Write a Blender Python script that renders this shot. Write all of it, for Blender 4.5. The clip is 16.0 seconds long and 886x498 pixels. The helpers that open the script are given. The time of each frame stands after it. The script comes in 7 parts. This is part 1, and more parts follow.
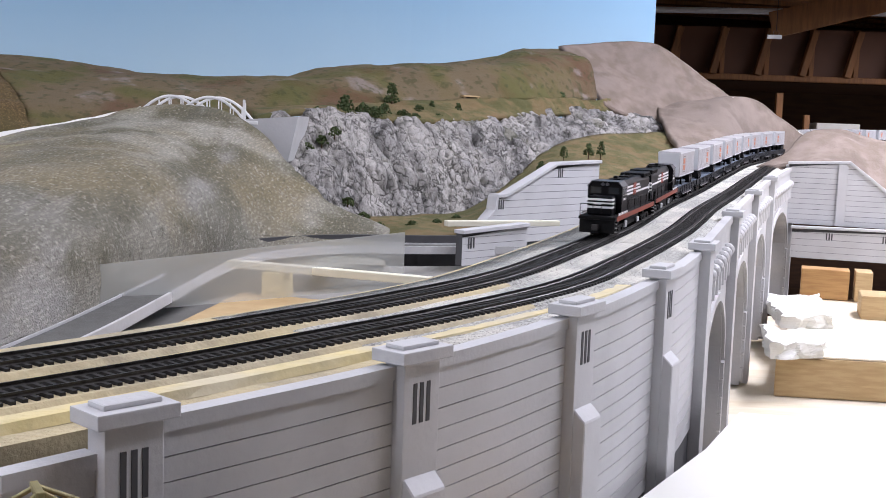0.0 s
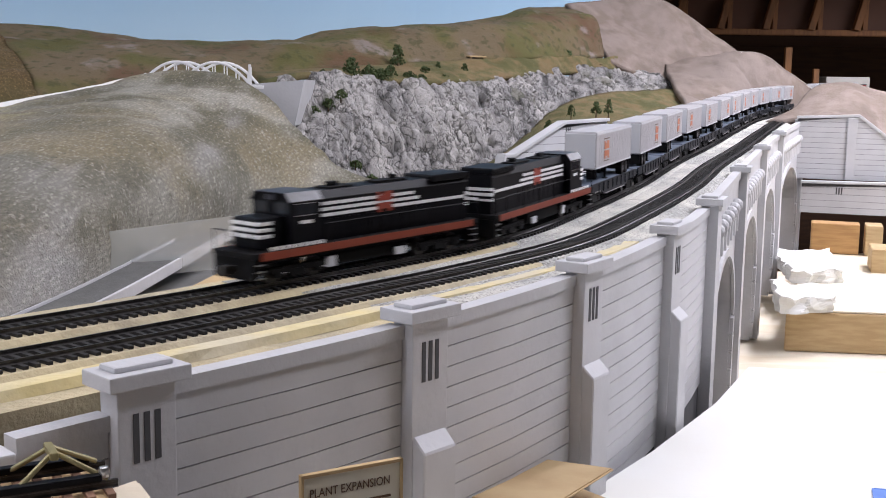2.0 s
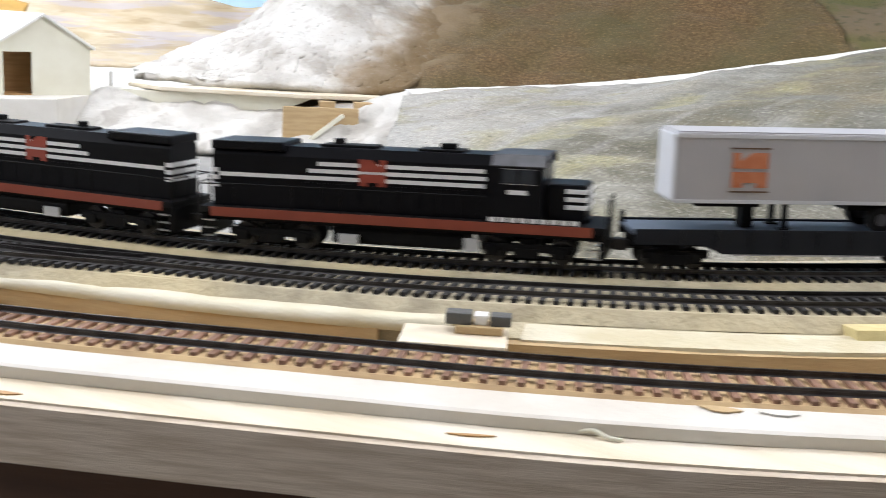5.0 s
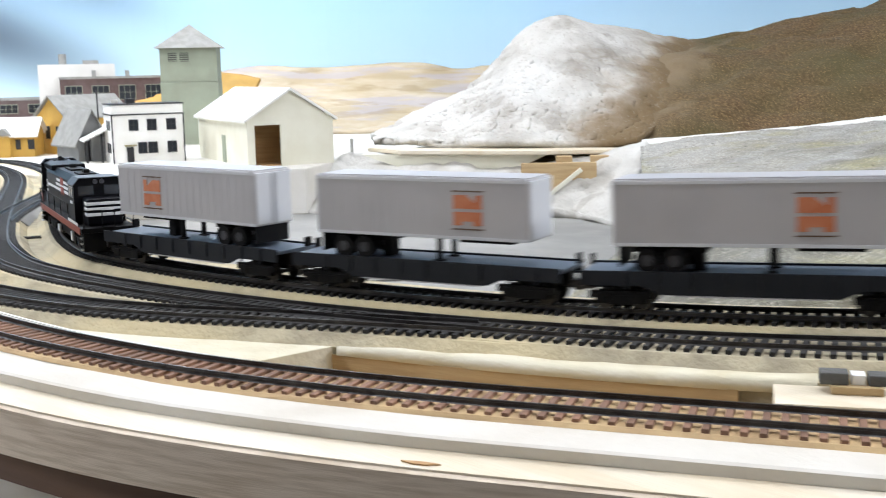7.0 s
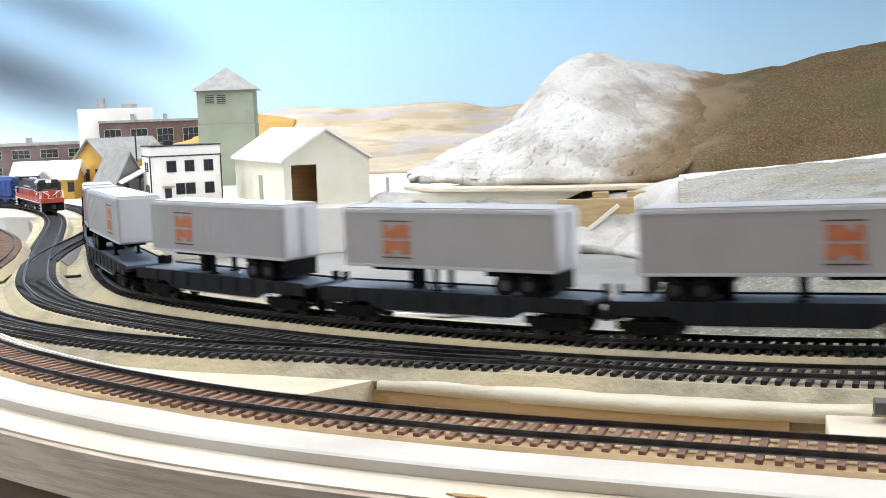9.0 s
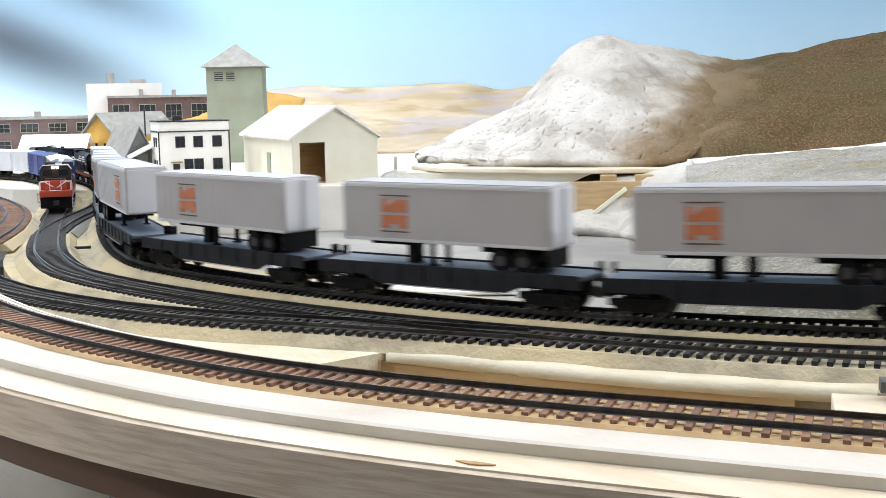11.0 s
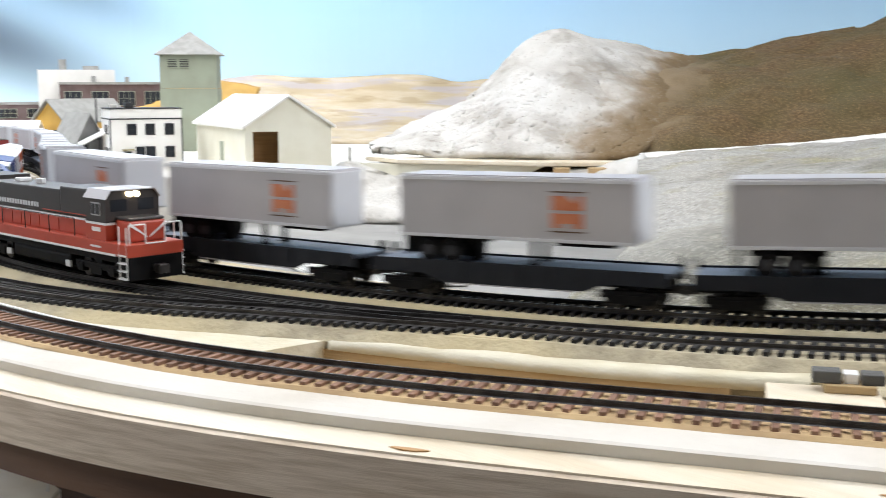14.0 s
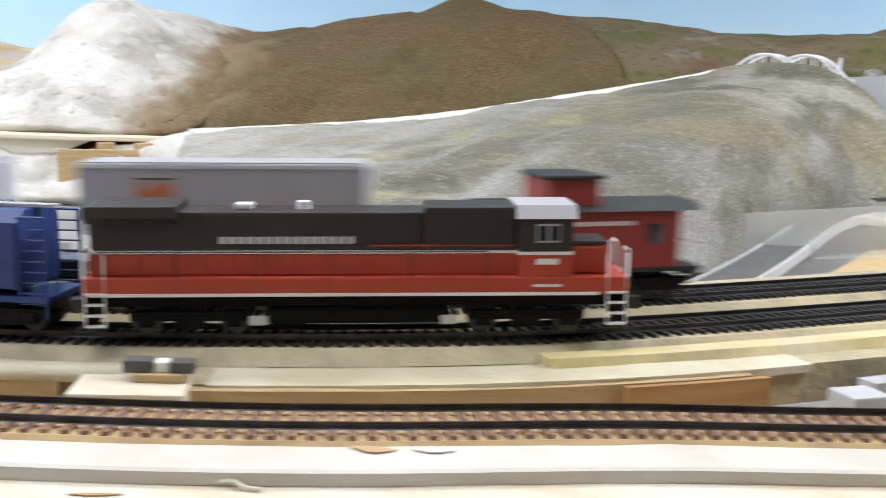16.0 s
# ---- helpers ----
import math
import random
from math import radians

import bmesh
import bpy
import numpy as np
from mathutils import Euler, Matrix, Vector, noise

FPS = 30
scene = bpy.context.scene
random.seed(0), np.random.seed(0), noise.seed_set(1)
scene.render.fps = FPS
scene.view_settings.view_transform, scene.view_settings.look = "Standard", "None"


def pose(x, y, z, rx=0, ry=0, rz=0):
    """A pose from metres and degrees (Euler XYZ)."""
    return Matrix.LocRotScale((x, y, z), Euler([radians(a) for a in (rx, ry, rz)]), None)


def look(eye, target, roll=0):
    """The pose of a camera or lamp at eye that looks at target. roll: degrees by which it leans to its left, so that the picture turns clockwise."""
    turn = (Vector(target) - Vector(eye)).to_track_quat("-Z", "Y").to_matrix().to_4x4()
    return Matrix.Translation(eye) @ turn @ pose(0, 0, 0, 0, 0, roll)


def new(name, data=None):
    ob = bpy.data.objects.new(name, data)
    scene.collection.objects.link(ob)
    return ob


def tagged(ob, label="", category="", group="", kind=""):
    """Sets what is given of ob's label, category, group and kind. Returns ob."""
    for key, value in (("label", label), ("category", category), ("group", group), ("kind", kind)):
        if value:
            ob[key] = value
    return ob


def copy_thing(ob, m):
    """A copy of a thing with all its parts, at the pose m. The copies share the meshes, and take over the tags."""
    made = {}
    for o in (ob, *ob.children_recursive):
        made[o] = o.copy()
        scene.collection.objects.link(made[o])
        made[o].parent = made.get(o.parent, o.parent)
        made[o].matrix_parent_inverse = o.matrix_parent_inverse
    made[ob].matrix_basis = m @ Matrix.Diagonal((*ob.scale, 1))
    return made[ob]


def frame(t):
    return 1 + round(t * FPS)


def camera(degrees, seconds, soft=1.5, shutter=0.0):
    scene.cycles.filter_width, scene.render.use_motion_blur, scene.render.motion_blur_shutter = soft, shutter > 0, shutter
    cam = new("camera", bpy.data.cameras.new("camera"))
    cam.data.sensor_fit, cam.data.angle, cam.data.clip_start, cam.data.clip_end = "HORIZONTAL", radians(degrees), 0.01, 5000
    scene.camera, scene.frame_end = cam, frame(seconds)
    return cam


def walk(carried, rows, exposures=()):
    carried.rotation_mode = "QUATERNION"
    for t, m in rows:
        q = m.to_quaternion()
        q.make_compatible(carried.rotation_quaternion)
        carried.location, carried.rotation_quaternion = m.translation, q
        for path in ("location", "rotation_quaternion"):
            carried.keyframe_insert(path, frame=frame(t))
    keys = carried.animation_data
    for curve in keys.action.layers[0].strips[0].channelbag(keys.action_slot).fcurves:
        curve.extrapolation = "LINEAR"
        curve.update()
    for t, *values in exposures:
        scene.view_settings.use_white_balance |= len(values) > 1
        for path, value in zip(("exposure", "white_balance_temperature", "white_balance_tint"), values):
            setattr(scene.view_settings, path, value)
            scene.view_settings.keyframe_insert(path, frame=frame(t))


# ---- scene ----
cam = camera(42.7, 16.0, 0.75, 0.6)
PATH = [
    (0, (0.0227, -0.0470, 0.1176), (-0.0423, 1.9392, -0.1076), 2.01),
    (0.5, (0.0229, -0.0464, 0.1143), (-0.0402, 1.9393, -0.1165), 1.62),
    (1, (0.0239, -0.0461, 0.1133), (-0.0424, 1.9394, -0.1177), 1.41),
    (1.5, (0.0244, -0.0462, 0.1139), (-0.0519, 1.9378, -0.1265), 1.79),
    (2, (0.0247, -0.0490, 0.1163), (-0.0562, 1.9280, -0.1753), 0.89),
    (2.2, (0.0221, -0.0499, 0.1132), (-0.0843, 1.9247, -0.1860), 0.88),
    (2.5, (0.0091, -0.0611, 0.1123), (-0.3094, 1.8848, -0.2222), -0.16),
    (2.8, (-0.0137, -0.0622, 0.1092), (-0.4597, 1.8515, -0.2632), -0.30),
    (3, (-0.0328, -0.0898, 0.1155), (-0.6211, 1.7805, -0.2793), -0.10),
    (3.2, (-0.0554, -0.0867, 0.1044), (-0.7475, 1.7527, -0.2664), 0.68),
    (3.5, (-0.0738, -0.0969, 0.1039), (-0.8468, 1.7060, -0.2858), 1.02),
    (4, (-0.1088, -0.1273, 0.1045), (-1.0646, 1.5875, -0.2774), 2.23),
    (4.2, (-0.1182, -0.1369, 0.1055), (-1.1160, 1.5524, -0.2827), 2.35),
    (4.5, (-0.1289, -0.1472, 0.1050), (-1.1762, 1.5117, -0.2835), 2.50),
    (5, (-0.1444, -0.1624, 0.1031), (-1.2718, 1.4414, -0.2928), 2.70),
    (7.3, (-0.1946, -0.2013, 0.1069), (-1.6253, 1.1663, -0.1810), -1.74),
    (7.5, (-0.1956, -0.2003, 0.1066), (-1.6372, 1.1602, -0.1587), -1.89),
    (8, (-0.1972, -0.1988, 0.1052), (-1.6517, 1.1547, -0.1238), -1.89),
    (10.5, (-0.1967, -0.1996, 0.0994), (-1.6550, 1.1431, -0.1662), -1.61),
    (11, (-0.1962, -0.2036, 0.0991), (-1.6546, 1.1381, -0.1707), -0.94),
    (11.5, (-0.1963, -0.2025, 0.0986), (-1.6590, 1.1342, -0.1728), -1.03),
    (12, (-0.1958, -0.2031, 0.0985), (-1.6607, 1.1303, -0.1778), -0.97),
    (12.5, (-0.1956, -0.2032, 0.0984), (-1.6613, 1.1291, -0.1786), -0.87),
    (13, (-0.1950, -0.2022, 0.0970), (-1.6533, 1.1369, -0.1863), -0.64),
    (13.5, (-0.1952, -0.2019, 0.0962), (-1.6493, 1.1409, -0.1910), -0.63),
    (14, (-0.1913, -0.1994, 0.0974), (-1.5964, 1.1953, -0.1865), -0.11),
    (14.5, (-0.1766, -0.1877, 0.1015), (-1.4962, 1.2828, -0.2092), 0.16),
    (15, (-0.1495, -0.1732, 0.1075), (-1.3465, 1.3993, -0.1995), 1.23),
    (15.3, (-0.1390, -0.1616, 0.1077), (-1.2520, 1.4718, -0.1976), 1.32),
    (15.5, (-0.1320, -0.1454, 0.1048), (-1.1716, 1.5348, -0.2050), 1.38),
    (16, (-0.1068, -0.1222, 0.1024), (-0.9838, 1.6470, -0.2149), 2.16),
]
walk(cam, [(t, look(eye, target, roll)) for t, eye, target, roll in PATH],
     [(0, -0.48, 6150, 20), (2.0, -0.52, 6250, 20), (2.5, -0.7, 6650, 15), (3.3, -0.36, 6600, 15), (4.2, -0.14, 6650, 15), (5.0, 0.0, 6250, 13), (7.3, -0.08, 6150, 11), (8.2, -0.08, 6150, 11), (10.3, -0.08, 6330, 11),
      (13.5, -0.08, 6330, 11), (15.0, -0.08, 6300, 11), (16.0, 0.0, 6250, 12)])

# ---------------------------------------------------------------- light
world = bpy.data.worlds.new("room_air")
scene.world = world
world.use_nodes = True
world.node_tree.nodes["Background"].inputs[0].default_value = (0.75, 0.86, 1.0, 1)
world.node_tree.nodes["Background"].inputs[1].default_value = 0.06


def added_tube_light(x, y, z, length, power, turn=0.0):
    lamp = bpy.data.lights.new("added_tube_lamp", "AREA")
    lamp.shape, lamp.size, lamp.size_y = "RECTANGLE", length, 0.16
    lamp.energy, lamp.color = power, (0.95, 0.97, 1.0)
    ob = new("added_tube_lamp", lamp)
    ob.matrix_world = pose(x, y, z - 0.03, 0, 0, turn)
    return ob


# added lamps, placed and powered for brightness; their ceiling fixtures are unseen
LAMPS = [(-0.7, 0.0, 1.22, 1.2, 9, 20), (-1.9, 0.35, 1.22, 1.2, 14, 35), (-0.35, 1.0, 1.22, 1.2, 6, 20), (1.15, 1.05, 1.22, 1.2, 32, 60),
         (-2.6, 1.2, 1.22, 1.2, 22, 60), (1.2, 2.1, 1.22, 1.2, 58, 60), (-2.7, 0.1, 1.22, 1.2, 18, 60), (-2.1, -1.9, 1.22, 1.2, 60, 45), (2.3, 3.7, 0.6, 1.2, 46, 10)]
for lamp_row in LAMPS:
    added_tube_light(*lamp_row)

# ---------------------------------------------------------------- materials


def material(name, base, rough=0.6, metal=0.0, other=None, scale=60.0, detail=6.0, amount=0.5, bump=0.0, bump_scale=300.0,
             second=None, second_scale=6.0, stretch=(1, 1, 1), per_piece=0.0, spec=0.5, low=0.4, high=0.62):
    m = bpy.data.materials.new(name)
    m.use_nodes = True
    nt = m.node_tree
    b = nt.nodes["Principled BSDF"]
    b.inputs["Roughness"].default_value = rough
    b.inputs["Metallic"].default_value = metal
    b.inputs["Specular IOR Level"].default_value = spec
    tc = nt.nodes.new("ShaderNodeTexCoord")
    mp = nt.nodes.new("ShaderNodeMapping")
    mp.inputs["Scale"].default_value = stretch
    nt.links.new(tc.outputs["Object"], mp.inputs[0])

    def noise_mask(sc, lo, hi):
        n = nt.nodes.new("ShaderNodeTexNoise")
        n.inputs["Scale"].default_value, n.inputs["Detail"].default_value = sc, detail
        nt.links.new(mp.outputs[0], n.inputs["Vector"])
        r = nt.nodes.new("ShaderNodeMapRange")
        r.inputs[1].default_value, r.inputs[2].default_value = lo, hi
        nt.links.new(n.outputs["Fac"], r.inputs[0])
        return r.outputs[0]

    def mixed(fac, a, c, strength):
        mul = nt.nodes.new("ShaderNodeMath")
        mul.operation = "MULTIPLY"
        nt.links.new(fac, mul.inputs[0])
        mul.inputs[1].default_value = strength
        mx = nt.nodes.new("ShaderNodeMix")
        mx.data_type = "RGBA"
        nt.links.new(mul.outputs[0], mx.inputs[0])
        if isinstance(a, tuple):
            mx.inputs[6].default_value = (*a, 1)
        else:
            nt.links.new(a, mx.inputs[6])
        mx.inputs[7].default_value = (*c, 1)
        return mx.outputs[2]

    col = mixed(noise_mask(scale, low, high), base, other or tuple(0.75 * v for v in base), amount)
    if second:
        col = mixed(noise_mask(second_scale, 0.42, 0.6), col, second, 0.8)
    if per_piece:
        oi = nt.nodes.new("ShaderNodeObjectInfo")
        hs = nt.nodes.new("ShaderNodeHueSaturation")
        r = nt.nodes.new("ShaderNodeMapRange")
        r.inputs[3].default_value, r.inputs[4].default_value = 1 - per_piece, 1 + per_piece
        nt.links.new(oi.outputs["Random"], r.inputs[0])
        nt.links.new(r.outputs[0], hs.inputs["Value"])
        nt.links.new(col, hs.inputs["Color"])
        col = hs.outputs[0]
    nt.links.new(col, b.inputs["Base Color"])
    if bump:
        n = nt.nodes.new("ShaderNodeTexNoise")
        n.inputs["Scale"].default_value, n.inputs["Detail"].default_value = bump_scale, 5
        nt.links.new(mp.outputs[0], n.inputs["Vector"])
        bp = nt.nodes.new("ShaderNodeBump")
        bp.inputs["Strength"].default_value = bump
        bp.inputs["Distance"].default_value = 0.002
        nt.links.new(n.outputs["Fac"], bp.inputs["Height"])
        nt.links.new(bp.outputs[0], b.inputs["Normal"])
    return m


def glow(name, colour, strength):
    m = bpy.data.materials.new(name)
    m.use_nodes = True
    b = m.node_tree.nodes["Principled BSDF"]
    b.inputs["Base Color"].default_value = (*colour, 1)
    b.inputs["Emission Color"].default_value = (*colour, 1)
    b.inputs["Emission Strength"].default_value = strength
    return m


M = {
    "rail": material("rail_steel", (0.035, 0.032, 0.032), 0.38, 0.5, (0.1, 0.095, 0.09), 120),
    "tie": material("black_tie", (0.009, 0.0085, 0.0085), 0.75, 0, (0.02, 0.018, 0.017), 200, per_piece=0.3),
    "tie_brown": material("brown_tie", (0.24, 0.13, 0.08), 0.75, 0, (0.15, 0.08, 0.05), 250, per_piece=0.25),
    "ballast": material("grey_ballast", (0.46, 0.46, 0.44), 0.9, 0, (0.2, 0.195, 0.18), 420, 3, 0.8, 0.8, 500, (0.62, 0.6, 0.54), 14),
    "foam": material("yellow_foam_strip", (0.66, 0.55, 0.27), 0.8, 0, (0.5, 0.42, 0.2), 90, 5, 0.6, 0.4, 200, (0.55, 0.5, 0.38), 12),
    "sand": material("tan_roadbed", (0.44, 0.385, 0.265), 0.85, 0, (0.27, 0.235, 0.165), 60, 6, 0.75, 0.6, 300, (0.52, 0.435, 0.26), 9),
    "plaster": material("painted_plaster", (0.5, 0.5, 0.51), 0.6, 0, (0.43, 0.43, 0.44), 30, 6, 0.6, 0.2, 250, (0.54, 0.54, 0.56), 6),
    # dark grey of joints and parapet, also the painted shade of the slots
    "groove": material("dark_grey_slot_shade", (0.07, 0.07, 0.075), 0.8),
    "wood": material("pale_plywood", (0.68, 0.6, 0.46), 0.65, 0, (0.62, 0.52, 0.37), 25, 6, 0.7, 0.1, 120, (0.73, 0.67, 0.56), 5, (1, 6, 6)),
    "wood_edge": material("plywood_edge", (0.68, 0.58, 0.46), 0.75, 0, (0.5, 0.4, 0.29), 40, 6, 0.8, 0.25, 160, None, 6, (1, 1, 14)),
    "board": material("tan_board", (0.5, 0.36, 0.19), 0.7, 0, (0.4, 0.27, 0.13), 30, 6, 0.7, 0.15, 150, None, 6, (1, 1, 7)),
    "pine": material("pine_plank", (0.45, 0.26, 0.1), 0.6, 0, (0.33, 0.17, 0.06), 20, 6, 0.7, 0.1, 90, None, 6, (1, 1, 9)),
    "white_board": material("white_foam_board", (0.74, 0.74, 0.71), 0.7, 0, (0.72, 0.71, 0.66), 14, 6, 0.6, 0.05, 200),
    "homasote": material("pale_fibre_board", (0.68, 0.65, 0.58), 0.8, 0, (0.56, 0.52, 0.44), 30, 6, 0.6, 0.15, 300, (0.72, 0.7, 0.66), 7),
    "fibre": material("grey_beige_fibre_board", (0.62, 0.585, 0.52), 0.8, 0, (0.53, 0.48, 0.4), 30, 6, 0.6, 0.15, 300, (0.66, 0.63, 0.58), 7),
    "deck_cream": material("sanded_cream_edge", (0.6, 0.55, 0.4), 0.85, 0, (0.5, 0.43, 0.27), 45, 6, 0.7, 0.4, 260, (0.66, 0.62, 0.5), 12),
    "bench": material("grey_bench_paint", (0.25, 0.245, 0.23), 0.85, 0, (0.33, 0.32, 0.3), 12, 8, 0.7, 0.2, 200),
    "mound": material("painted_plaster_cloth", (0.125, 0.115, 0.075), 0.85, 0, (0.33, 0.315, 0.265), 12, 14, 0.95, 1.0, 520, (0.16, 0.155, 0.125), 3.0, low=0.42, high=0.6),
    "hill": material("ground_foam_hill", (0.088, 0.05, 0.019), 0.95, 0, (0.19, 0.125, 0.055), 230, 8, 0.8, 1.0, 330, (0.085, 0.075, 0.028), 4.0, low=0.45, high=0.62),
    "green_hill": material("green_foam_hill", (0.1, 0.095, 0.03), 0.95, 0, (0.2, 0.12, 0.075), 9, 10, 0.9, 1.0, 300, (0.13, 0.105, 0.06), 9),
    "grass": material("green_scatter", (0.11, 0.1, 0.038), 0.95, 0, (0.2, 0.145, 0.07), 50, 6, 0.85, 1.0, 400, (0.07, 0.075, 0.022), 11),
    "rock": material("plaster_rock", (0.3, 0.29, 0.285), 0.85, 0, (0.075, 0.072, 0.07), 42, 12, 0.95, 1.0, 140, (0.46, 0.44, 0.42), 14, (1, 1, 0.45), low=0.47, high=0.62),
    "white_rock": material("white_plaster_rock", (0.56, 0.54, 0.5), 0.85, 0, (0.27, 0.24, 0.2), 13, 14, 0.85, 1.0, 160, (0.5, 0.48, 0.44), 26, low=0.5, high=0.62),
    "brown_screen": material("brown_plaster_hill", (0.2, 0.155, 0.125), 0.9, 0, (0.28, 0.225, 0.195), 30, 8, 0.8, 0.9, 240, (0.24, 0.195, 0.17), 5),
    "tan_hill": material("painted_tan_hill", (0.5, 0.41, 0.28), 0.9, 0, (0.58, 0.5, 0.38), 14, 6, 0.7, 0.2, 90, (0.42, 0.33, 0.2), 6, (1, 1, 6)),
    "ochre": material("ochre_hill", (0.5, 0.3, 0.08), 0.9, 0, (0.36, 0.22, 0.06), 20, 6, 0.7),
    "black": material("black_gloss_body", (0.003, 0.003, 0.0045), 0.4, 0, (0.005, 0.005, 0.007), 80, spec=0.12),
    "black_dull": material("black_running_gear", (0.005, 0.005, 0.006), 0.6, 0, (0.01, 0.009, 0.008), 200, spec=0.12),
    "roof_grey": material("grey_cab_roof", (0.016, 0.017, 0.022), 0.4, 0, (0.1, 0.1, 0.12), 80),
    "orange": material("red_orange_stripe", (0.24, 0.045, 0.02), 0.45, 0, (0.2, 0.035, 0.016), 90),
    "dark_logo": material("dark_red_emblem", (0.32, 0.05, 0.025), 0.5),
    "glue": material("tan_glue_bed", (0.55, 0.39, 0.2), 0.8, 0, (0.42, 0.28, 0.15), 60, 6, 0.7, 0.3, 300),
    "logo": material("orange_emblem", (0.5, 0.15, 0.06), 0.5, 0, (0.62, 0.28, 0.16), 140),
    "white": material("white_paint", (0.8, 0.8, 0.8), 0.5, 0, (0.72, 0.72, 0.72), 60),
    "red": material("red_body", (0.43, 0.06, 0.03), 0.42, 0, (0.36, 0.045, 0.02), 50),
    "maroon": material("caboose_red", (0.3, 0.035, 0.03), 0.5, 0, (0.24, 0.03, 0.025), 60),
    "brownblack": material("brown_black_hood", (0.028, 0.022, 0.02), 0.45, 0, (0.04, 0.032, 0.03), 60),
    "silver": material("silver_trailer", (0.46, 0.45, 0.465), 0.42, 0.05, (0.4, 0.39, 0.405), 30, 6, 0.6),
    "trailer_end": material("white_trailer_doors", (0.58, 0.59, 0.62), 0.45, 0, (0.64, 0.65, 0.66), 40),
    "flat": material("dark_blue_flat_car", (0.007, 0.009, 0.014), 0.5, 0, (0.013, 0.015, 0.02), 60, spec=0.3),
    "deck_blue": material("blue_grey_deck", (0.12, 0.15, 0.2), 0.55, 0, (0.08, 0.1, 0.14), 50),
    "blue": material("blue_hopper", (0.025, 0.055, 0.22), 0.4, 0, (0.02, 0.04, 0.16), 60),
    "boxorange": material("orange_box_car", (0.55, 0.12, 0.03), 0.5, 0, (0.45, 0.09, 0.025), 60),
    "rust": material("brown_box_car", (0.2, 0.06, 0.035), 0.6, 0, (0.14, 0.045, 0.03), 60),
    "steel": material("bright_steel", (0.55, 0.55, 0.55), 0.3, 0.9),
    "glass": material("dark_window", (0.02, 0.024, 0.03), 0.08, 0, (0.03, 0.03, 0.035), 50),
    "cream": material("cream_styrene", (0.74, 0.72, 0.6), 0.6, 0, (0.66, 0.63, 0.5), 25, 6, 0.6, 0.05, 200),
    "cream_roof": material("white_roof", (0.82, 0.81, 0.78), 0.65, 0, (0.74, 0.72, 0.66), 30),
    "trim_black": material("black_trim", (0.02, 0.02, 0.022), 0.6),
    "green_grey": material("green_grey_concrete", (0.3, 0.33, 0.25), 0.75, 0, (0.24, 0.26, 0.2), 20, 6, 0.6, 0.1, 150),
    "grey_roof": material("grey_shingle", (0.29, 0.285, 0.265), 0.85, 0, (0.21, 0.205, 0.19), 60, 6, 0.7, 0.4, 300),
    "yellow": material("mustard_siding", (0.55, 0.33, 0.06), 0.65, 0, (0.45, 0.26, 0.05), 50, 6, 0.5, 0.1, 200),
    "grey_wall": material("grey_siding", (0.2, 0.2, 0.2), 0.7, 0, (0.15, 0.15, 0.15), 50),
    "brick": material("dark_brick", (0.1, 0.066, 0.062), 0.85, 0, (0.075, 0.045, 0.043), 90, 6, 0.7, 0.3, 250, (0.14, 0.1, 0.095), 12),
    "pale_wall": material("pale_concrete", (0.62, 0.6, 0.56), 0.8, 0, (0.54, 0.52, 0.48), 25),
    "asphalt": material("grey_road", (0.1, 0.1, 0.095), 0.85, 0, (0.075, 0.075, 0.07), 70, 6, 0.6, 0.3, 400),
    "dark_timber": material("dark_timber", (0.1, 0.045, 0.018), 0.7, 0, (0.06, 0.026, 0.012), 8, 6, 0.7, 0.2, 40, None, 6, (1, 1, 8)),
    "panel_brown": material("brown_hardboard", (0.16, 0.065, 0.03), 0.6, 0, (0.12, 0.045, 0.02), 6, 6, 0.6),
    # lit counterpart of dark_timber; the loft's orange lamp light is in this colour
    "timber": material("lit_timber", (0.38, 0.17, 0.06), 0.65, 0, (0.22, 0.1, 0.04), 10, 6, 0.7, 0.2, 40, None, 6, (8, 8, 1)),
    "dark": material("hole_shade", (0.03, 0.022, 0.018), 0.9, 0, (0.045, 0.03, 0.025), 5),
    "floor": material("concrete_floor", (0.2, 0.19, 0.18), 0.8, 0, (0.15, 0.14, 0.13), 6, 6, 0.7, 0.1, 80),
    "wall": material("painted_wall", (0.5, 0.48, 0.45), 0.8, 0, (0.45, 0.43, 0.4), 4),
    "foliage": material("dark_green_foliage", (0.035, 0.06, 0.018), 0.9, 0, (0.07, 0.085, 0.025), 300, 3, 0.8),
    "bark": material("brown_trunk", (0.09, 0.055, 0.03), 0.9),
    "paper": material("printed_card", (0.72, 0.68, 0.56), 0.7, 0, (0.66, 0.61, 0.48), 40),
    "ink": material("brown_print", (0.12, 0.07, 0.04), 0.7),
    "blue_tape": material("blue_masking_tape", (0.07, 0.2, 0.62), 0.6),
    "straw": material("brass_strip", (0.3, 0.26, 0.12), 0.45, 0.4, (0.2, 0.17, 0.09), 150),
    "cable": material("black_cable", (0.012, 0.012, 0.012), 0.5),
    "white_wire": material("white_wire", (0.75, 0.74, 0.72), 0.5),
    "headlight": glow("lit_headlight", (1.0, 0.83, 0.55), 9),
    "tube": glow("lit_tube", (1.0, 0.97, 0.92), 4),
}


def clear_sheet():
    m = bpy.data.materials.new("milky_clear_sheet")
    m.use_nodes = True
    nt = m.node_tree
    b = nt.nodes["Principled BSDF"]
    # pale colour and raised alpha stand in for the sheet's sheen
    b.inputs["Base Color"].default_value = (0.8, 0.82, 0.8, 1)
    b.inputs["Roughness"].default_value = 0.3
    b.inputs["Alpha"].default_value = 0.3
    return m


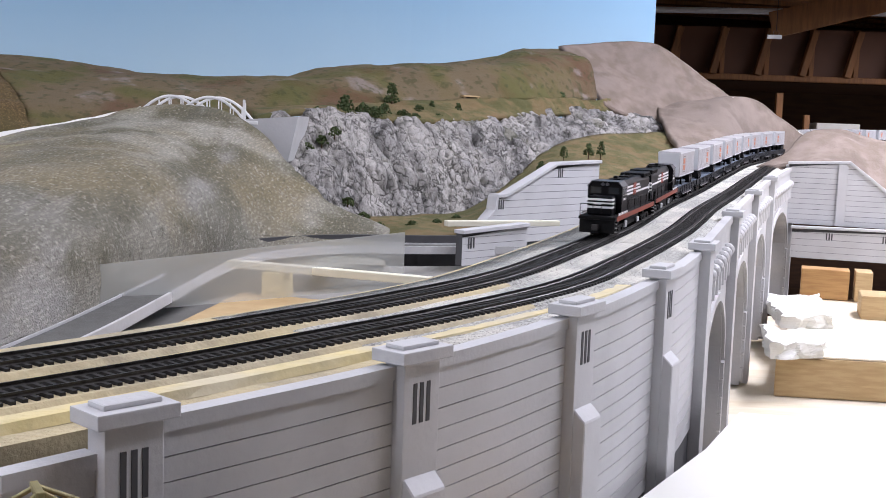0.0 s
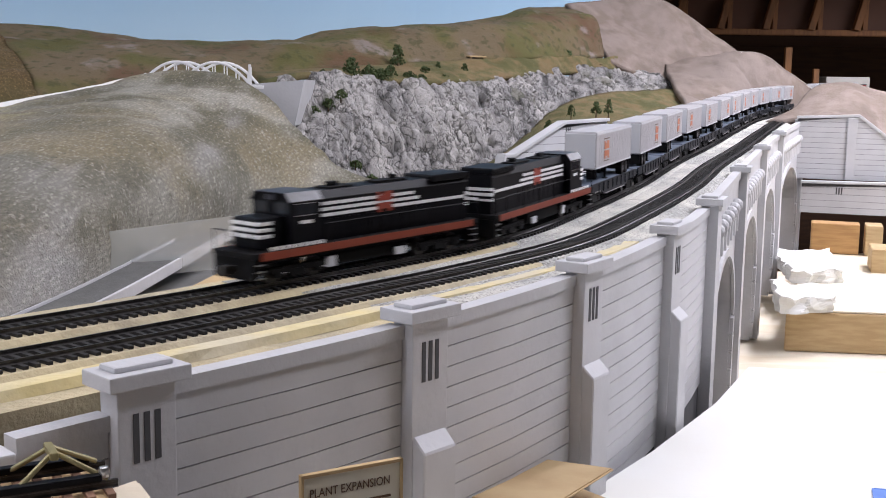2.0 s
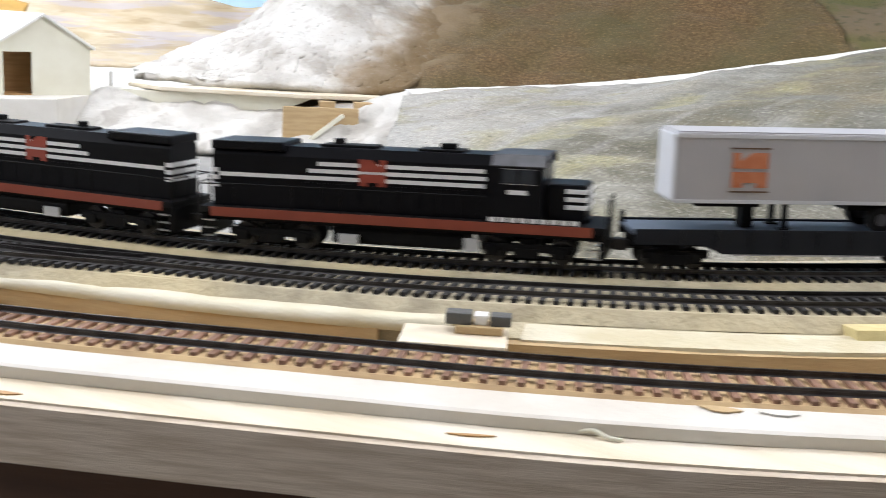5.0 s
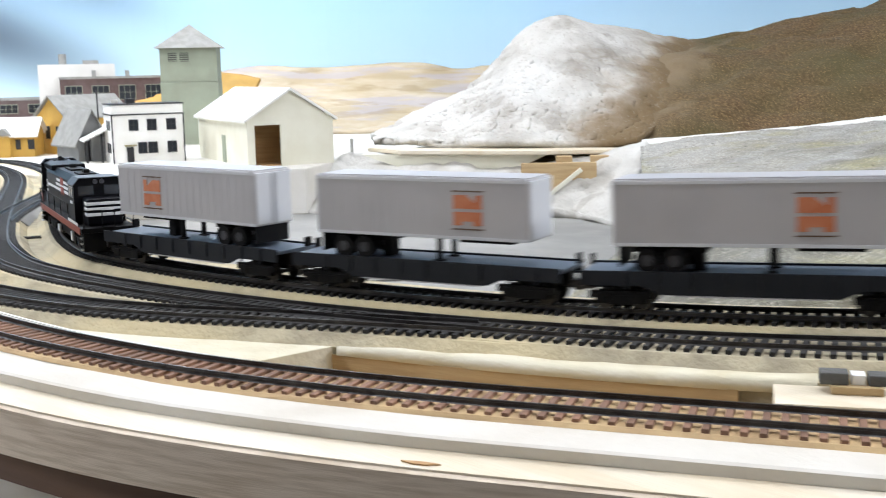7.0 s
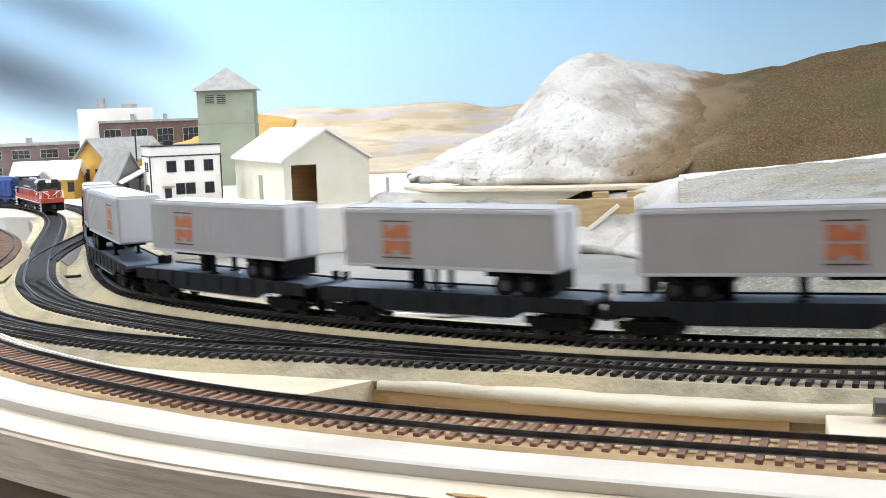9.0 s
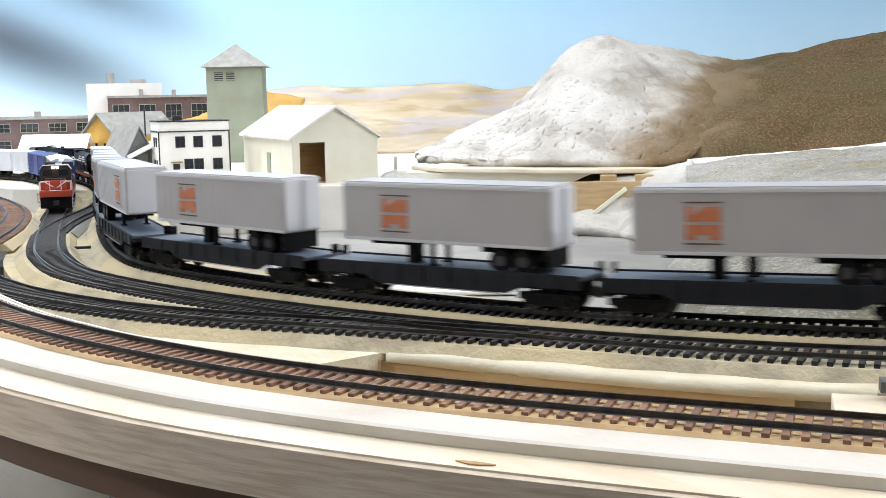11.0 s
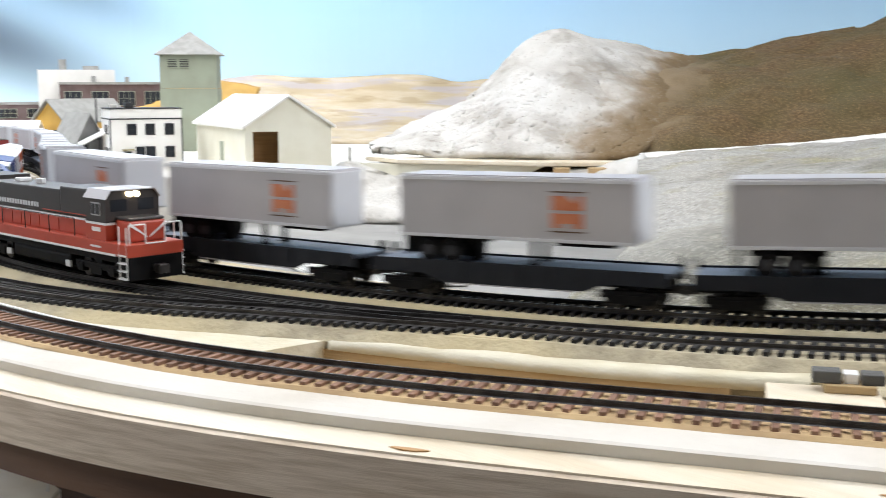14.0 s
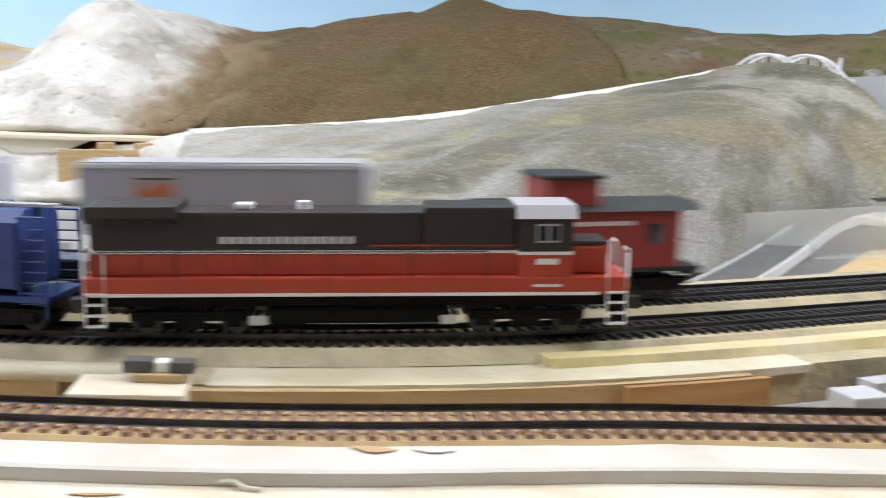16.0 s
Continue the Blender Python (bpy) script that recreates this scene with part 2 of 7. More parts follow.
M["clear"] = clear_sheet()


def backdrop_sky():
    """Painted sky: deeper blue above, pale towards the hills, with soft shadow bars put into the colour."""
    m = bpy.data.materials.new("painted_sky")
    m.use_nodes = True
    nt = m.node_tree
    b = nt.nodes["Principled BSDF"]
    b.inputs["Roughness"].default_value = 0.75
    tc = nt.nodes.new("ShaderNodeTexCoord")
    sep = nt.nodes.new("ShaderNodeSeparateXYZ")
    nt.links.new(tc.outputs["Object"], sep.inputs[0])
    n = nt.nodes.new("ShaderNodeTexNoise")
    n.inputs["Scale"].default_value, n.inputs["Detail"].default_value = 1.6, 4
    nt.links.new(tc.outputs["Object"], n.inputs["Vector"])
    add = nt.nodes.new("ShaderNodeMath")
    add.operation = "MULTIPLY_ADD"
    nt.links.new(n.outputs["Fac"], add.inputs[0])
    add.inputs[1].default_value = 0.18
    nt.links.new(sep.outputs["Z"], add.inputs[2])
    r = nt.nodes.new("ShaderNodeMapRange")
    r.inputs[1].default_value, r.inputs[2].default_value = 0.08, 0.6
    nt.links.new(add.outputs[0], r.inputs[0])
    ramp = nt.nodes.new("ShaderNodeValToRGB")
    ramp.color_ramp.elements[0].color = (0.7, 0.89, 0.97, 1)
    ramp.color_ramp.elements[1].color = (0.4, 0.69, 0.97, 1)
    nt.links.new(r.outputs[0], ramp.inputs[0])
    # shadow bars painted into the sky colour: soft dark bands about two lines
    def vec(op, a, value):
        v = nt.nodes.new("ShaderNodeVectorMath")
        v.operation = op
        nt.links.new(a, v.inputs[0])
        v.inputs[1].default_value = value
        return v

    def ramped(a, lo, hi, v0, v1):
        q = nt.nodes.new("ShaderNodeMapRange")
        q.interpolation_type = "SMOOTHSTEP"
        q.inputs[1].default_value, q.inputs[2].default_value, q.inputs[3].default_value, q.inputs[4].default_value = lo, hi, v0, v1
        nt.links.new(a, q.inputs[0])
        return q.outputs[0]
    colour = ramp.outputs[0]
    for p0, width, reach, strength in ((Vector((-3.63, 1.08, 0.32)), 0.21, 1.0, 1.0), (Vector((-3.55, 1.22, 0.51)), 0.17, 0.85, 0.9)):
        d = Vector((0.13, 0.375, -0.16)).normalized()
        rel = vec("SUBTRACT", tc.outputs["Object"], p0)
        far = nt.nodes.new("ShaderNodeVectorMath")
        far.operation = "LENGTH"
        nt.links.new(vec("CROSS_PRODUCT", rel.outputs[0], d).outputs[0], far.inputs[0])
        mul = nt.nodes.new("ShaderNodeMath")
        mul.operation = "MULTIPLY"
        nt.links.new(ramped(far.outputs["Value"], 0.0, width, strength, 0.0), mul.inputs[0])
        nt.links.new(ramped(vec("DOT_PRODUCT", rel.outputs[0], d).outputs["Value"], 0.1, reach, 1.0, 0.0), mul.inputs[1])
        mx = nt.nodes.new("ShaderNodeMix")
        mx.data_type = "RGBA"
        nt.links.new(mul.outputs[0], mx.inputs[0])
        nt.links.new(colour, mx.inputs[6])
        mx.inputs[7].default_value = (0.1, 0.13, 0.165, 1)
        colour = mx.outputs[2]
    nt.links.new(colour, b.inputs["Base Color"])
    return m


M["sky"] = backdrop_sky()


def weave(m, pitch):
    """Cloth weave: two crossed wave patterns tint the base colour and the relief."""
    nt = m.node_tree
    b = nt.nodes["Principled BSDF"]
    tc = nt.nodes.new("ShaderNodeTexCoord")
    fac = None
    for axis in ("X", "Z"):
        w = nt.nodes.new("ShaderNodeTexWave")
        w.bands_direction = axis
        w.inputs["Scale"].default_value, w.inputs["Distortion"].default_value = pitch, 9.0
        w.inputs["Detail Scale"].default_value = 1.5
        nt.links.new(tc.outputs["Object"], w.inputs["Vector"])
        if fac is None:
            fac = w.outputs["Fac"]
        else:
            mx = nt.nodes.new("ShaderNodeMath")
            mx.operation = "MULTIPLY"
            nt.links.new(fac, mx.inputs[0])
            nt.links.new(w.outputs["Fac"], mx.inputs[1])
            fac = mx.outputs[0]
    r = nt.nodes.new("ShaderNodeMapRange")
    r.inputs[3].default_value, r.inputs[4].default_value = 0.84, 1.22
    nt.links.new(fac, r.inputs[0])
    hs = nt.nodes.new("ShaderNodeHueSaturation")
    nt.links.new(b.inputs["Base Color"].links[0].from_socket, hs.inputs["Color"])
    nt.links.new(r.outputs[0], hs.inputs["Value"])
    nt.links.new(hs.outputs[0], b.inputs["Base Color"])


def overlay(m, colour, scale, lo, hi, amount, stretch=(1, 1, 1), detail=6.0, along_x=None, relief=0.0, cracks=False):
    """Lays another colour over a material: a noise mask (or a net of cracks), if wished only past one end of the
    surface.
    """
    nt = m.node_tree
    b = nt.nodes["Principled BSDF"]
    tc = nt.nodes.new("ShaderNodeTexCoord")
    mp = nt.nodes.new("ShaderNodeMapping")
    mp.inputs["Scale"].default_value = stretch
    nt.links.new(tc.outputs["Object"], mp.inputs[0])
    n = nt.nodes.new("ShaderNodeTexNoise")
    n.inputs["Scale"].default_value, n.inputs["Detail"].default_value = (scale * 0.7 if cracks else scale), detail
    nt.links.new(mp.outputs[0], n.inputs["Vector"])
    value = n.outputs["Fac"]
    if cracks:
        bend = nt.nodes.new("ShaderNodeMix")
        bend.data_type = "RGBA"
        bend.inputs[0].default_value = 0.16
        nt.links.new(mp.outputs[0], bend.inputs[6])
        nt.links.new(n.outputs["Color"], bend.inputs[7])
        v = nt.nodes.new("ShaderNodeTexVoronoi")
        v.feature = "DISTANCE_TO_EDGE"
        v.inputs["Scale"].default_value = scale
        nt.links.new(bend.outputs[2], v.inputs["Vector"])
        value = v.outputs["Distance"]
    r = nt.nodes.new("ShaderNodeMapRange")
    r.interpolation_type = "SMOOTHSTEP"
    r.inputs[1].default_value, r.inputs[2].default_value, r.inputs[3].default_value, r.inputs[4].default_value = (lo, hi, amount, 0.0) if cracks else (lo, hi, 0.0, amount)
    nt.links.new(value, r.inputs[0])
    fac = r.outputs[0]
    if along_x:
        sep = nt.nodes.new("ShaderNodeSeparateXYZ")
        nt.links.new(tc.outputs["Object"], sep.inputs[0])
        g = nt.nodes.new("ShaderNodeMapRange")
        g.interpolation_type = "SMOOTHSTEP"
        g.inputs[1].default_value, g.inputs[2].default_value, g.inputs[3].default_value, g.inputs[4].default_value = *along_x, 0.0, 1.0
        nt.links.new(sep.outputs["X"], g.inputs[0])
        mul = nt.nodes.new("ShaderNodeMath")
        mul.operation = "MULTIPLY"
        nt.links.new(fac, mul.inputs[0])
        nt.links.new(g.outputs[0], mul.inputs[1])
        fac = mul.outputs[0]
    mx = nt.nodes.new("ShaderNodeMix")
    mx.data_type = "RGBA"
    nt.links.new(fac, mx.inputs[0])
    nt.links.new(b.inputs["Base Color"].links[0].from_socket, mx.inputs[6])
    mx.inputs[7].default_value = (*colour, 1)
    nt.links.new(mx.outputs[2], b.inputs["Base Color"])
    if relief:
        bp = nt.nodes.new("ShaderNodeBump")
        bp.inputs["Strength"].default_value, bp.inputs["Distance"].default_value = abs(relief), 0.004
        bp.invert = relief < 0
        nt.links.new(fac, bp.inputs["Height"])
        if b.inputs["Normal"].links:
            nt.links.new(b.inputs["Normal"].links[0].from_socket, bp.inputs["Normal"])
        nt.links.new(bp.outputs[0], b.inputs["Normal"])


# the mound: olive and tan washes, pale runs down the slope, bare white cloth at the far end with its stronger light
# painted in, flecks where the weave shows
overlay(M["mound"], (0.22, 0.185, 0.11), 5.5, 0.46, 0.62, 0.75)
overlay(M["mound"], (0.1, 0.095, 0.065), 7.0, 0.5, 0.68, 0.6, (1.3, 1, 0.6))
overlay(M["mound"], (0.47, 0.455, 0.42), 2.6, 0.3, 0.56, 0.85, (1, 1, 1), 8, (-0.55, -0.85))
overlay(M["mound"], (0.36, 0.33, 0.17), 9.0, 0.52, 0.66, 0.6, (1, 1, 1), 6, (-0.45, -0.6))
overlay(M["mound"], (0.4, 0.39, 0.375), 3.2, 0.55, 0.7, 0.65, (4.2, 0.55, 1.2), 7)
overlay(M["mound"], (0.42, 0.4, 0.34), 210, 0.57, 0.67, 0.5, (1, 1, 0.7), 3, None, 0.35)
overlay(M["mound"], (0.07, 0.065, 0.045), 170, 0.6, 0.7, 0.5, (1, 1, 0.7), 3)
# hills: russet and lilac-grey scatter, fine flecks
overlay(M["green_hill"], (0.11, 0.05, 0.028), 6, 0.5, 0.66, 0.7)
overlay(M["green_hill"], (0.26, 0.22, 0.21), 11, 0.58, 0.68, 0.7, (1, 1, 1.6), 9)
overlay(M["green_hill"], (0.045, 0.055, 0.016), 60, 0.52, 0.66, 0.6, relief=0.4)
overlay(M["hill"], (0.3, 0.2, 0.09), 380, 0.57, 0.67, 0.6, detail=3)
# rock: net of dark cracks at two sizes, mossy flecks
overlay(M["rock"], (0.05, 0.048, 0.045), 26, 0.0, 0.06, 0.6, (1, 1, 0.75), 4, None, -0.9, True)
overlay(M["rock"], (0.07, 0.066, 0.06), 62, 0.0, 0.07, 0.45, (1, 1, 0.6), 4, None, -0.7, True)
overlay(M["rock"], (0.1, 0.1, 0.05), 20, 0.58, 0.7, 0.5)
overlay(M["white_rock"], (0.66, 0.65, 0.62), 5, 0.45, 0.6, 0.6)
overlay(M["white_rock"], (0.34, 0.31, 0.27), 15, 0.57, 0.64, 0.6, (1.2, 1.2, 0.8), 13)
overlay(M["grass"], (0.2, 0.13, 0.065), 16, 0.5, 0.64, 0.6)
overlay(M["tan_hill"], (0.4, 0.37, 0.4), 4, 0.48, 0.6, 0.65, (1, 1, 9))
overlay(M["tan_hill"], (0.3, 0.22, 0.12), 7, 0.56, 0.66, 0.5, (1, 1, 7))
overlay(M["brown_screen"], (0.15, 0.115, 0.095), 7, 0.5, 0.66, 0.6, (2.5, 2.5, 0.6))
overlay(M["ballast"], (0.09, 0.088, 0.08), 620, 0.57, 0.66, 0.7, detail=2, relief=-0.5)
overlay(M["ballast"], (0.62, 0.61, 0.57), 700, 0.58, 0.66, 0.6, detail=2)
weave(M["mound"], 55)


def painted_over(m, start, across, width, colour):
    """Brushes another paint over one end of a surface, with a ragged soft edge."""
    nt = m.node_tree
    b = nt.nodes["Principled BSDF"]
    tc = nt.nodes.new("ShaderNodeTexCoord")
    sub = nt.nodes.new("ShaderNodeVectorMath")
    sub.operation = "SUBTRACT"
    nt.links.new(tc.outputs["Object"], sub.inputs[0])
    sub.inputs[1].default_value = start
    dot = nt.nodes.new("ShaderNodeVectorMath")
    dot.operation = "DOT_PRODUCT"
    nt.links.new(sub.outputs[0], dot.inputs[0])
    dot.inputs[1].default_value = Vector(across).normalized()
    n = nt.nodes.new("ShaderNodeTexNoise")
    n.inputs["Scale"].default_value, n.inputs["Detail"].default_value = 16, 12
    nt.links.new(tc.outputs["Object"], n.inputs["Vector"])
    add = nt.nodes.new("ShaderNodeMath")
    add.operation = "MULTIPLY_ADD"
    nt.links.new(n.outputs["Fac"], add.inputs[0])
    add.inputs[1].default_value = 0.12
    nt.links.new(dot.outputs["Value"], add.inputs[2])
    r = nt.nodes.new("ShaderNodeMapRange")
    r.interpolation_type = "SMOOTHSTEP"
    r.inputs[1].default_value, r.inputs[2].default_value = 0.06 - width, 0.06 + width
    nt.links.new(add.outputs[0], r.inputs[0])
    mx = nt.nodes.new("ShaderNodeMix")
    mx.data_type = "RGBA"
    nt.links.new(r.outputs[0], mx.inputs[0])
    nt.links.new(b.inputs["Base Color"].links[0].from_socket, mx.inputs[6])
    mx.inputs[7].default_value = (*colour, 1)
    nt.links.new(mx.outputs[2], b.inputs["Base Color"])


M["mountain"] = M["white_rock"].copy()
painted_over(M["mountain"], (-1.395, 1.435, 0.09), (0.54, 0.46, -0.7), 0.035, (0.3, 0.24, 0.17))
painted_over(M["mountain"], (-1.37, 1.46, 0.09), (0.54, 0.46, -0.7), 0.03, (0.17, 0.115, 0.055))
overlay(M["mountain"], (0.3, 0.26, 0.2), 150, 0.6, 0.68, 0.4, detail=3)
painted_over(M["hill"], (-1.33, 1.52, 0.086), (-0.56, -0.48, 0.67), 0.035, (0.21, 0.155, 0.09))

# ---------------------------------------------------------------- mesh helpers


def finish(name, bm, mat, parent=None, label="", smooth=False):
    me = bpy.data.meshes.new(name)
    bm.normal_update()
    bm.to_mesh(me)
    bm.free()
    for m in (mat if isinstance(mat, (list, tuple)) else [mat]):
        me.materials.append(m)
    if smooth:
        for p in me.polygons:
            p.use_smooth = True
    ob = new(name, me)
    if parent is not None:
        ob.parent = parent
    if label:
        ob["label"] = label
    return ob


part = finish


def thing(name, label, category, m=None, group="", kind=""):
    ob = new(name)
    ob.empty_display_size = 0.01
    if m is not None:
        ob.matrix_basis = m
    return tagged(ob, label, category, group, kind)


def box(bm, x0, x1, y0, y1, z0, z1, m=None, bevel=0.0):
    r = bmesh.ops.create_cube(bm, size=1.0)
    vs = r["verts"]
    bmesh.ops.scale(bm, vec=(x1 - x0, y1 - y0, z1 - z0), verts=vs)
    bmesh.ops.translate(bm, vec=((x0 + x1) / 2, (y0 + y1) / 2, (z0 + z1) / 2), verts=vs)
    if bevel:
        es = list({e for v in vs for e in v.link_edges})
        out = bmesh.ops.bevel(bm, geom=es, offset=bevel, segments=2, affect="EDGES", profile=0.6)
        vs = list({v for f in out["faces"] for v in f.verts} | {v for v in vs if v.is_valid})
    if m is not None:
        bmesh.ops.transform(bm, matrix=m, verts=vs)
    return vs


def boxes(*rows, m=None, bevel=0.0):
    bm = bmesh.new()
    for r in rows:
        box(bm, *r, m=m, bevel=bevel)
    return bm


def cyl(bm, a, b, r, n=10, r2=None):
    a, b = Vector(a), Vector(b)
    d = b - a
    m = Matrix.Translation((a + b) / 2) @ d.to_track_quat("Z", "Y").to_matrix().to_4x4()
    return bmesh.ops.create_cone(bm, cap_ends=True, segments=n, radius1=r, radius2=r if r2 is None else r2, depth=d.length, matrix=m)["verts"]


def prism(bm, profile, axis, a, b):
    """A polygon of (u, v) pushed along an axis from a to b. axis x: (y, z); y: (x, z); z: (x, y)."""
    def at(u, v, w):
        return {"x": (w, u, v), "y": (u, w, v), "z": (u, v, w)}[axis]
    lo = [bm.verts.new(at(u, v, a)) for u, v in profile]
    hi = [bm.verts.new(at(u, v, b)) for u, v in profile]
    k = len(profile)
    fs = [bm.faces.new(lo[::-1]), bm.faces.new(hi)]
    for i in range(k):
        fs.append(bm.faces.new((lo[i], lo[(i + 1) % k], hi[(i + 1) % k], hi[i])))
    bmesh.ops.recalc_face_normals(bm, faces=fs)
    return lo + hi


def dense(points, n=16):
    p = np.array(points, float)
    p = np.vstack([2 * p[0] - p[1], p, 2 * p[-1] - p[-2]])
    out = []
    for i in range(1, len(p) - 2):
        a, b, c, d = p[i - 1:i + 3]
        for k in range(n):
            t = k / n
            out.append(0.5 * (2 * b + (c - a) * t + (2 * a - 5 * b + 4 * c - d) * t * t + (3 * b - a - 3 * c + d) * t ** 3))
    out.append(p[-2])
    return np.array(out)


class Line:
    """A smooth line in plan with height, measured along its length."""

    def __init__(self, points, n=16, hand=1):
        self.p, self.hand = dense(points, n), hand
        self.s = np.concatenate([[0], np.cumsum(np.linalg.norm(np.diff(self.p[:, :2], axis=0), axis=1))])
        self.length = float(self.s[-1])

    def at(self, s):
        return Vector([float(np.interp(s, self.s, self.p[:, k])) for k in range(3)])

    def way(self, s, h=0.01):
        d = self.at(min(s + h, self.length)) - self.at(max(s - h, 0))
        return d.normalized()

    def side(self, s):
        d = self.way(s)
        return Vector((d.y, -d.x, 0)).normalized() * self.hand

    def shifted(self, w, lift=0.0, a=0.0, b=None, step=0.03):
        b = self.length if b is None else b
        k = max(2, int((b - a) / step))
        return [tuple(self.at(s) + self.side(s) * w + Vector((0, 0, lift))) for s in np.linspace(a, b, k + 1)]


def sweep(bm, line, profile, a, b, step, closed=True, wobble=0.0):
    """Sweeps a profile of (sideways, up) along a line."""
    k = max(2, int((b - a) / step))
    rings = []
    for s in np.linspace(a, b, k + 1):
        p, sd = line.at(s), line.side(s)
        ring = []
        for w, z in profile:
            j = wobble * noise.noise(Vector((s * 40, w * 90, z * 90)))
            ring.append(bm.verts.new(p + sd * (w + j) + Vector((0, 0, z + j * 0.4))))
        rings.append(ring)
    n = len(profile)
    for r0, r1 in zip(rings, rings[1:]):
        for i in range(n if closed else n - 1):
            bm.faces.new((r0[i], r1[i], r1[(i + 1) % n], r0[(i + 1) % n]))
    if closed:
        bm.faces.new(rings[0])
        bm.faces.new(rings[-1][::-1])
    bmesh.ops.recalc_face_normals(bm, faces=bm.faces)


def loft(rows, nu, nv, rough=0.0, freq=8.0, ridged=0.0, seed=0.0, fine=0.0):
    """A surface through several lines of points, made uneven by noise."""
    lines = []
    for row in rows:
        d = dense(row, 12)
        s = np.concatenate([[0], np.cumsum(np.linalg.norm(np.diff(d, axis=0), axis=1))])
        u = np.linspace(0, s[-1], nu)
        lines.append(np.stack([np.interp(u, s, d[:, k]) for k in range(3)], 1))
    bm = bmesh.new()
    grid = []
    for i in range(nu):
        col = dense([l[i] for l in lines], 24)
        v = np.linspace(0, len(col) - 1, nv)
        pts = [Vector([np.interp(x, range(len(col)), col[:, k]) for k in range(3)]) for x in v]
        line = []
        for j, p in enumerate(pts):
            q = p * freq + Vector((seed, 0, 0))
            d = rough * noise.fractal(q, 1.0, 2.0, 5)
            if ridged:
                d += ridged * (abs(noise.noise(Vector((q.x * 2.2, q.y * 2.2, q.z * 0.8)))) - 0.25)
                d += 0.5 * ridged * noise.noise(Vector((q.x * 6, q.y * 6, q.z * 2.2)))
            if fine:
                d += fine * noise.noise(p * 160)
            edge = min(1.0, min(j, nv - 1 - j) / 3 + 0.35)
            line.append(bm.verts.new(p + Vector((0.35 * d, -0.6 * d, d)) * edge))
        grid.append(line)
    for i in range(nu - 1):
        for j in range(nv - 1):
            bm.faces.new((grid[i][j], grid[i + 1][j], grid[i + 1][j + 1], grid[i][j + 1]))
    return bm


def wire(name, points, r, mat, label, category):
    cu = bpy.data.curves.new(name, "CURVE")
    cu.dimensions, cu.bevel_depth, cu.bevel_resolution = "3D", r, 2
    sp = cu.splines.new("POLY")
    pts = dense(points, 8)
    sp.points.add(len(pts) - 1)
    for q, p in zip(sp.points, pts):
        q.co = (*p, 1)
    ob = new(name, cu)
    me = bpy.data.meshes.new_from_object(ob.evaluated_get(bpy.context.evaluated_depsgraph_get()))
    bpy.data.objects.remove(ob)
    me.materials.append(mat)
    return tagged(new(name, me), label, category)


def words(text, size, mat, parent, m):
    cu = bpy.data.curves.new("lettering", "FONT")
    cu.body, cu.size, cu.extrude = text, size, 0.0001
    ob = new("lettering", cu)
    me = bpy.data.meshes.new_from_object(ob.evaluated_get(bpy.context.evaluated_depsgraph_get()))
    bpy.data.objects.remove(ob)
    me.materials.append(mat)
    t = new("lettering", me)
    t.parent, t.matrix_basis = parent, m
    return t

# ---------------------------------------------------------------- the lines of the railway
TRACK_B = [(1.5, 4, 0.075), (1.12, 3.4, 0.07), (0.86, 2.9, 0.06), (0.645, 2.404, 0.05), (0.51, 2, 0.041), (0.394, 1.64, 0.031), (0.295, 1.34, 0.024),
           (0.223, 1.102, 0.018), (0.142, 0.88, 0.012), (0.083, 0.745, 0.008), (0.008, 0.632, 0.005), (-0.052, 0.557, 0.003), (-0.101, 0.5, 0.001), (-0.15, 0.442, 0),
           (-0.2, 0.379, 0), (-0.2505, 0.3236, -0.0005), (-0.3026, 0.2815, -0.0019), (-0.3627, 0.2472, -0.004), (-0.4312, 0.2156, -0.0065), (-0.5014, 0.1896, -0.0085), (-0.5704, 0.167, -0.0096),
           (-0.6418, 0.1452, -0.0097), (-0.7075, 0.1299, -0.0097), (-0.7732, 0.1189, -0.0097), (-0.8389, 0.1135, -0.0097), (-0.9046, 0.1157, -0.0097), (-0.9703, 0.132, -0.0097), (-1.036, 0.156, -0.0097), (-1.1894, 0.2250, -0.0163), (-1.3421, 0.2976, -0.0211), (-1.5485, 0.3973, -0.0276), (-1.7210, 0.4795, -0.0310), (-1.8371, 0.5285, -0.0311), (-1.9483, 0.5638, -0.0310), (-2.0457, 0.5827, -0.0310), (-2.1242, 0.5867, -0.0311), (-2.3000, 0.5480, -0.0310), (-2.5000, 0.4700, -0.0310), (-2.7000, 0.3300, -0.0310), (-2.9000, 0.1000, -0.0310), (-3.0700, -0.2000, -0.0310),
           (-3.2, -0.7, -0.031), (-3.14, -1.3, -0.031), (-2.94, -2.06, -0.031), (-2.61, -2.72, -0.031)]
TRACK_A = [(-0.087, 0.273, 0), (-0.149, 0.236, 0), (-0.205, 0.204, 0), (-0.268, 0.161, 0), (-0.313, 0.134, 0), (-0.36, 0.11, 0),
           (-0.408, 0.086, 0), (-0.46, 0.061, 0), (-0.518, 0.038, 0), (-0.571, 0.022, 0), (-0.635, 0.01, 0), (-0.683, 0.005, 0),
           (-0.739, 0.003, 0), (-0.82, 0.01, 0), (-0.92, 0.03, 0)]
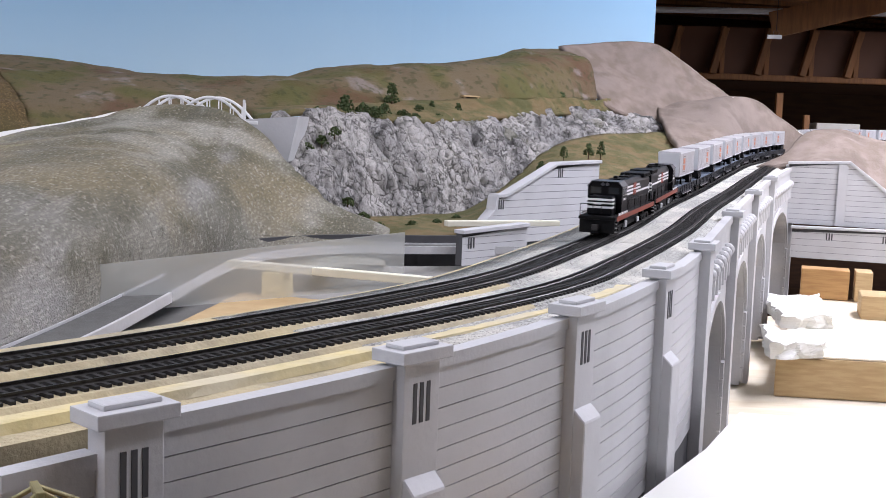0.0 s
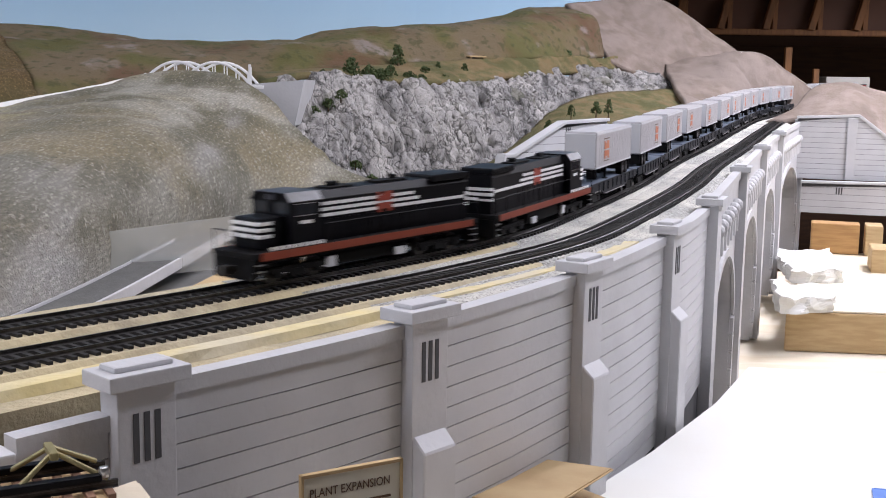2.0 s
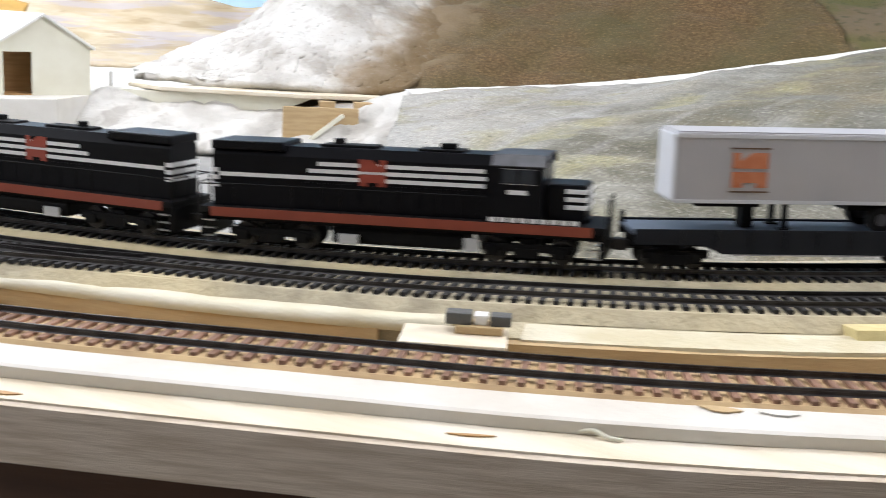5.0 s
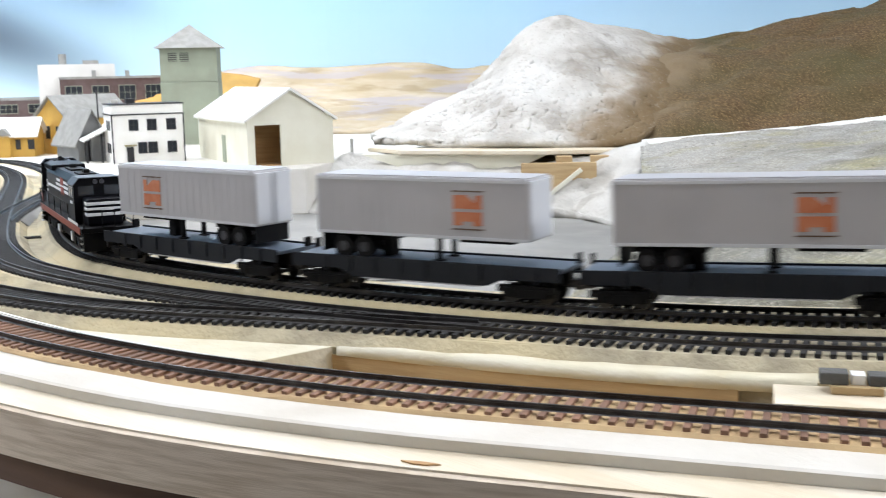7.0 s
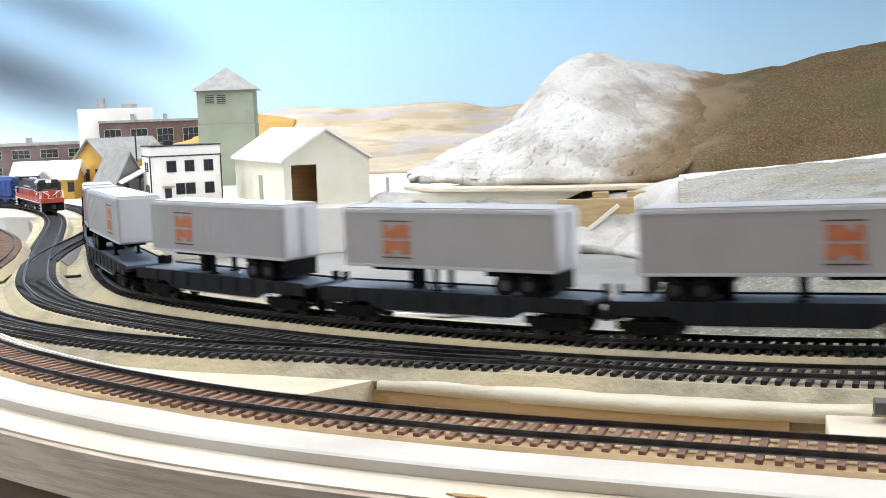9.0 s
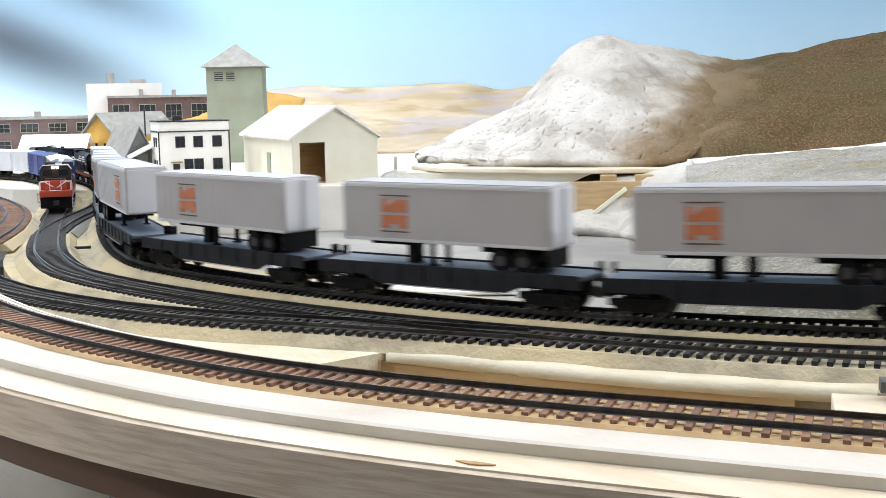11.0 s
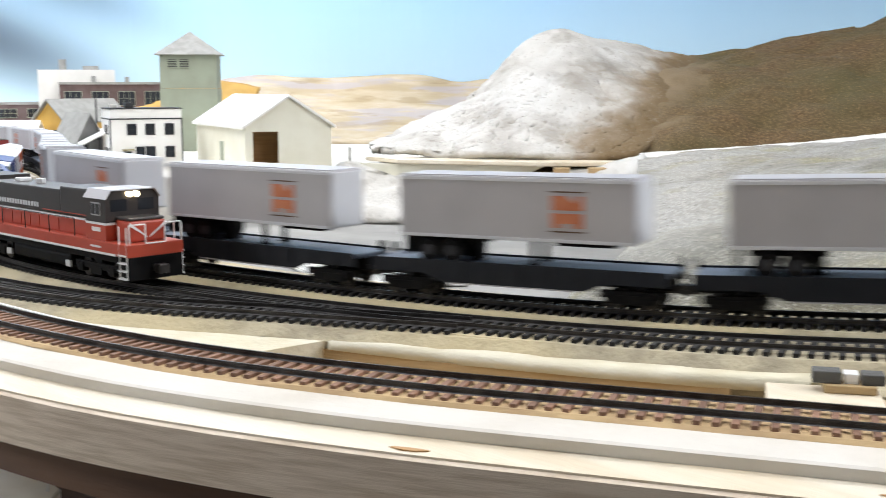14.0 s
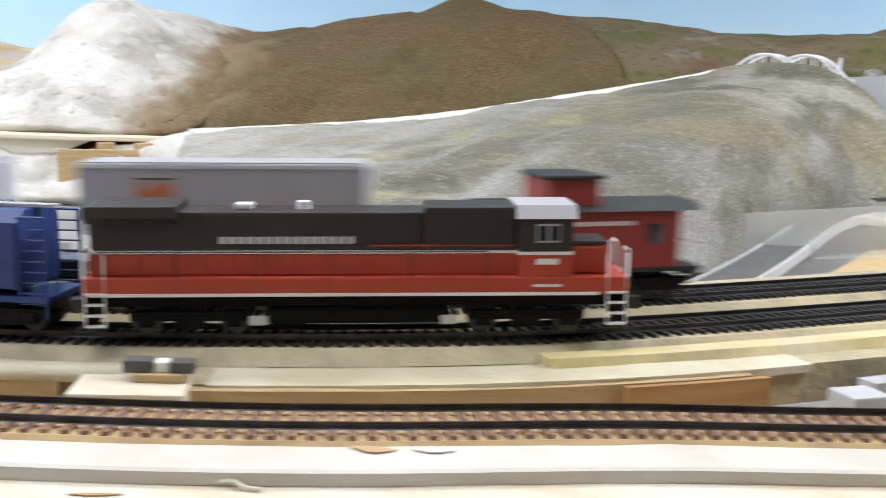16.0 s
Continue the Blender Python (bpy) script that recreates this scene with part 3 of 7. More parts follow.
TRACK_D = [(-0.4838, 0.1956, -0.0081), (-0.576, 0.1572, -0.0097), (-0.6418, 0.1244, -0.0097), (-0.6889, 0.0992, -0.0097), (-0.7403, 0.0784, -0.0097), (-0.7951, 0.0653, -0.0097), (-0.8608, 0.0587, -0.0097),
           (-0.9484, 0.0664, -0.0097), (-1.0469, 0.0894, -0.0097), (-1.1455, 0.1266, -0.0097)]
YARD_1 = [(-1.1017, 0.1321, -0.0097), (-1.2112, 0.1978, -0.0097), (-1.3536, 0.2602, -0.0097), (-1.5397, 0.304, -0.0097), (-1.7916, 0.3346, -0.0097), (-2.1748, 0.3292, -0.0097), (-2.8318, 0.2361, -0.0097)]
YARD_2 = [(-1.0798, 0.0828, -0.0097), (-1.2112, 0.143, -0.0097), (-1.3754, 0.2011, -0.0097), (-1.5725, 0.2416, -0.0097), (-1.8463, 0.2635, -0.0097), (-2.2843, 0.247, -0.0097), (-2.9413, 0.1266, -0.0097)]
line_b = Line(TRACK_B, 16, -1)
line_c = Line(line_b.shifted(-0.056, 0, 0, None, 0.025), 4, -1)
line_a, line_d, yard_1, yard_2 = Line(TRACK_A, 16, -1), Line(TRACK_D, 16, -1), Line(YARD_1, 16, -1), Line(YARD_2, 16, -1)
GAUGE = 0.0175


def tie_mesh(mat):
    bm = boxes((-0.0148, 0.0148, -0.0012, 0.0012, -0.0042, -0.0023), bevel=0.0002)
    me = bpy.data.meshes.new("tie")
    bm.to_mesh(me)
    bm.free()
    me.materials.append(mat)
    return me


def railway_track(name, line, a, b, mat, label, singles, pitch=0.0057):
    """Two rails on ties; ties along the stretch 'singles' are parts, the rest are joined."""
    top = thing(name, label, "model track", kind="structure")
    for sgn in (-1, 1):
        bm = bmesh.new()
        w = sgn * GAUGE / 2
        sweep(bm, line, [(w - 0.0004, 0), (w + 0.0004, 0), (w + 0.0004, -0.0007), (w + 0.00012, -0.0009), (w + 0.00012, -0.0018),
                         (w + 0.0009, -0.0023), (w - 0.0009, -0.0023), (w - 0.00012, -0.0018), (w - 0.00012, -0.0009), (w - 0.0004, -0.0007)], a, b, 0.012)
        finish("rail", bm, M["rail"], top)
    me = tie_mesh(mat)
    rest = bmesh.new()
    s = a + 0.003
    k = 0
    while s < b:
        d = line.way(s)
        m = Matrix.Translation(line.at(s)) @ pose(0, 0, 0, 0, 0, math.degrees(math.atan2(d.y, d.x)) - 90 + random.uniform(-0.8, 0.8))
        if singles[0] <= s <= singles[1] and k < 299:
            t = new("tie", me)
            t.parent, t.matrix_basis = top, m
            k += 1
        else:
            box(rest, -0.0148, 0.0148, -0.0012, 0.0012, -0.0042, -0.0023, m)
        s += pitch
    if len(rest.verts):
        finish("far_ties", rest, mat, top)["kind"] = "stuff"
    else:
        rest.free()
    return top


def roadbed(name, line, a, b, half, mat, label, z0=-0.0095, z1=-0.004, slope=0.006, step=0.02):
    bm = bmesh.new()
    sweep(bm, line, [(-half, z1), (half, z1), (half + slope, z0), (-half - slope, z0)], a, b, step, True, 0.0012)
    return tagged(finish(name, bm, mat), label, "roadbed", kind="structure")


def near_s(line, x, y):
    return float(line.s[np.argmin(np.hypot(line.p[:, 0] - x, line.p[:, 1] - y))])


SB0 = near_s(line_b, -0.147, 0.449)      # where the ballast gives way to bare strips
roadbed("ballast_bed", line_b, 0, SB0 - 0.3, 0.018, M["ballast"], "loose grey ballast under the outer viaduct track")
roadbed("ballast_bed", line_c, 0, SB0 - 0.36, 0.018, M["ballast"], "loose grey ballast under the inner viaduct track")
roadbed("cork_bed", line_b, SB0 - 0.3, line_b.length, 0.0175, M["sand"], "tan cork roadbed under the outer track")
roadbed("cork_bed", line_c, SB0 - 0.36, line_c.length, 0.0175, M["sand"], "tan cork roadbed under the inner track")
roadbed("glue_bed", line_a, 0.004, line_a.length, 0.0155, M["glue"], "tan glue bed between the brown ties", -0.0049, -0.0036, 0.0015)
roadbed("cork_bed", line_d, 0, line_d.length, 0.0165, M["sand"], "tan cork roadbed under the branch", -0.0095, -0.0044)
roadbed("cork_bed", yard_1, 0, yard_1.length, 0.0165, M["sand"], "tan cork roadbed in the yard")
roadbed("cork_bed", yard_2, 0, yard_2.length, 0.0165, M["sand"], "tan cork roadbed in the yard")
for s0, w, ln, lab in ((SB0 - 0.42, 0.0265, 0.62, "yellow foam strip beside the outer track"), (SB0 - 0.28, -0.0265, 0.3, "yellow foam strip between the two tracks")):
    bm = bmesh.new()
    sweep(bm, line_b, [(w - 0.006, -0.006), (w + 0.006, -0.0055), (w + 0.008, -0.0098), (w - 0.008, -0.0098)], s0, s0 + ln, 0.012, True, 0.002)
    tagged(finish("foam_strip", bm, M["foam"]), lab, "foam strip")

sb_a = near_s(line_b, -0.05, 0.56)
railway_track("track_outer", line_b, 0.2, line_b.length - 0.05, M["tie"], "outer main track of dark rails on black ties", (sb_a - 0.25, sb_a + 1.6))
railway_track("track_inner", line_c, 0.2, line_c.length - 0.05, M["tie"], "inner main track of dark rails on black ties", (sb_a - 0.35, sb_a + 1.6))
railway_track("track_front", line_a, 0, line_a.length, M["tie_brown"], "short front track of dark rails on brown ties", (0, 2))
railway_track("track_branch", line_d, 0.07, line_d.length, M["tie"], "branch track leaving the outer line", (0, 2))
railway_track("track_yard", yard_1, 0, yard_1.length, M["tie_brown"], "yard track on brown ties", (0, 0.5))
railway_track("track_yard", yard_2, 0, yard_2.length, M["tie_brown"], "yard track on brown ties", (0, 0.5))

# crossover between the outer and the inner line, and two loose dark strips beside it
c0, c1 = near_s(line_b, -1.13, 0.197), near_s(line_b, -1.66, 0.45)
line_x = Line([tuple(line_b.at(c0 + (c1 - c0) * u) - line_b.side(c0 + (c1 - c0) * u) * (0.056 * u * u * (3 - 2 * u)) + Vector((0, 0, 0.0003))) for u in np.linspace(0, 1, 14)], 6, -1)
railway_track("track_crossover", line_x, 0.06, line_x.length - 0.05, M["tie"], "crossover track joining the two main lines", (0, 2))
roadbed("cork_bed", line_x, 0.08, line_x.length - 0.07, 0.0165, M["bench"], "grey roadbed under the crossover", -0.0095, -0.0043)
for sx in (near_s(line_b, -1.08, 0.176), near_s(line_b, -1.45, 0.35)):
    p, sd = line_b.at(sx), line_b.side(sx)
    wire("dark_strip", [tuple(p - sd * 0.019 + Vector((0, 0, -0.0078))), tuple(p - sd * 0.027 + Vector((0, 0, -0.0078))), tuple(p - sd * 0.034 + Vector((0, 0, -0.0078)))], 0.0013, M["cable"], "short dark strip lying between the tracks", "strip")

# deck under the main tracks: a plank that follows the curve
bm = bmesh.new()
SB2 = near_s(line_b, -0.40, 0.23)        # beyond here the well opens beside the branch
sweep(bm, line_b, [(0.047, -0.0098), (0.047, -0.026), (-0.115, -0.026), (-0.115, -0.0098)], SB0 + 0.03, SB2, 0.02)
sweep(bm, line_b, [(0.031, -0.0098), (0.031, -0.026), (-0.115, -0.026), (-0.115, -0.0098)], SB2 + 0.0005, line_b.length, 0.02)
SB1 = near_s(line_b, 0.185, 1.0)         # beyond here the wall stands close to the track
sweep(bm, line_b, [(0.045, -0.0098), (0.045, -0.026), (-0.115, -0.026), (-0.115, -0.0098)], SB1, SB0 + 0.0295, 0.02)
sweep(bm, line_b, [(0.025, -0.0098), (0.025, -0.026), (-0.115, -0.026), (-0.115, -0.0098)], 0.0, SB1 - 0.0005, 0.02)
tagged(finish("track_deck", bm, [M["sand"]]), "tan sanded deck under the two main tracks", "deck", kind="structure")
# ballast shoulder on the viaduct
bm = bmesh.new()
sweep(bm, line_b, [(0.0445, -0.0085), (0.04, -0.007), (0.018, -0.0055), (-0.028, -0.0055), (-0.075, -0.0065), (-0.112, -0.0096), (0.0445, -0.0096)], SB1, SB0 - 0.14, 0.015, True, 0.0018)
sweep(bm, line_b, [(0.0275, -0.0085), (0.026, -0.007), (0.018, -0.0055), (-0.028, -0.0055), (-0.075, -0.0065), (-0.112, -0.0096), (0.0275, -0.0096)], 0.05, SB1 - 0.0005, 0.015, True, 0.0018)
tagged(finish("ballast_field", bm, M["ballast"], smooth=True), "grey ballast spread over the viaduct deck", "ballast", kind="structure")
# face plank of the deck with a hole, and a paler top strip
sp0, sp1 = near_s(line_b, -0.19, 0.39), near_s(line_b, -0.38, 0.215)
bm = bmesh.new()
sweep(bm, line_b, [(0.0475, -0.0105), (0.0475, -0.0435), (0.0535, -0.0435), (0.0535, -0.0105)], sp0 + 0.055, sp1 + 0.02, 0.02)
plank = tagged(finish("face_plank", bm, M["board"]), "tan plank on edge under the main tracks, with a drilled hole", "plank")
hole_s = near_s(line_b, -0.246, 0.318)
hp, hd = line_b.at(hole_s) + line_b.side(hole_s) * 0.0537, line_b.side(hole_s)
# both holes are dark discs on the face, inner shade put into the colour
bm = bmesh.new()
cyl(bm, hp + Vector((0, 0, -0.0205)), hp + hd * 0.0004 + Vector((0, 0, -0.0205)), 0.0042, 18)
part("drilled_hole", bm, M["dark"], plank)
bm = bmesh.new()
hp2 = hp - line_b.way(hole_s) * 0.012
cyl(bm, hp2 + Vector((0, 0, -0.021)), hp2 + hd * 0.0004 + Vector((0, 0, -0.021)), 0.0013, 12)
part("screw_hole", bm, M["dark"], plank)
bm = bmesh.new()
sweep(bm, line_b, [(0.0545, -0.0108), (0.0545, -0.031), (0.0575, -0.031), (0.0575, -0.0108)], sp0 + 0.05, sp0 + 0.105, 0.01)
tagged(finish("splice_plate", bm, M["pine"]), "darker plywood splice plate with a stamped mark", "plank")
bm = bmesh.new()
sweep(bm, line_b, [(0.0315, -0.0132), (0.0315, -0.0335), (0.0345, -0.0335), (0.0345, -0.0132)], near_s(line_b, -0.43, 0.216), near_s(line_b, -0.62, 0.15), 0.02)
tagged(finish("well_plank", bm, M["board"]), "brown plank on edge below the pale deck edge", "plank", kind="structure")
bm = bmesh.new()
sweep(bm, line_b, [(0.021, -0.0086), (0.0355, -0.0092), (0.0355, -0.0131), (0.021, -0.0131)], near_s(line_b, -0.405, 0.225), near_s(line_b, -0.60, 0.157), 0.01, True, 0.003)
tagged(finish("deck_edge", bm, M["deck_cream"], smooth=True), "pale sanded edge of the main deck", "deck edge", kind="structure")
# sanded ground that closes the well where the branch nears the front track
s0, s1 = near_s(line_d, -0.60, 0.145), line_d.length - 0.01
brink = line_d.shifted(0.012, 0, s0, s1, 0.03)
a0, a1 = near_s(line_a, -0.60, 0.017), line_a.length - 0.002
front = line_a.shifted(-0.0235, 0, a0, a1, (a1 - a0) / (len(brink) - 1) * 0.9999)[:len(brink)]
bm = bmesh.new()
prism(bm, [p[:2] for p in brink] + [p[:2] for p in front[::-1]], "z", -0.032, -0.0192)
tagged(finish("sanded_ground", bm, M["deck_cream"]), "pale sanded ground between the branch and the front track", "ground", kind="structure")
bm = bmesh.new()
sweep(bm, line_b, [(0.028, -0.0088), (0.05, -0.0093), (0.05, -0.0125), (0.028, -0.0125)], SB0 + 0.1, near_s(line_b, -0.38, 0.24), 0.015, True, 0.002)
tagged(finish("deck_edge", bm, M["deck_cream"]), "pale sanded strip along the main deck", "deck edge", kind="structure")

# front board and plywood under the short track
bm = bmesh.new()
sweep(bm, line_a, [(-0.0205, -0.0046), (0.0345, -0.005), (0.036, -0.0056), (0.036, -0.0092), (-0.0205, -0.0092)], 0.008, line_a.length, 0.02, True, 0.0006)
tagged(finish("front_board", bm, M["fibre"]), "pale fibre board strip under the front track", "board", kind="structure")
bm = bmesh.new()
sweep(bm, line_a, [(-0.0215, -0.0093), (0.0525, -0.0093), (0.0525, -0.028), (-0.0215, -0.028)], -0.0 + 0.012, line_a.length, 0.02)
ply = tagged(finish("front_plywood", bm, M["wood"]), "pale plywood shelf under the front track", "shelf", kind="structure")
bm = bmesh.new()
sweep(bm, line_a, [(0.0526, -0.0100), (0.0545, -0.0106), (0.0545, -0.028), (0.0526, -0.028)], 0.016, line_a.length, 0.02)
tagged(finish("shelf_edge", bm, M["wood_edge"]), "rough brown laminated edge of the plywood shelf", "edge", kind="structure")
bm = bmesh.new()
sweep(bm, line_a, [(-0.0222, -0.0042), (-0.0207, -0.0042), (-0.0207, -0.0092), (-0.0222, -0.0092)], 0.02, line_a.length, 0.02, True, 0.0005)
tagged(finish("white_strip", bm, M["white_board"]), "thin white strip behind the front track", "strip")
# shaded well between the front board and the main deck
bm = bmesh.new()
sweep(bm, line_a, [(-0.019, -0.0435), (-0.019, -0.047), (-0.13, -0.047), (-0.13, -0.0435)], 0.0, line_a.length, 0.02)
tagged(finish("well_floor", bm, M["board"]), "tan plywood floor of the well behind the front track", "board", kind="structure")


def slab(name, pts, z0, z1, mat, label, category, kind=""):
    bm = bmesh.new()
    prism(bm, pts, "z", z0, z1)
    bmesh.ops.bevel(bm, geom=bm.edges[:], offset=0.0012, segments=2, affect="EDGES")
    return tagged(finish(name, bm, mat), label, category, kind=kind)


def stain(name, x, y, z, sx, sy, turn, mat, label):
    bm = bmesh.new()
    vs = [bm.verts.new((math.cos(a) * sx * (1 + 0.3 * math.sin(3 * a)), math.sin(a) * sy, 0)) for a in np.linspace(0, math.tau, 15)[:-1]]
    top = [bm.verts.new(v.co + Vector((0, 0, 0.0004))) for v in vs]
    bm.faces.new(top)
    for i in range(14):
        bm.faces.new((vs[i], vs[(i + 1) % 14], top[(i + 1) % 14], top[i]))
    ob = tagged(finish(name, bm, mat), label, name.replace("_", " "))
    ob.matrix_basis = pose(x, y, z, 0, 0, turn)
    return ob


slab("shelf_end", [(-0.085, 0.292), (-0.056, 0.244), (-0.10, 0.20), (-0.13, 0.225)], -0.031, -0.0096, M["wood"], "slanted sawn end of the pale plywood shelf", "shelf", "structure")
stain("wood_knot", -0.4285, 0.0215, -0.0092, 0.0055, 0.0013, 25, M["pine"], "brown knot in the pale plywood shelf")
stain("wood_knot", -0.307, 0.0865, -0.0092, 0.006, 0.0008, 32, M["pine"], "thin dark knot in the pale plywood shelf")
stain("glue_stain", -0.258, 0.1435, -0.0046, 0.0055, 0.0025, 20, M["board"], "tan glue stain on the fibre board")
stain("glue_stain", -0.243, 0.152, -0.0046, 0.005, 0.0016, 30, M["homasote"], "faint glue stain on the fibre board")
wire("wood_shaving", [(-0.285, 0.1085, -0.0084), (-0.281, 0.1095, -0.0074), (-0.277, 0.1095, -0.0083), (-0.273, 0.111, -0.0086)], 0.0006, M["cream"], "pale curl of wood shaving", "shaving")

# block and switch machine beside the turnout
bm = boxes((-0.02, 0.02, -0.013, 0.013, -0.0435, -0.0125), m=pose(-0.376, 0.177, 0, 0, 0, 31), bevel=0.0006)
tagged(finish("wood_block", bm, M["wood"]), "pale wooden block beside the turnout", "block")
sw = thing("switch_machine", "grey turnout motor with a white lever on a wooden pad", "switch motor", pose(-0.372, 0.188, -0.0124, 0, 0, 31))
part("pad", boxes((-0.009, 0.009, -0.006, 0.006, 0, 0.003), bevel=0.0004), M["board"], sw)
part("housing", boxes((-0.013, -0.003, -0.004, 0.004, 0.003, 0.0075), (0.004, 0.012, -0.004, 0.004, 0.003, 0.007), bevel=0.0005), M["asphalt"], sw)
part("lever", boxes((-0.002, 0.003, -0.003, 0.004, 0.003, 0.0068), bevel=0.0004), M["white"], sw, "white throw lever")

# bumper at the end of the front track
bend = thing("track_bumper", "bent brass wire bumper at the end of the front track", "bumper", pose(-0.098, 0.2665, 0, 0, 0, 31))
bm = bmesh.new()
for y in (-0.0087, 0.0087):
    cyl(bm, (-0.016, y, 0.0002), (-0.004, y * 0.3, 0.0085), 0.0008)
    cyl(bm, (0.01, y, 0.0002), (-0.004, y * 0.3, 0.0085), 0.0008)
part("wire_frame", bm, M["straw"], bend)
part("beam", boxes((-0.0055, -0.003, -0.006, 0.006, 0.0068, 0.0092), bevel=0.0005), M["straw"], bend)
part("track_shoe", boxes((-0.03, 0.008, -0.0105, -0.0072, 0, 0.0022), (-0.03, 0.008, 0.0072, 0.0105, 0, 0.0022), bevel=0.0005), M["black"], bend, "black plastic shoe over the rail ends")
part("rivet", boxes((0.0075, 0.0105, -0.0098, -0.0065, 0.0005, 0.004), bevel=0.0012), M["steel"], bend, "bright steel clip")

# ---------------------------------------------------------------- viaduct wall
PIERS = [(-0.132, 0.372, -0.002), (-0.027, 0.488, 0.002), (0.067, 0.624, 0.006), (0.143, 0.778, 0.010), (0.205, 0.944, 0.014),
         (0.296, 1.247, 0.021), (0.392, 1.56, 0.029), (0.495, 1.88, 0.037), (0.64, 2.292, 0.047)]
line_w = Line(Line([(-0.205, 0.285, -0.004)] + PIERS).shifted(0.0105, 0, 0, None, 0.03), 6)
PS = [near_s(line_w, p[0] + 0.008, p[1] - 0.006) for p in PIERS]
BASE = -0.27
viaduct = thing("viaduct_wall", "long pale grey plaster viaduct wall with piers, scribed courses and arches", "viaduct", kind="structure")


def along(line, a, b, profile, mat, name, parent, step=0.03, label=""):
    bm = bmesh.new()
    sweep(bm, line, profile, a, b, step)
    return part(name, bm, mat, parent, label)


PW = 0.032   # length of a pier along the wall


def wall_bay(a, b, n, drop=0.0):
    """Coping, dark backing and scribed courses between two piers."""
    along(line_w, a, b, [(-0.008, -0.002 - drop), (0.0015, -0.002 - drop), (0.0015, -0.0085 - drop), (-0.008, -0.0085 - drop)], M["plaster"], "coping", viaduct)
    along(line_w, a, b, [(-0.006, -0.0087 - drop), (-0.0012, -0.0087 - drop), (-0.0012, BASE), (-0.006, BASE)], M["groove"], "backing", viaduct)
    z = -0.0089 - drop
    for i in range(n):
        h = 0.0102
        along(line_w, a + 0.0002, b - 0.0002, [(-0.0011, z), (0, z), (0, z - h), (-0.0011, z - h)], M["plaster"], "course", viaduct, 0.05)
        z -= h + 0.00055


def pier(s, depth=0.007, slots=True, buttress=True):
    p, d = line_w.at(s), line_w.way(s)
    m = Matrix.Translation(p) @ pose(0, 0, 0, 0, 0, math.degrees(math.atan2(d.y, d.x)))
    top = new("pier")
    top.parent, top.matrix_basis = viaduct, m
    w = PW
    # local: x along the wall, -y outwards
    part("shaft", boxes((0.003, w - 0.003, -depth, 0.006, BASE, -0.0002), bevel=0.0007), M["plaster"], top)
    bm = bmesh.new()
    box(bm, -0.002, w + 0.002, -depth - 0.004, 0.0105, 0, 0.0062, bevel=0.0006)
    box(bm, 0.003, w - 0.003, -depth + 0.001, 0.0065, 0.0055, 0.0085, bevel=0.0012)
    part("cap", bm, M["plaster"], top)
    if slots:
        for k in range(3):
            x = 0.0095 + k * 0.0048
            # dark strip on the pier face, with the slot's shade as its colour
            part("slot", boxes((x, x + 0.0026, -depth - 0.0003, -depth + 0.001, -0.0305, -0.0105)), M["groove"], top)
    if buttress:
        bm = bmesh.new()
        prism(bm, [(-depth - 0.0075, -0.064), (-depth + 0.001, -0.056), (-depth + 0.001, BASE), (-depth - 0.0075, BASE)], "x", 0.004, w - 0.004)
        bmesh.ops.bevel(bm, geom=bm.edges[:], offset=0.0008, segments=1, affect="EDGES")
        part("buttress", bm, M["plaster"], top)
    return top


wall_bay(near_s(line_w, -0.146, 0.340), PS[0] + 0.003, 6, 0.009)
for i in range(4):
    wall_bay(PS[i] + PW - 0.003, PS[i + 1] + 0.003, 14)
for s in PS[:4]:
    pier(s)
for s in PS[4:]:
    pier(s, 0.009, False, False)


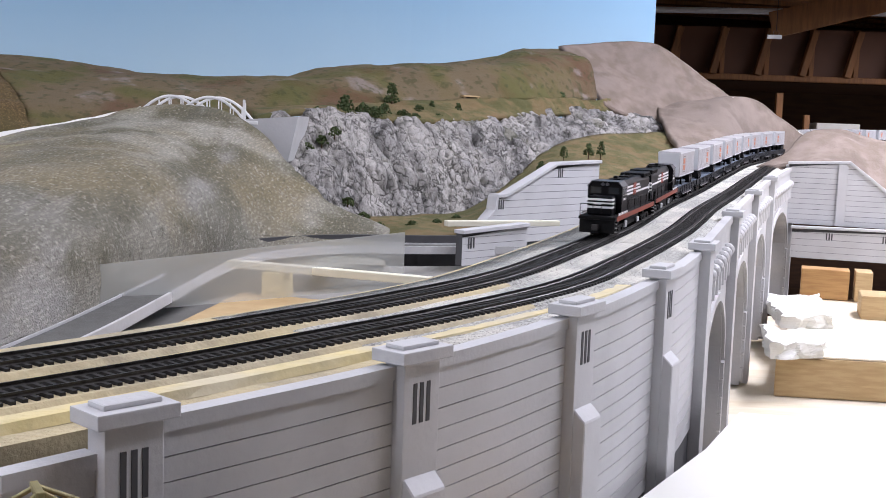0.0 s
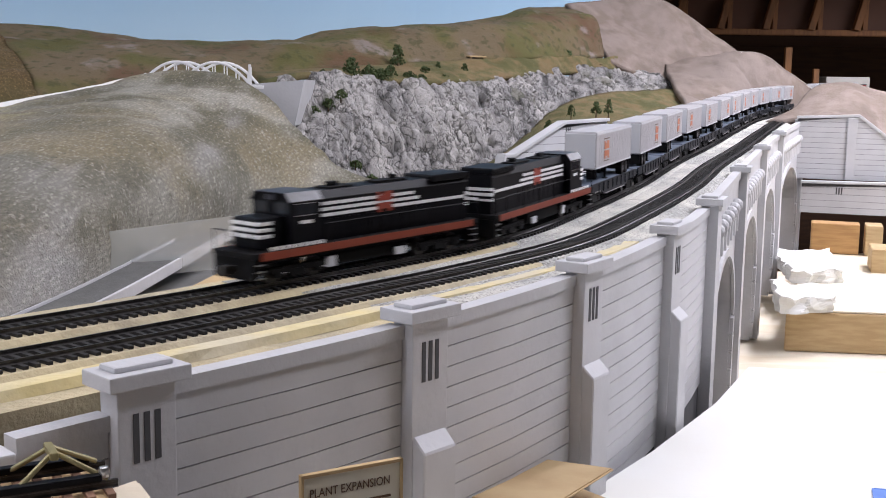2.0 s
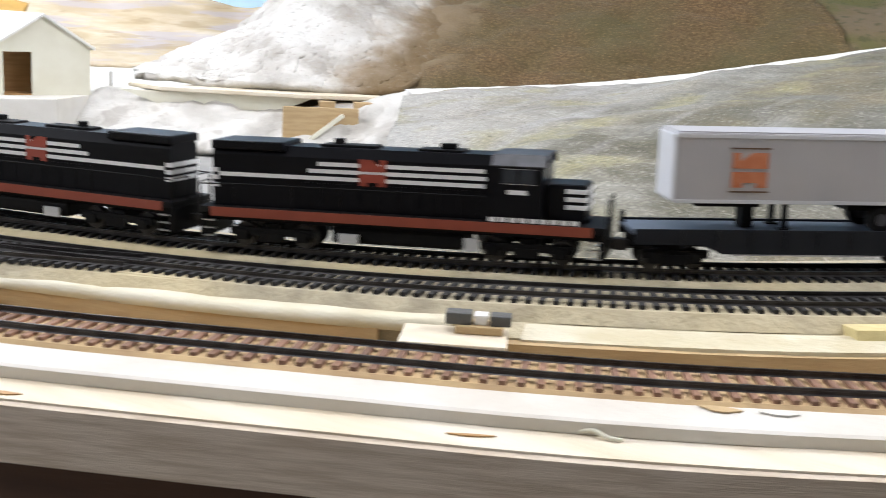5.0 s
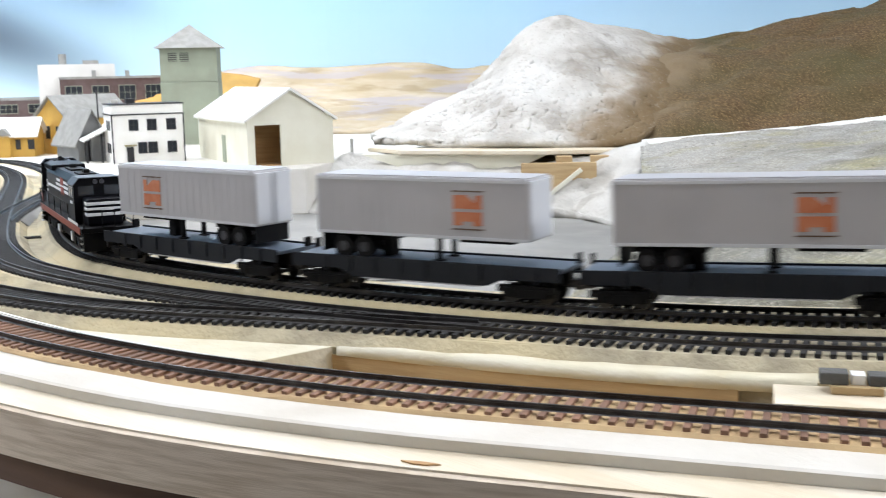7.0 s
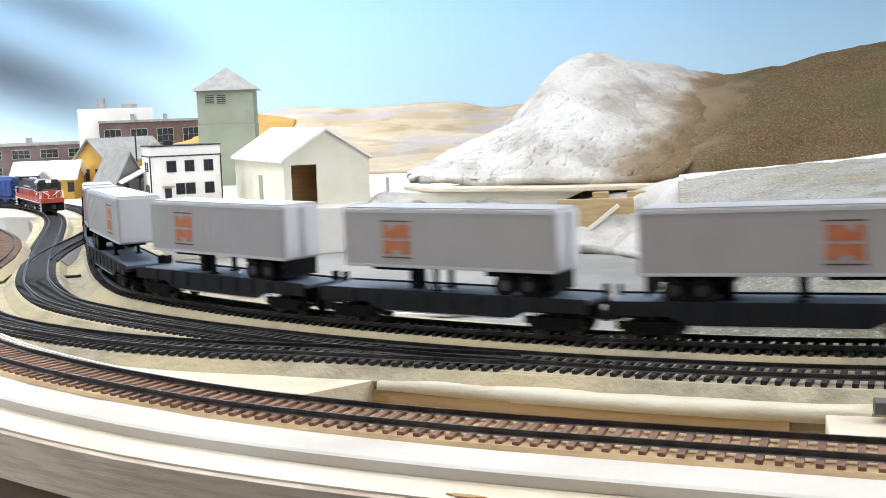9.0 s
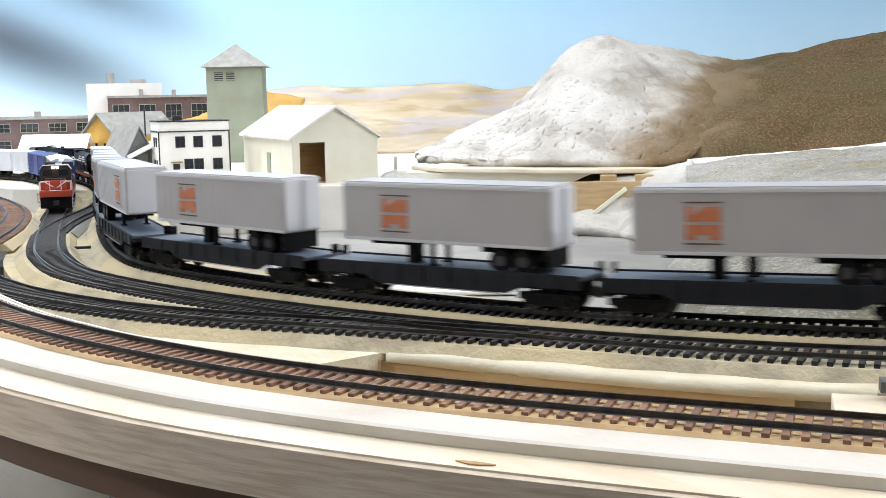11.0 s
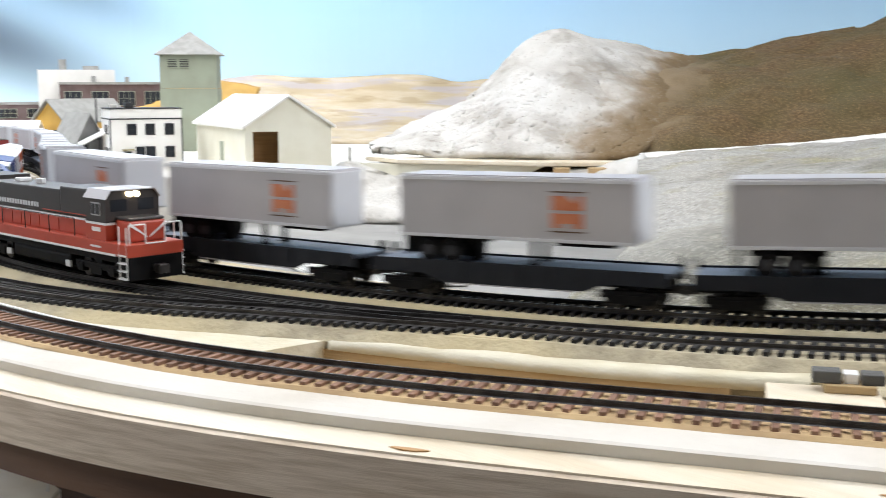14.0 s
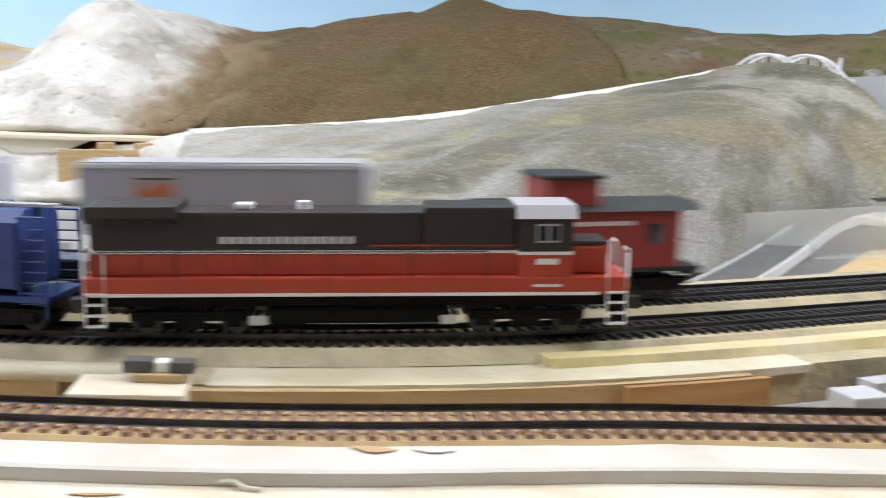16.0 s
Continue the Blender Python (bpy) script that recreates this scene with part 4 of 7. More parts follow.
def arch_bay(a, b):
    """Parapet, baluster row and one tall arch between two piers."""
    along(line_w, a, b, [(-0.007, 0.001), (0.002, 0.001), (0.002, -0.007), (-0.007, -0.007)], M["plaster"], "coping", viaduct)
    along(line_w, a, b, [(-0.007, -0.0072), (0, -0.0072), (0, -0.028), (-0.007, -0.028)], M["plaster"], "parapet", viaduct)
    mid, half = (a + b) / 2, (b - a) / 2 - 0.018
    bm = bmesh.new()
    cols = []
    n = 44
    for i in range(n + 1):
        s = a + (b - a) * i / n
        u = (s - mid) / half
        z = -0.075 - 0.085 * (1 - math.sqrt(max(0.0, 1 - u * u))) if abs(u) < 1 else BASE
        p, sd = line_w.at(s), line_w.side(s)
        cols.append([bm.verts.new(p + sd * w + Vector((0, 0, zz))) for w in (-0.001, -0.04) for zz in (-0.0282, z)])
    for c0, c1 in zip(cols, cols[1:]):
        bm.faces.new((c0[0], c0[1], c1[1], c1[0]))
        bm.faces.new((c0[2], c1[2], c1[3], c0[3]))
        bm.faces.new((c0[1], c0[3], c1[3], c1[1]))
    part("spandrel", bm, M["plaster"], viaduct)
    bm = bmesh.new()
    rings = []
    for i in range(37):
        t = math.pi * i / 36
        ring = []
        for r, w in ((0.0, -0.0005), (0.0, 0.003), (0.009, 0.003), (0.009, -0.0005)):
            s = mid - math.cos(t) * (half + r)
            z = -0.16 + math.sin(t) * (0.085 + r)
            ring.append(bm.verts.new(line_w.at(s) + line_w.side(s) * w + Vector((0, 0, z))))
        rings.append(ring)
    for r0, r1 in zip(rings, rings[1:]):
        for k in range(4):
            bm.faces.new((r0[k], r1[k], r1[(k + 1) % 4], r0[(k + 1) % 4]))
    bmesh.ops.recalc_face_normals(bm, faces=bm.faces)
    part("arch_ring", bm, M["plaster"], viaduct)
    for k in range(int((b - a - 0.03) / 0.034)):
        s = a + 0.026 + k * 0.034
        p, sd = line_w.at(s), line_w.side(s)
        bm = bmesh.new()
        cyl(bm, p + sd * 0.0016 + Vector((0, 0, -0.058)), p + sd * 0.0016 + Vector((0, 0, -0.030)), 0.0048, 8)
        bmesh.ops.create_icosphere(bm, subdivisions=2, radius=0.0075, matrix=Matrix.Translation(p + sd * 0.003 + Vector((0, 0, -0.030))))
        part("corbel", bm, M["plaster"], viaduct)
    for s in (mid - half - 0.012, mid + half + 0.012):
        for k in range(5):
            along(line_w, s - 0.009, s + 0.009, [(-0.001, -0.165 - k * 0.02), (0.003, -0.165 - k * 0.02), (0.003, -0.1835 - k * 0.02), (-0.001, -0.1835 - k * 0.02)],
                  M["plaster"], "pier_stone", viaduct, 0.02)


along(line_w, PS[4], PS[8] + PW, [(-0.041, -0.028), (-0.05, -0.028), (-0.05, BASE), (-0.041, BASE)], M["plaster"], "arch_back", viaduct)
for i in range(4, 8):
    arch_bay(PS[i] + PW - 0.003, PS[i + 1] + 0.003)

# loose grey blocks where the wall ends
bm = boxes((-0.0, 0.0175, -0.012, 0.004, -0.03, -0.0065), m=pose(-0.157, 0.316, -0.006, 0, 0, 46), bevel=0.0009)
tagged(finish("grey_block", bm, M["plaster"]), "small pale grey plaster block at the end of the wall", "block")

# ---------------------------------------------------------------- lower benches to the side of the viaduct
slab("white_bench", [(0.07, 0.6), (0.14, 0.715), (0.21, 0.845), (0.262, 0.965), (0.42, 0.945), (1.1, 0.86), (1.0, 0.05), (0.33, 0.2)], -0.155, -0.135, M["white_board"],
     "large white foam board bench beside the viaduct", "bench", "structure")
slab("tan_bench", [(0.27, 1.12), (0.335, 1.42), (0.55, 2.2), (1.6, 2.1), (1.4, 1.1)], -0.262, -0.245, M["wood"], "pale tan table top beyond the white bench", "bench", "structure")
slab("pine_box", [(0.435, 1.50), (0.61, 2.05), (1.5, 2.2), (1.3, 1.44)], -0.244, -0.19, M["board"], "wide tan wooden box with a pale top", "box")
lid = slab("lid", [(0.438, 1.505), (0.612, 2.05), (1.495, 2.195), (1.295, 1.448)], -0.1895, -0.187, M["wood"], "", "")
lid.parent = bpy.data.objects["pine_box"]
for pts, z in (([(0.42, 1.47), (0.49, 1.49), (0.52, 1.56), (0.44, 1.6)], 0), ([(0.5, 1.72), (0.58, 1.73), (0.62, 1.95), (0.52, 1.93)], 0)):
    bm = bmesh.new()
    prism(bm, pts, "z", -0.187, -0.165)
    bmesh.ops.subdivide_edges(bm, edges=bm.edges[:], cuts=9, use_grid_fill=True)
    for v in bm.verts:
        j = noise.noise_vector(v.co * 45) * 0.009 + noise.noise_vector(v.co * 160) * 0.003
        v.co += Vector((j.x, j.y, j.z * 0.8 if v.co.z > -0.18 else 0))
    tagged(finish("foam_scrap", bm, M["white_board"]), "crumbled scrap of white foam on the box", "foam scrap")
slab("wood_offcut", [(0.66, 1.84), (0.9, 1.8), (0.92, 1.88), (0.68, 1.92)], -0.187, -0.148, M["board"], "tan wooden offcut standing on the box", "offcut")
slab("blue_tape", [(0.262, 0.62), (0.3, 0.625), (0.31, 0.64), (0.27, 0.65)], -0.1346, -0.1336, M["blue_tape"], "blue masking tape on the white bench", "tape")
slab("low_board", [(-0.075, 0.42), (0.0, 0.53), (0.06, 0.5), (0.0, 0.38)], -0.125, -0.105, M["wood"], "pale plywood offcut below the wall", "board")
slab("low_board", [(0.005, 0.5), (0.075, 0.6), (0.3, 0.35), (0.1, 0.3)], -0.124, -0.118, M["board"], "tan board edge beside the wall", "board")
slab("grey_card", [(0.0, 0.535), (0.055, 0.60), (0.10, 0.585), (0.06, 0.52)], -0.105, -0.103, M["board"], "tan-brown card offcut lying by the wall", "card")

sign = thing("notice_sign", "small framed tan notice about a plant expansion on two posts", "sign", look((-0.0265, 0.388, -0.047), (0.09, 0.31, -0.04)) @ pose(0, 0, 0, 0, 0, 0))
sign.matrix_basis = pose(-0.028, 0.384, -0.0535, 90, 0, 34) @ Matrix.Diagonal((0.72, 0.9, 1, 1))
part("panel", boxes((-0.03, 0.03, -0.018, 0.018, -0.001, 0.0006), bevel=0.0003), M["paper"], sign)
part("frame", boxes((-0.031, 0.031, 0.018, 0.0195, -0.0012, 0.0014), (-0.031, 0.031, -0.0195, -0.018, -0.0012, 0.0014),
                    (-0.0315, -0.03, -0.0195, 0.0195, -0.0012, 0.0014), (0.03, 0.0315, -0.0195, 0.0195, -0.0012, 0.0014)), M["board"], sign)
words("PLANT EXPANSION", 0.0057, M["ink"], sign, pose(-0.0265, 0.0085, 0.0008))
for k, w in enumerate((0.05, 0.046, 0.05, 0.03)):
    part("text_bar", boxes((-0.026, -0.026 + w, 0.0025 - k * 0.0045, 0.0036 - k * 0.0045, 0.0006, 0.0009)), M["ink"], sign)
for x in (-0.018, 0.02):
    part("post", boxes((x, x + 0.004, -0.055, -0.0195, -0.001, 0.001)), M["paper"], sign)

# ---------------------------------------------------------------- scenery
def surface(name, rows, nu, nv, mat, label, category, rough, freq, ridged=0.0, seed=0.0, fine=0.0, thick=0.012):
    ob = tagged(finish(name, loft(rows, nu, nv, rough, freq, ridged, seed, fine), mat, smooth=True), label, category, kind="structure")
    mod = ob.modifiers.new("shell", "SOLIDIFY")
    mod.thickness, mod.offset = thick, -1
    return ob


def lower(row, dx, dy, z):
    return [(p[0] + dx, p[1] + dy, z if z is not None else p[2]) for p in row]


RIDGE = [(-1.185, 1.20, -0.015), (-1.014, 1.339, 0.001), (-0.874, 1.439, 0.022), (-0.725, 1.526, 0.053), (-0.57, 1.60, 0.087), (-0.495, 1.65, 0.109),
         (-0.423, 1.648, 0.114), (-0.36, 1.63, 0.105), (-0.316, 1.612, 0.086), (-0.267, 1.585, 0.052), (-0.228, 1.555, 0.018), (-0.19, 1.538, -0.014), (-0.11, 1.52, -0.05)]
low = [(-0.80, 0.66, -0.075), (-0.70, 0.44, -0.07), (-0.62, 0.35, -0.068), (-0.56, 0.365, -0.065), (-0.50, 0.405, -0.065), (-0.45, 0.47, -0.065),
       (-0.41, 0.55, -0.065), (-0.375, 0.66, -0.07), (-0.36, 0.8, -0.075), (-0.345, 1.0, -0.08), (-0.32, 1.2, -0.08), (-0.24, 1.34, -0.08), (-0.1, 1.40, -0.08)]
mid = [tuple(0.5 * np.array(a) + 0.5 * np.array(b) + np.array((0, 0, 0.016 * math.sin(math.pi * k / 12)))) for k, (a, b) in enumerate(zip(RIDGE, low))]
surface("plaster_mound", [RIDGE, mid, low], 190, 170, M["mound"], "grey-green painted plaster cloth mound beside the tracks", "mound", 0.012, 5, 0, 0, 0.0008)
bm = bmesh.new()
sweep(bm, Line(RIDGE[:6]), [(-0.008, 0.009), (0.002, 0.014), (0.011, 0.007), (0.005, -0.005), (-0.008, -0.005)], 0, 0.93, 0.01, True, 0.004)
tagged(finish("plaster_lip", bm, M["white_board"]), "torn white edge of the plaster cloth", "plaster edge", kind="structure")
# trough floor between mound and tracks
bm = bmesh.new()
prism(bm, [(-3.9, 0.2), (-3.6, 1.6), (-1.2, 1.5), (-0.3, 1.9), (0.3, 2.4), (0.5, 2.2), (0.12, 1.1), (-0.05, 0.72), (-0.22, 0.5), (-0.5, 0.24), (-0.8, 0.16), (-1.2, 0.34), (-1.6, 0.44)], "z", -0.125, -0.105)
tagged(finish("bench_top", bm, M["bench"]), "grey plywood bench under the scenery", "bench", kind="structure")

HILL = [(-1.70, 1.30, 0.034), (-1.62, 1.50, 0.083), (-1.539, 1.674, 0.122), (-1.411, 1.766, 0.159), (-1.239, 1.871, 0.184), (-1.18, 1.90, 0.193), (-1.13, 1.925, 0.218), (-1.08, 1.95, 0.223), (-1.009, 1.981, 0.207),
        (-0.926, 2.05, 0.202), (-0.79, 2.15, 0.194), (-0.658, 2.26, 0.181), (-0.418, 2.38, 0.187), (-0.298, 2.43, 0.213), (-0.184, 2.53, 0.226), (0.006, 2.65, 0.25),
        (0.101, 2.75, 0.28), (0.2, 2.85, 0.3)]
hill_low = [(-1.35, 1.14, -0.06), (-1.27, 1.22, -0.04), (-1.20, 1.30, -0.02), (-1.12, 1.36, -0.01), (-1.03, 1.43, 0.0), (-0.96, 1.48, 0.0), (-0.90, 1.52, 0.005), (-0.83, 1.56, 0.01),
            (-0.74, 1.62, 0.02), (-0.66, 1.68, 0.04), (-0.58, 1.75, 0.06), (-0.48, 1.84, 0.08), (-0.36, 1.99, 0.11), (-0.27, 2.07, 0.125), (-0.154, 2.2, 0.14), (0.02, 2.36, 0.157),
            (0.12, 2.46, 0.165), (0.28, 2.66, 0.175)]
hill_mid = [tuple((np.array(a) * 0.5 + np.array(b) * 0.5) + np.array((0.02, -0.03, 0.025))) for a, b in zip(HILL, hill_low)]
surface("brown_hill", [HILL[:10], hill_mid[:10], hill_low[:10]], 110, 60, M["hill"], "brown ground-foam hillside", "hill", 0.02, 7, 0, 3, 0.002)
surface("green_hill", [HILL[9:], hill_mid[9:], hill_low[9:]], 90, 50, M["green_hill"], "green and brown grassy hillside", "hill", 0.012, 6, 0, 5, 0.0015)
top = [(0.2, 2.85, 0.3), (0.26, 2.89, 0.314), (0.324, 2.93, 0.325), (0.40, 2.95, 0.33), (0.452, 2.95, 0.325), (0.52, 2.95, 0.285), (0.58, 2.95, 0.245), (0.66, 2.95, 0.19)]
base = [(0.30, 2.66, 0.16), (0.35, 2.68, 0.14), (0.40, 2.70, 0.125), (0.45, 2.72, 0.11), (0.50, 2.74, 0.10), (0.56, 2.76, 0.09), (0.62, 2.78, 0.09), (0.70, 2.80, 0.09)]
surface("grey_hill", [top, base], 60, 44, M["brown_screen"], "bare grey-brown plaster hill", "hill", 0.008, 6, 0, 7, 0.001)
top = [(0.44, 2.80, 0.163), (0.5, 2.81, 0.17), (0.56, 2.80, 0.18), (0.621, 2.79, 0.192), (0.697, 2.83, 0.18), (0.76, 2.84, 0.14), (0.83, 2.845, 0.105), (0.9, 2.83, 0.07)]
base = [(0.44, 2.32, 0.03), (0.465, 2.38, 0.03), (0.49, 2.44, 0.03), (0.515, 2.5, 0.035), (0.55, 2.56, 0.038), (0.59, 2.64, 0.04), (0.65, 2.74, 0.045), (0.72, 2.81, 0.045)]
surface("low_grey_hill", [top, base], 60, 44, M["brown_screen"], "low grey-brown plaster hump beside the line", "hill", 0.008, 9, 0, 8, 0.001)
bm = bmesh.new()
sweep(bm, Line(top[3:]), [(-0.012, 0.002), (0.012, 0.006), (0.012, -0.004), (-0.012, -0.006)], 0, 0.3, 0.02, True, 0.004)
tagged(finish("plaster_lip", bm, M["white_board"]), "torn white edge of the plaster hump", "plaster edge", kind="structure")
top = [(0.60, 2.38, 0.03), (0.67, 2.40, 0.065), (0.70, 2.43, 0.095), (0.74, 2.45, 0.115), (0.80, 2.44, 0.118), (0.88, 2.41, 0.095), (0.96, 2.40, 0.105), (1.1, 2.36, 0.11), (1.4, 2.3, 0.08)]
base = [(0.61, 2.31, 0.035), (0.65, 2.30, 0.045), (0.69, 2.29, 0.05), (0.73, 2.28, 0.05), (0.77, 2.27, 0.04), (0.82, 2.26, -0.01), (0.9, 2.24, -0.05), (1.0, 2.22, -0.06), (1.3, 2.16, -0.06)]
surface("brown_mound", [top, base], 50, 24, M["brown_screen"], "brown sculpted mound behind the retaining wall", "mound", 0.01, 10, 0, 9, 0.001)

# cliff and the ledge above it
ctop = [(-0.35, 1.83, 0.10), (-0.301, 1.87, 0.115), (-0.238, 1.97, 0.116), (-0.145, 2.08, 0.108), (-0.042, 2.19, 0.108), (0.072, 2.34, 0.122), (0.204, 2.54, 0.136), (0.33, 2.7, 0.143), (0.5, 2.85, 0.15)]
cmid = [(-0.33, 1.78, 0.04), (-0.27, 1.83, 0.05), (-0.20, 1.92, 0.04), (-0.12, 2.02, 0.03), (-0.02, 2.13, 0.04), (0.085, 2.27, 0.07), (0.20, 2.47, 0.105), (0.33, 2.62, 0.118), (0.49, 2.79, 0.12)]
cbot = [(-0.30, 1.72, -0.05), (-0.23, 1.79, -0.06), (-0.17, 1.87, -0.065), (-0.10, 1.96, -0.065), (0.0, 2.07, -0.06), (0.095, 2.2, 0.0), (0.20, 2.39, 0.072), (0.34, 2.56, 0.095), (0.5, 2.75, 0.1)]
surface("rock_cliff", [ctop, cmid, cbot], 300, 130, M["rock"], "grey cast-plaster rock cliff with cracks", "cliff", 0.014, 18, 0.012, 11, 0.0035)
lback = [(-0.40, 1.96, 0.118), (-0.36, 1.99, 0.12), (-0.27, 2.07, 0.128), (-0.154, 2.2, 0.141), (0.02, 2.36, 0.157), (0.12, 2.46, 0.166), (0.28, 2.66, 0.176), (0.38, 2.77, 0.18), (0.5, 2.9, 0.185)]
surface("cliff_ledge", [lback, lower(ctop, -0.002, -0.012, None)], 90, 16, M["grass"], "green scatter ledge above the cliff", "ground", 0.004, 20, 0, 2, 0.0015)
lfield = [(-0.25, 1.76, -0.058), (-0.1, 1.93, -0.06), (0.0, 2.05, -0.055), (0.09, 2.18, 0.0), (0.15, 2.3, 0.05), (0.25, 2.42, 0.085), (0.5, 2.7, 0.1)]
lfront = [(-0.24, 1.6, -0.075), (-0.1, 1.66, -0.075), (0.02, 1.72, -0.06), (0.1, 1.80, -0.01), (0.22, 1.92, 0.005), (0.33, 2.1, 0.01), (0.5, 2.42, 0.03)]
surface("slope_field", [lfield, lfront], 70, 24, M["grass"], "green scatter slope at the foot of the cliff", "ground", 0.006, 14, 0, 4, 0.0015)
bm = bmesh.new()
sweep(bm, Line([(-0.38, 1.99, 0.124), (-0.27, 2.085, 0.133), (-0.154, 2.21, 0.146), (0.02, 2.37, 0.162), (0.12, 2.47, 0.171), (0.28, 2.67, 0.181)]), [(-0.006, 0.0015), (0.006, 0.0015), (0.006, -0.004), (-0.006, -0.004)], 0, 0.92, 0.02, True, 0.001)
tagged(finish("ledge_path", bm, M["homasote"]), "pale dirt path along the ledge", "path", kind="structure")
# concrete abutment between bridge and cliff
bm = bmesh.new()
prism(bm, [(-0.36, 0.108), (-0.27, 0.116), (-0.285, 0.045), (-0.33, 0.02), (-0.36, 0.02)], "y", 1.735, 1.85)
tagged(finish("bridge_abutment", bm, M["plaster"]), "pale grey bridge abutment beside the cliff", "abutment")
wire("far_rail", [(-0.24, 1.70, -0.062), (-0.15, 1.78, -0.062), (-0.05, 1.86, -0.06), (0.03, 1.93, -0.058)], 0.0018, M["rail"], "dark rail at the foot of the cliff", "rail")
bm = boxes((-0.09, 0.09, -0.007, 0.007, -0.004, 0.004), m=pose(0.055, 1.60, -0.028, 0, 0, 24), bevel=0.001)
tagged(finish("wooden_strip", bm, M["cream"]), "pale wooden strip beside the white wall", "strip")

# white rock mountain
wt = [(-1.66, 1.08, -0.005), (-1.64, 1.13, 0.012), (-1.62, 1.19, 0.038), (-1.595, 1.23, 0.054), (-1.60, 1.29, 0.083), (-1.59, 1.37, 0.147), (-1.585, 1.43, 0.181), (-1.554, 1.464, 0.19),
      (-1.517, 1.493, 0.177), (-1.464, 1.594, 0.163), (-1.40, 1.70, 0.135)]
wm = [(-1.62, 1.06, -0.008), (-1.58, 1.10, 0.0), (-1.55, 1.135, 0.012), (-1.52, 1.16, 0.02), (-1.50, 1.19, 0.035), (-1.48, 1.23, 0.06), (-1.45, 1.28, 0.08), (-1.42, 1.31, 0.09),
      (-1.38, 1.34, 0.09), (-1.335, 1.385, 0.078), (-1.27, 1.46, 0.045)]
wb = [(-1.60, 1.035, -0.012), (-1.55, 1.05, -0.012), (-1.51, 1.065, -0.013), (-1.47, 1.08, -0.014), (-1.44, 1.095, -0.015), (-1.40, 1.115, -0.016), (-1.36, 1.14, -0.016), (-1.32, 1.165, -0.016),
      (-1.29, 1.19, -0.015), (-1.26, 1.21, -0.014), (-1.22, 1.24, -0.012)]
surface("white_rock", [wt, wm, wb], 160, 110, M["mountain"], "white unpainted plaster mountain with stains", "mountain", 0.009, 7, 0.003, 21, 0.0016)
# timber that carries the white rock
slab("rock_shelf", [(-1.60, 1.02), (-1.22, 1.235), (-1.19, 1.21), (-1.30, 1.10), (-1.50, 1.0)], -0.022, -0.016, M["wood"], "thin pale plywood shelf under the white rock", "shelf")
bm = bmesh.new()
prism(bm, [(-1.57, -0.023), (-1.27, -0.023), (-1.32, -0.045), (-1.42, -0.055), (-1.50, -0.045)], "y", 1.02, 1.026)
ob = tagged(finish("shelf_brace", bm, M["cream"]), "pale curved plywood brace under the shelf", "brace")
ob.matrix_basis = pose(0, 0, 0) @ Matrix.Translation((-1.42, 1.023, 0)) @ pose(0, 0, 0, 0, 0, 28) @ Matrix.Translation((1.42, -1.023, 0)) @ pose(0, 0.03, 0)
for x, y, w in ((-1.262, 1.112, 0.012), (-1.225, 1.15, 0.014)):
    bm = boxes((-w, w, -0.01, 0.01, -0.104, -0.0225), m=pose(x, y, 0, 0, 0, 40), bevel=0.001)
    tagged(finish("shelf_post", bm, M["board"]), "short pale timber post under the rock shelf", "post")
bm = boxes((-0.055, 0.055, -0.004, 0.004, -0.105, -0.03), m=pose(-1.25, 1.085, 0, 0, 0, 42), bevel=0.001)
tagged(finish("plywood_panel", bm, M["board"]), "tan plywood panel under the rock shelf", "panel")
bm = boxes((-0.045, 0.045, -0.003, 0.003, -0.003, 0.003), m=pose(-1.245, 1.075, -0.067, 0, -38, 42), bevel=0.0008)
tagged(finish("diagonal_strut", bm, M["cream"]), "pale diagonal strut on the plywood panel", "strut")
low2 = [(-1.62, 0.85, -0.115), (-1.48, 0.9, -0.11), (-1.34, 0.98, -0.105), (-1.2, 1.05, -0.105), (-1.06, 1.0, -0.11)]
top2 = [(-1.62, 1.0, -0.03), (-1.5, 1.04, -0.035), (-1.36, 1.1, -0.05), (-1.24, 1.17, -0.03), (-1.17, 1.2, -0.012)]
surface("grey_bank", [top2, low2], 60, 30, M["white_rock"], "pale grey plaster bank behind the tracks", "bank", 0.012, 12, 0.004, 31, 0.001)
slab("white_card", [(-1.25, 0.58), (-1.1, 0.70), (-0.98, 0.62), (-1.08, 0.52)], -0.104, -0.1, M["white_board"], "white card offcut lying behind the tracks", "card")

# tan hills and horizon behind the buildings
ht = [(-3.05, 1.5, 0.05), (-2.95, 1.54, 0.09), (-2.852, 1.582, 0.11), (-2.752, 1.722, 0.114), (-2.68, 1.83, 0.108), (-2.582, 1.929, 0.116), (-2.48, 2.04, 0.112), (-2.379, 2.137, 0.106), (-2.1, 2.3, 0.11), (-1.8, 2.4, 0.12)]
surface("tan_hills", [ht, lower(ht, 0.10, -0.12, 0.03), lower(ht, 0.35, -0.40, -0.04)], 90, 40, M["tan_hill"], "tan rolling hills behind the town", "hill", 0.02, 5, 0, 41)
ho = [(-3.05, 1.30, 0.06), (-2.98, 1.42, 0.09), (-2.90, 1.52, 0.106), (-2.84, 1.58, 0.104), (-2.78, 1.65, 0.085)]
surface("ochre_hill", [lower(ho, 0.06, -0.03, None), lower(ho, 0.2, -0.2, 0.0)], 40, 20, M["ochre"], "ochre autumn hill behind the tower", "hill", 0.012, 9, 0, 43, 0.001)

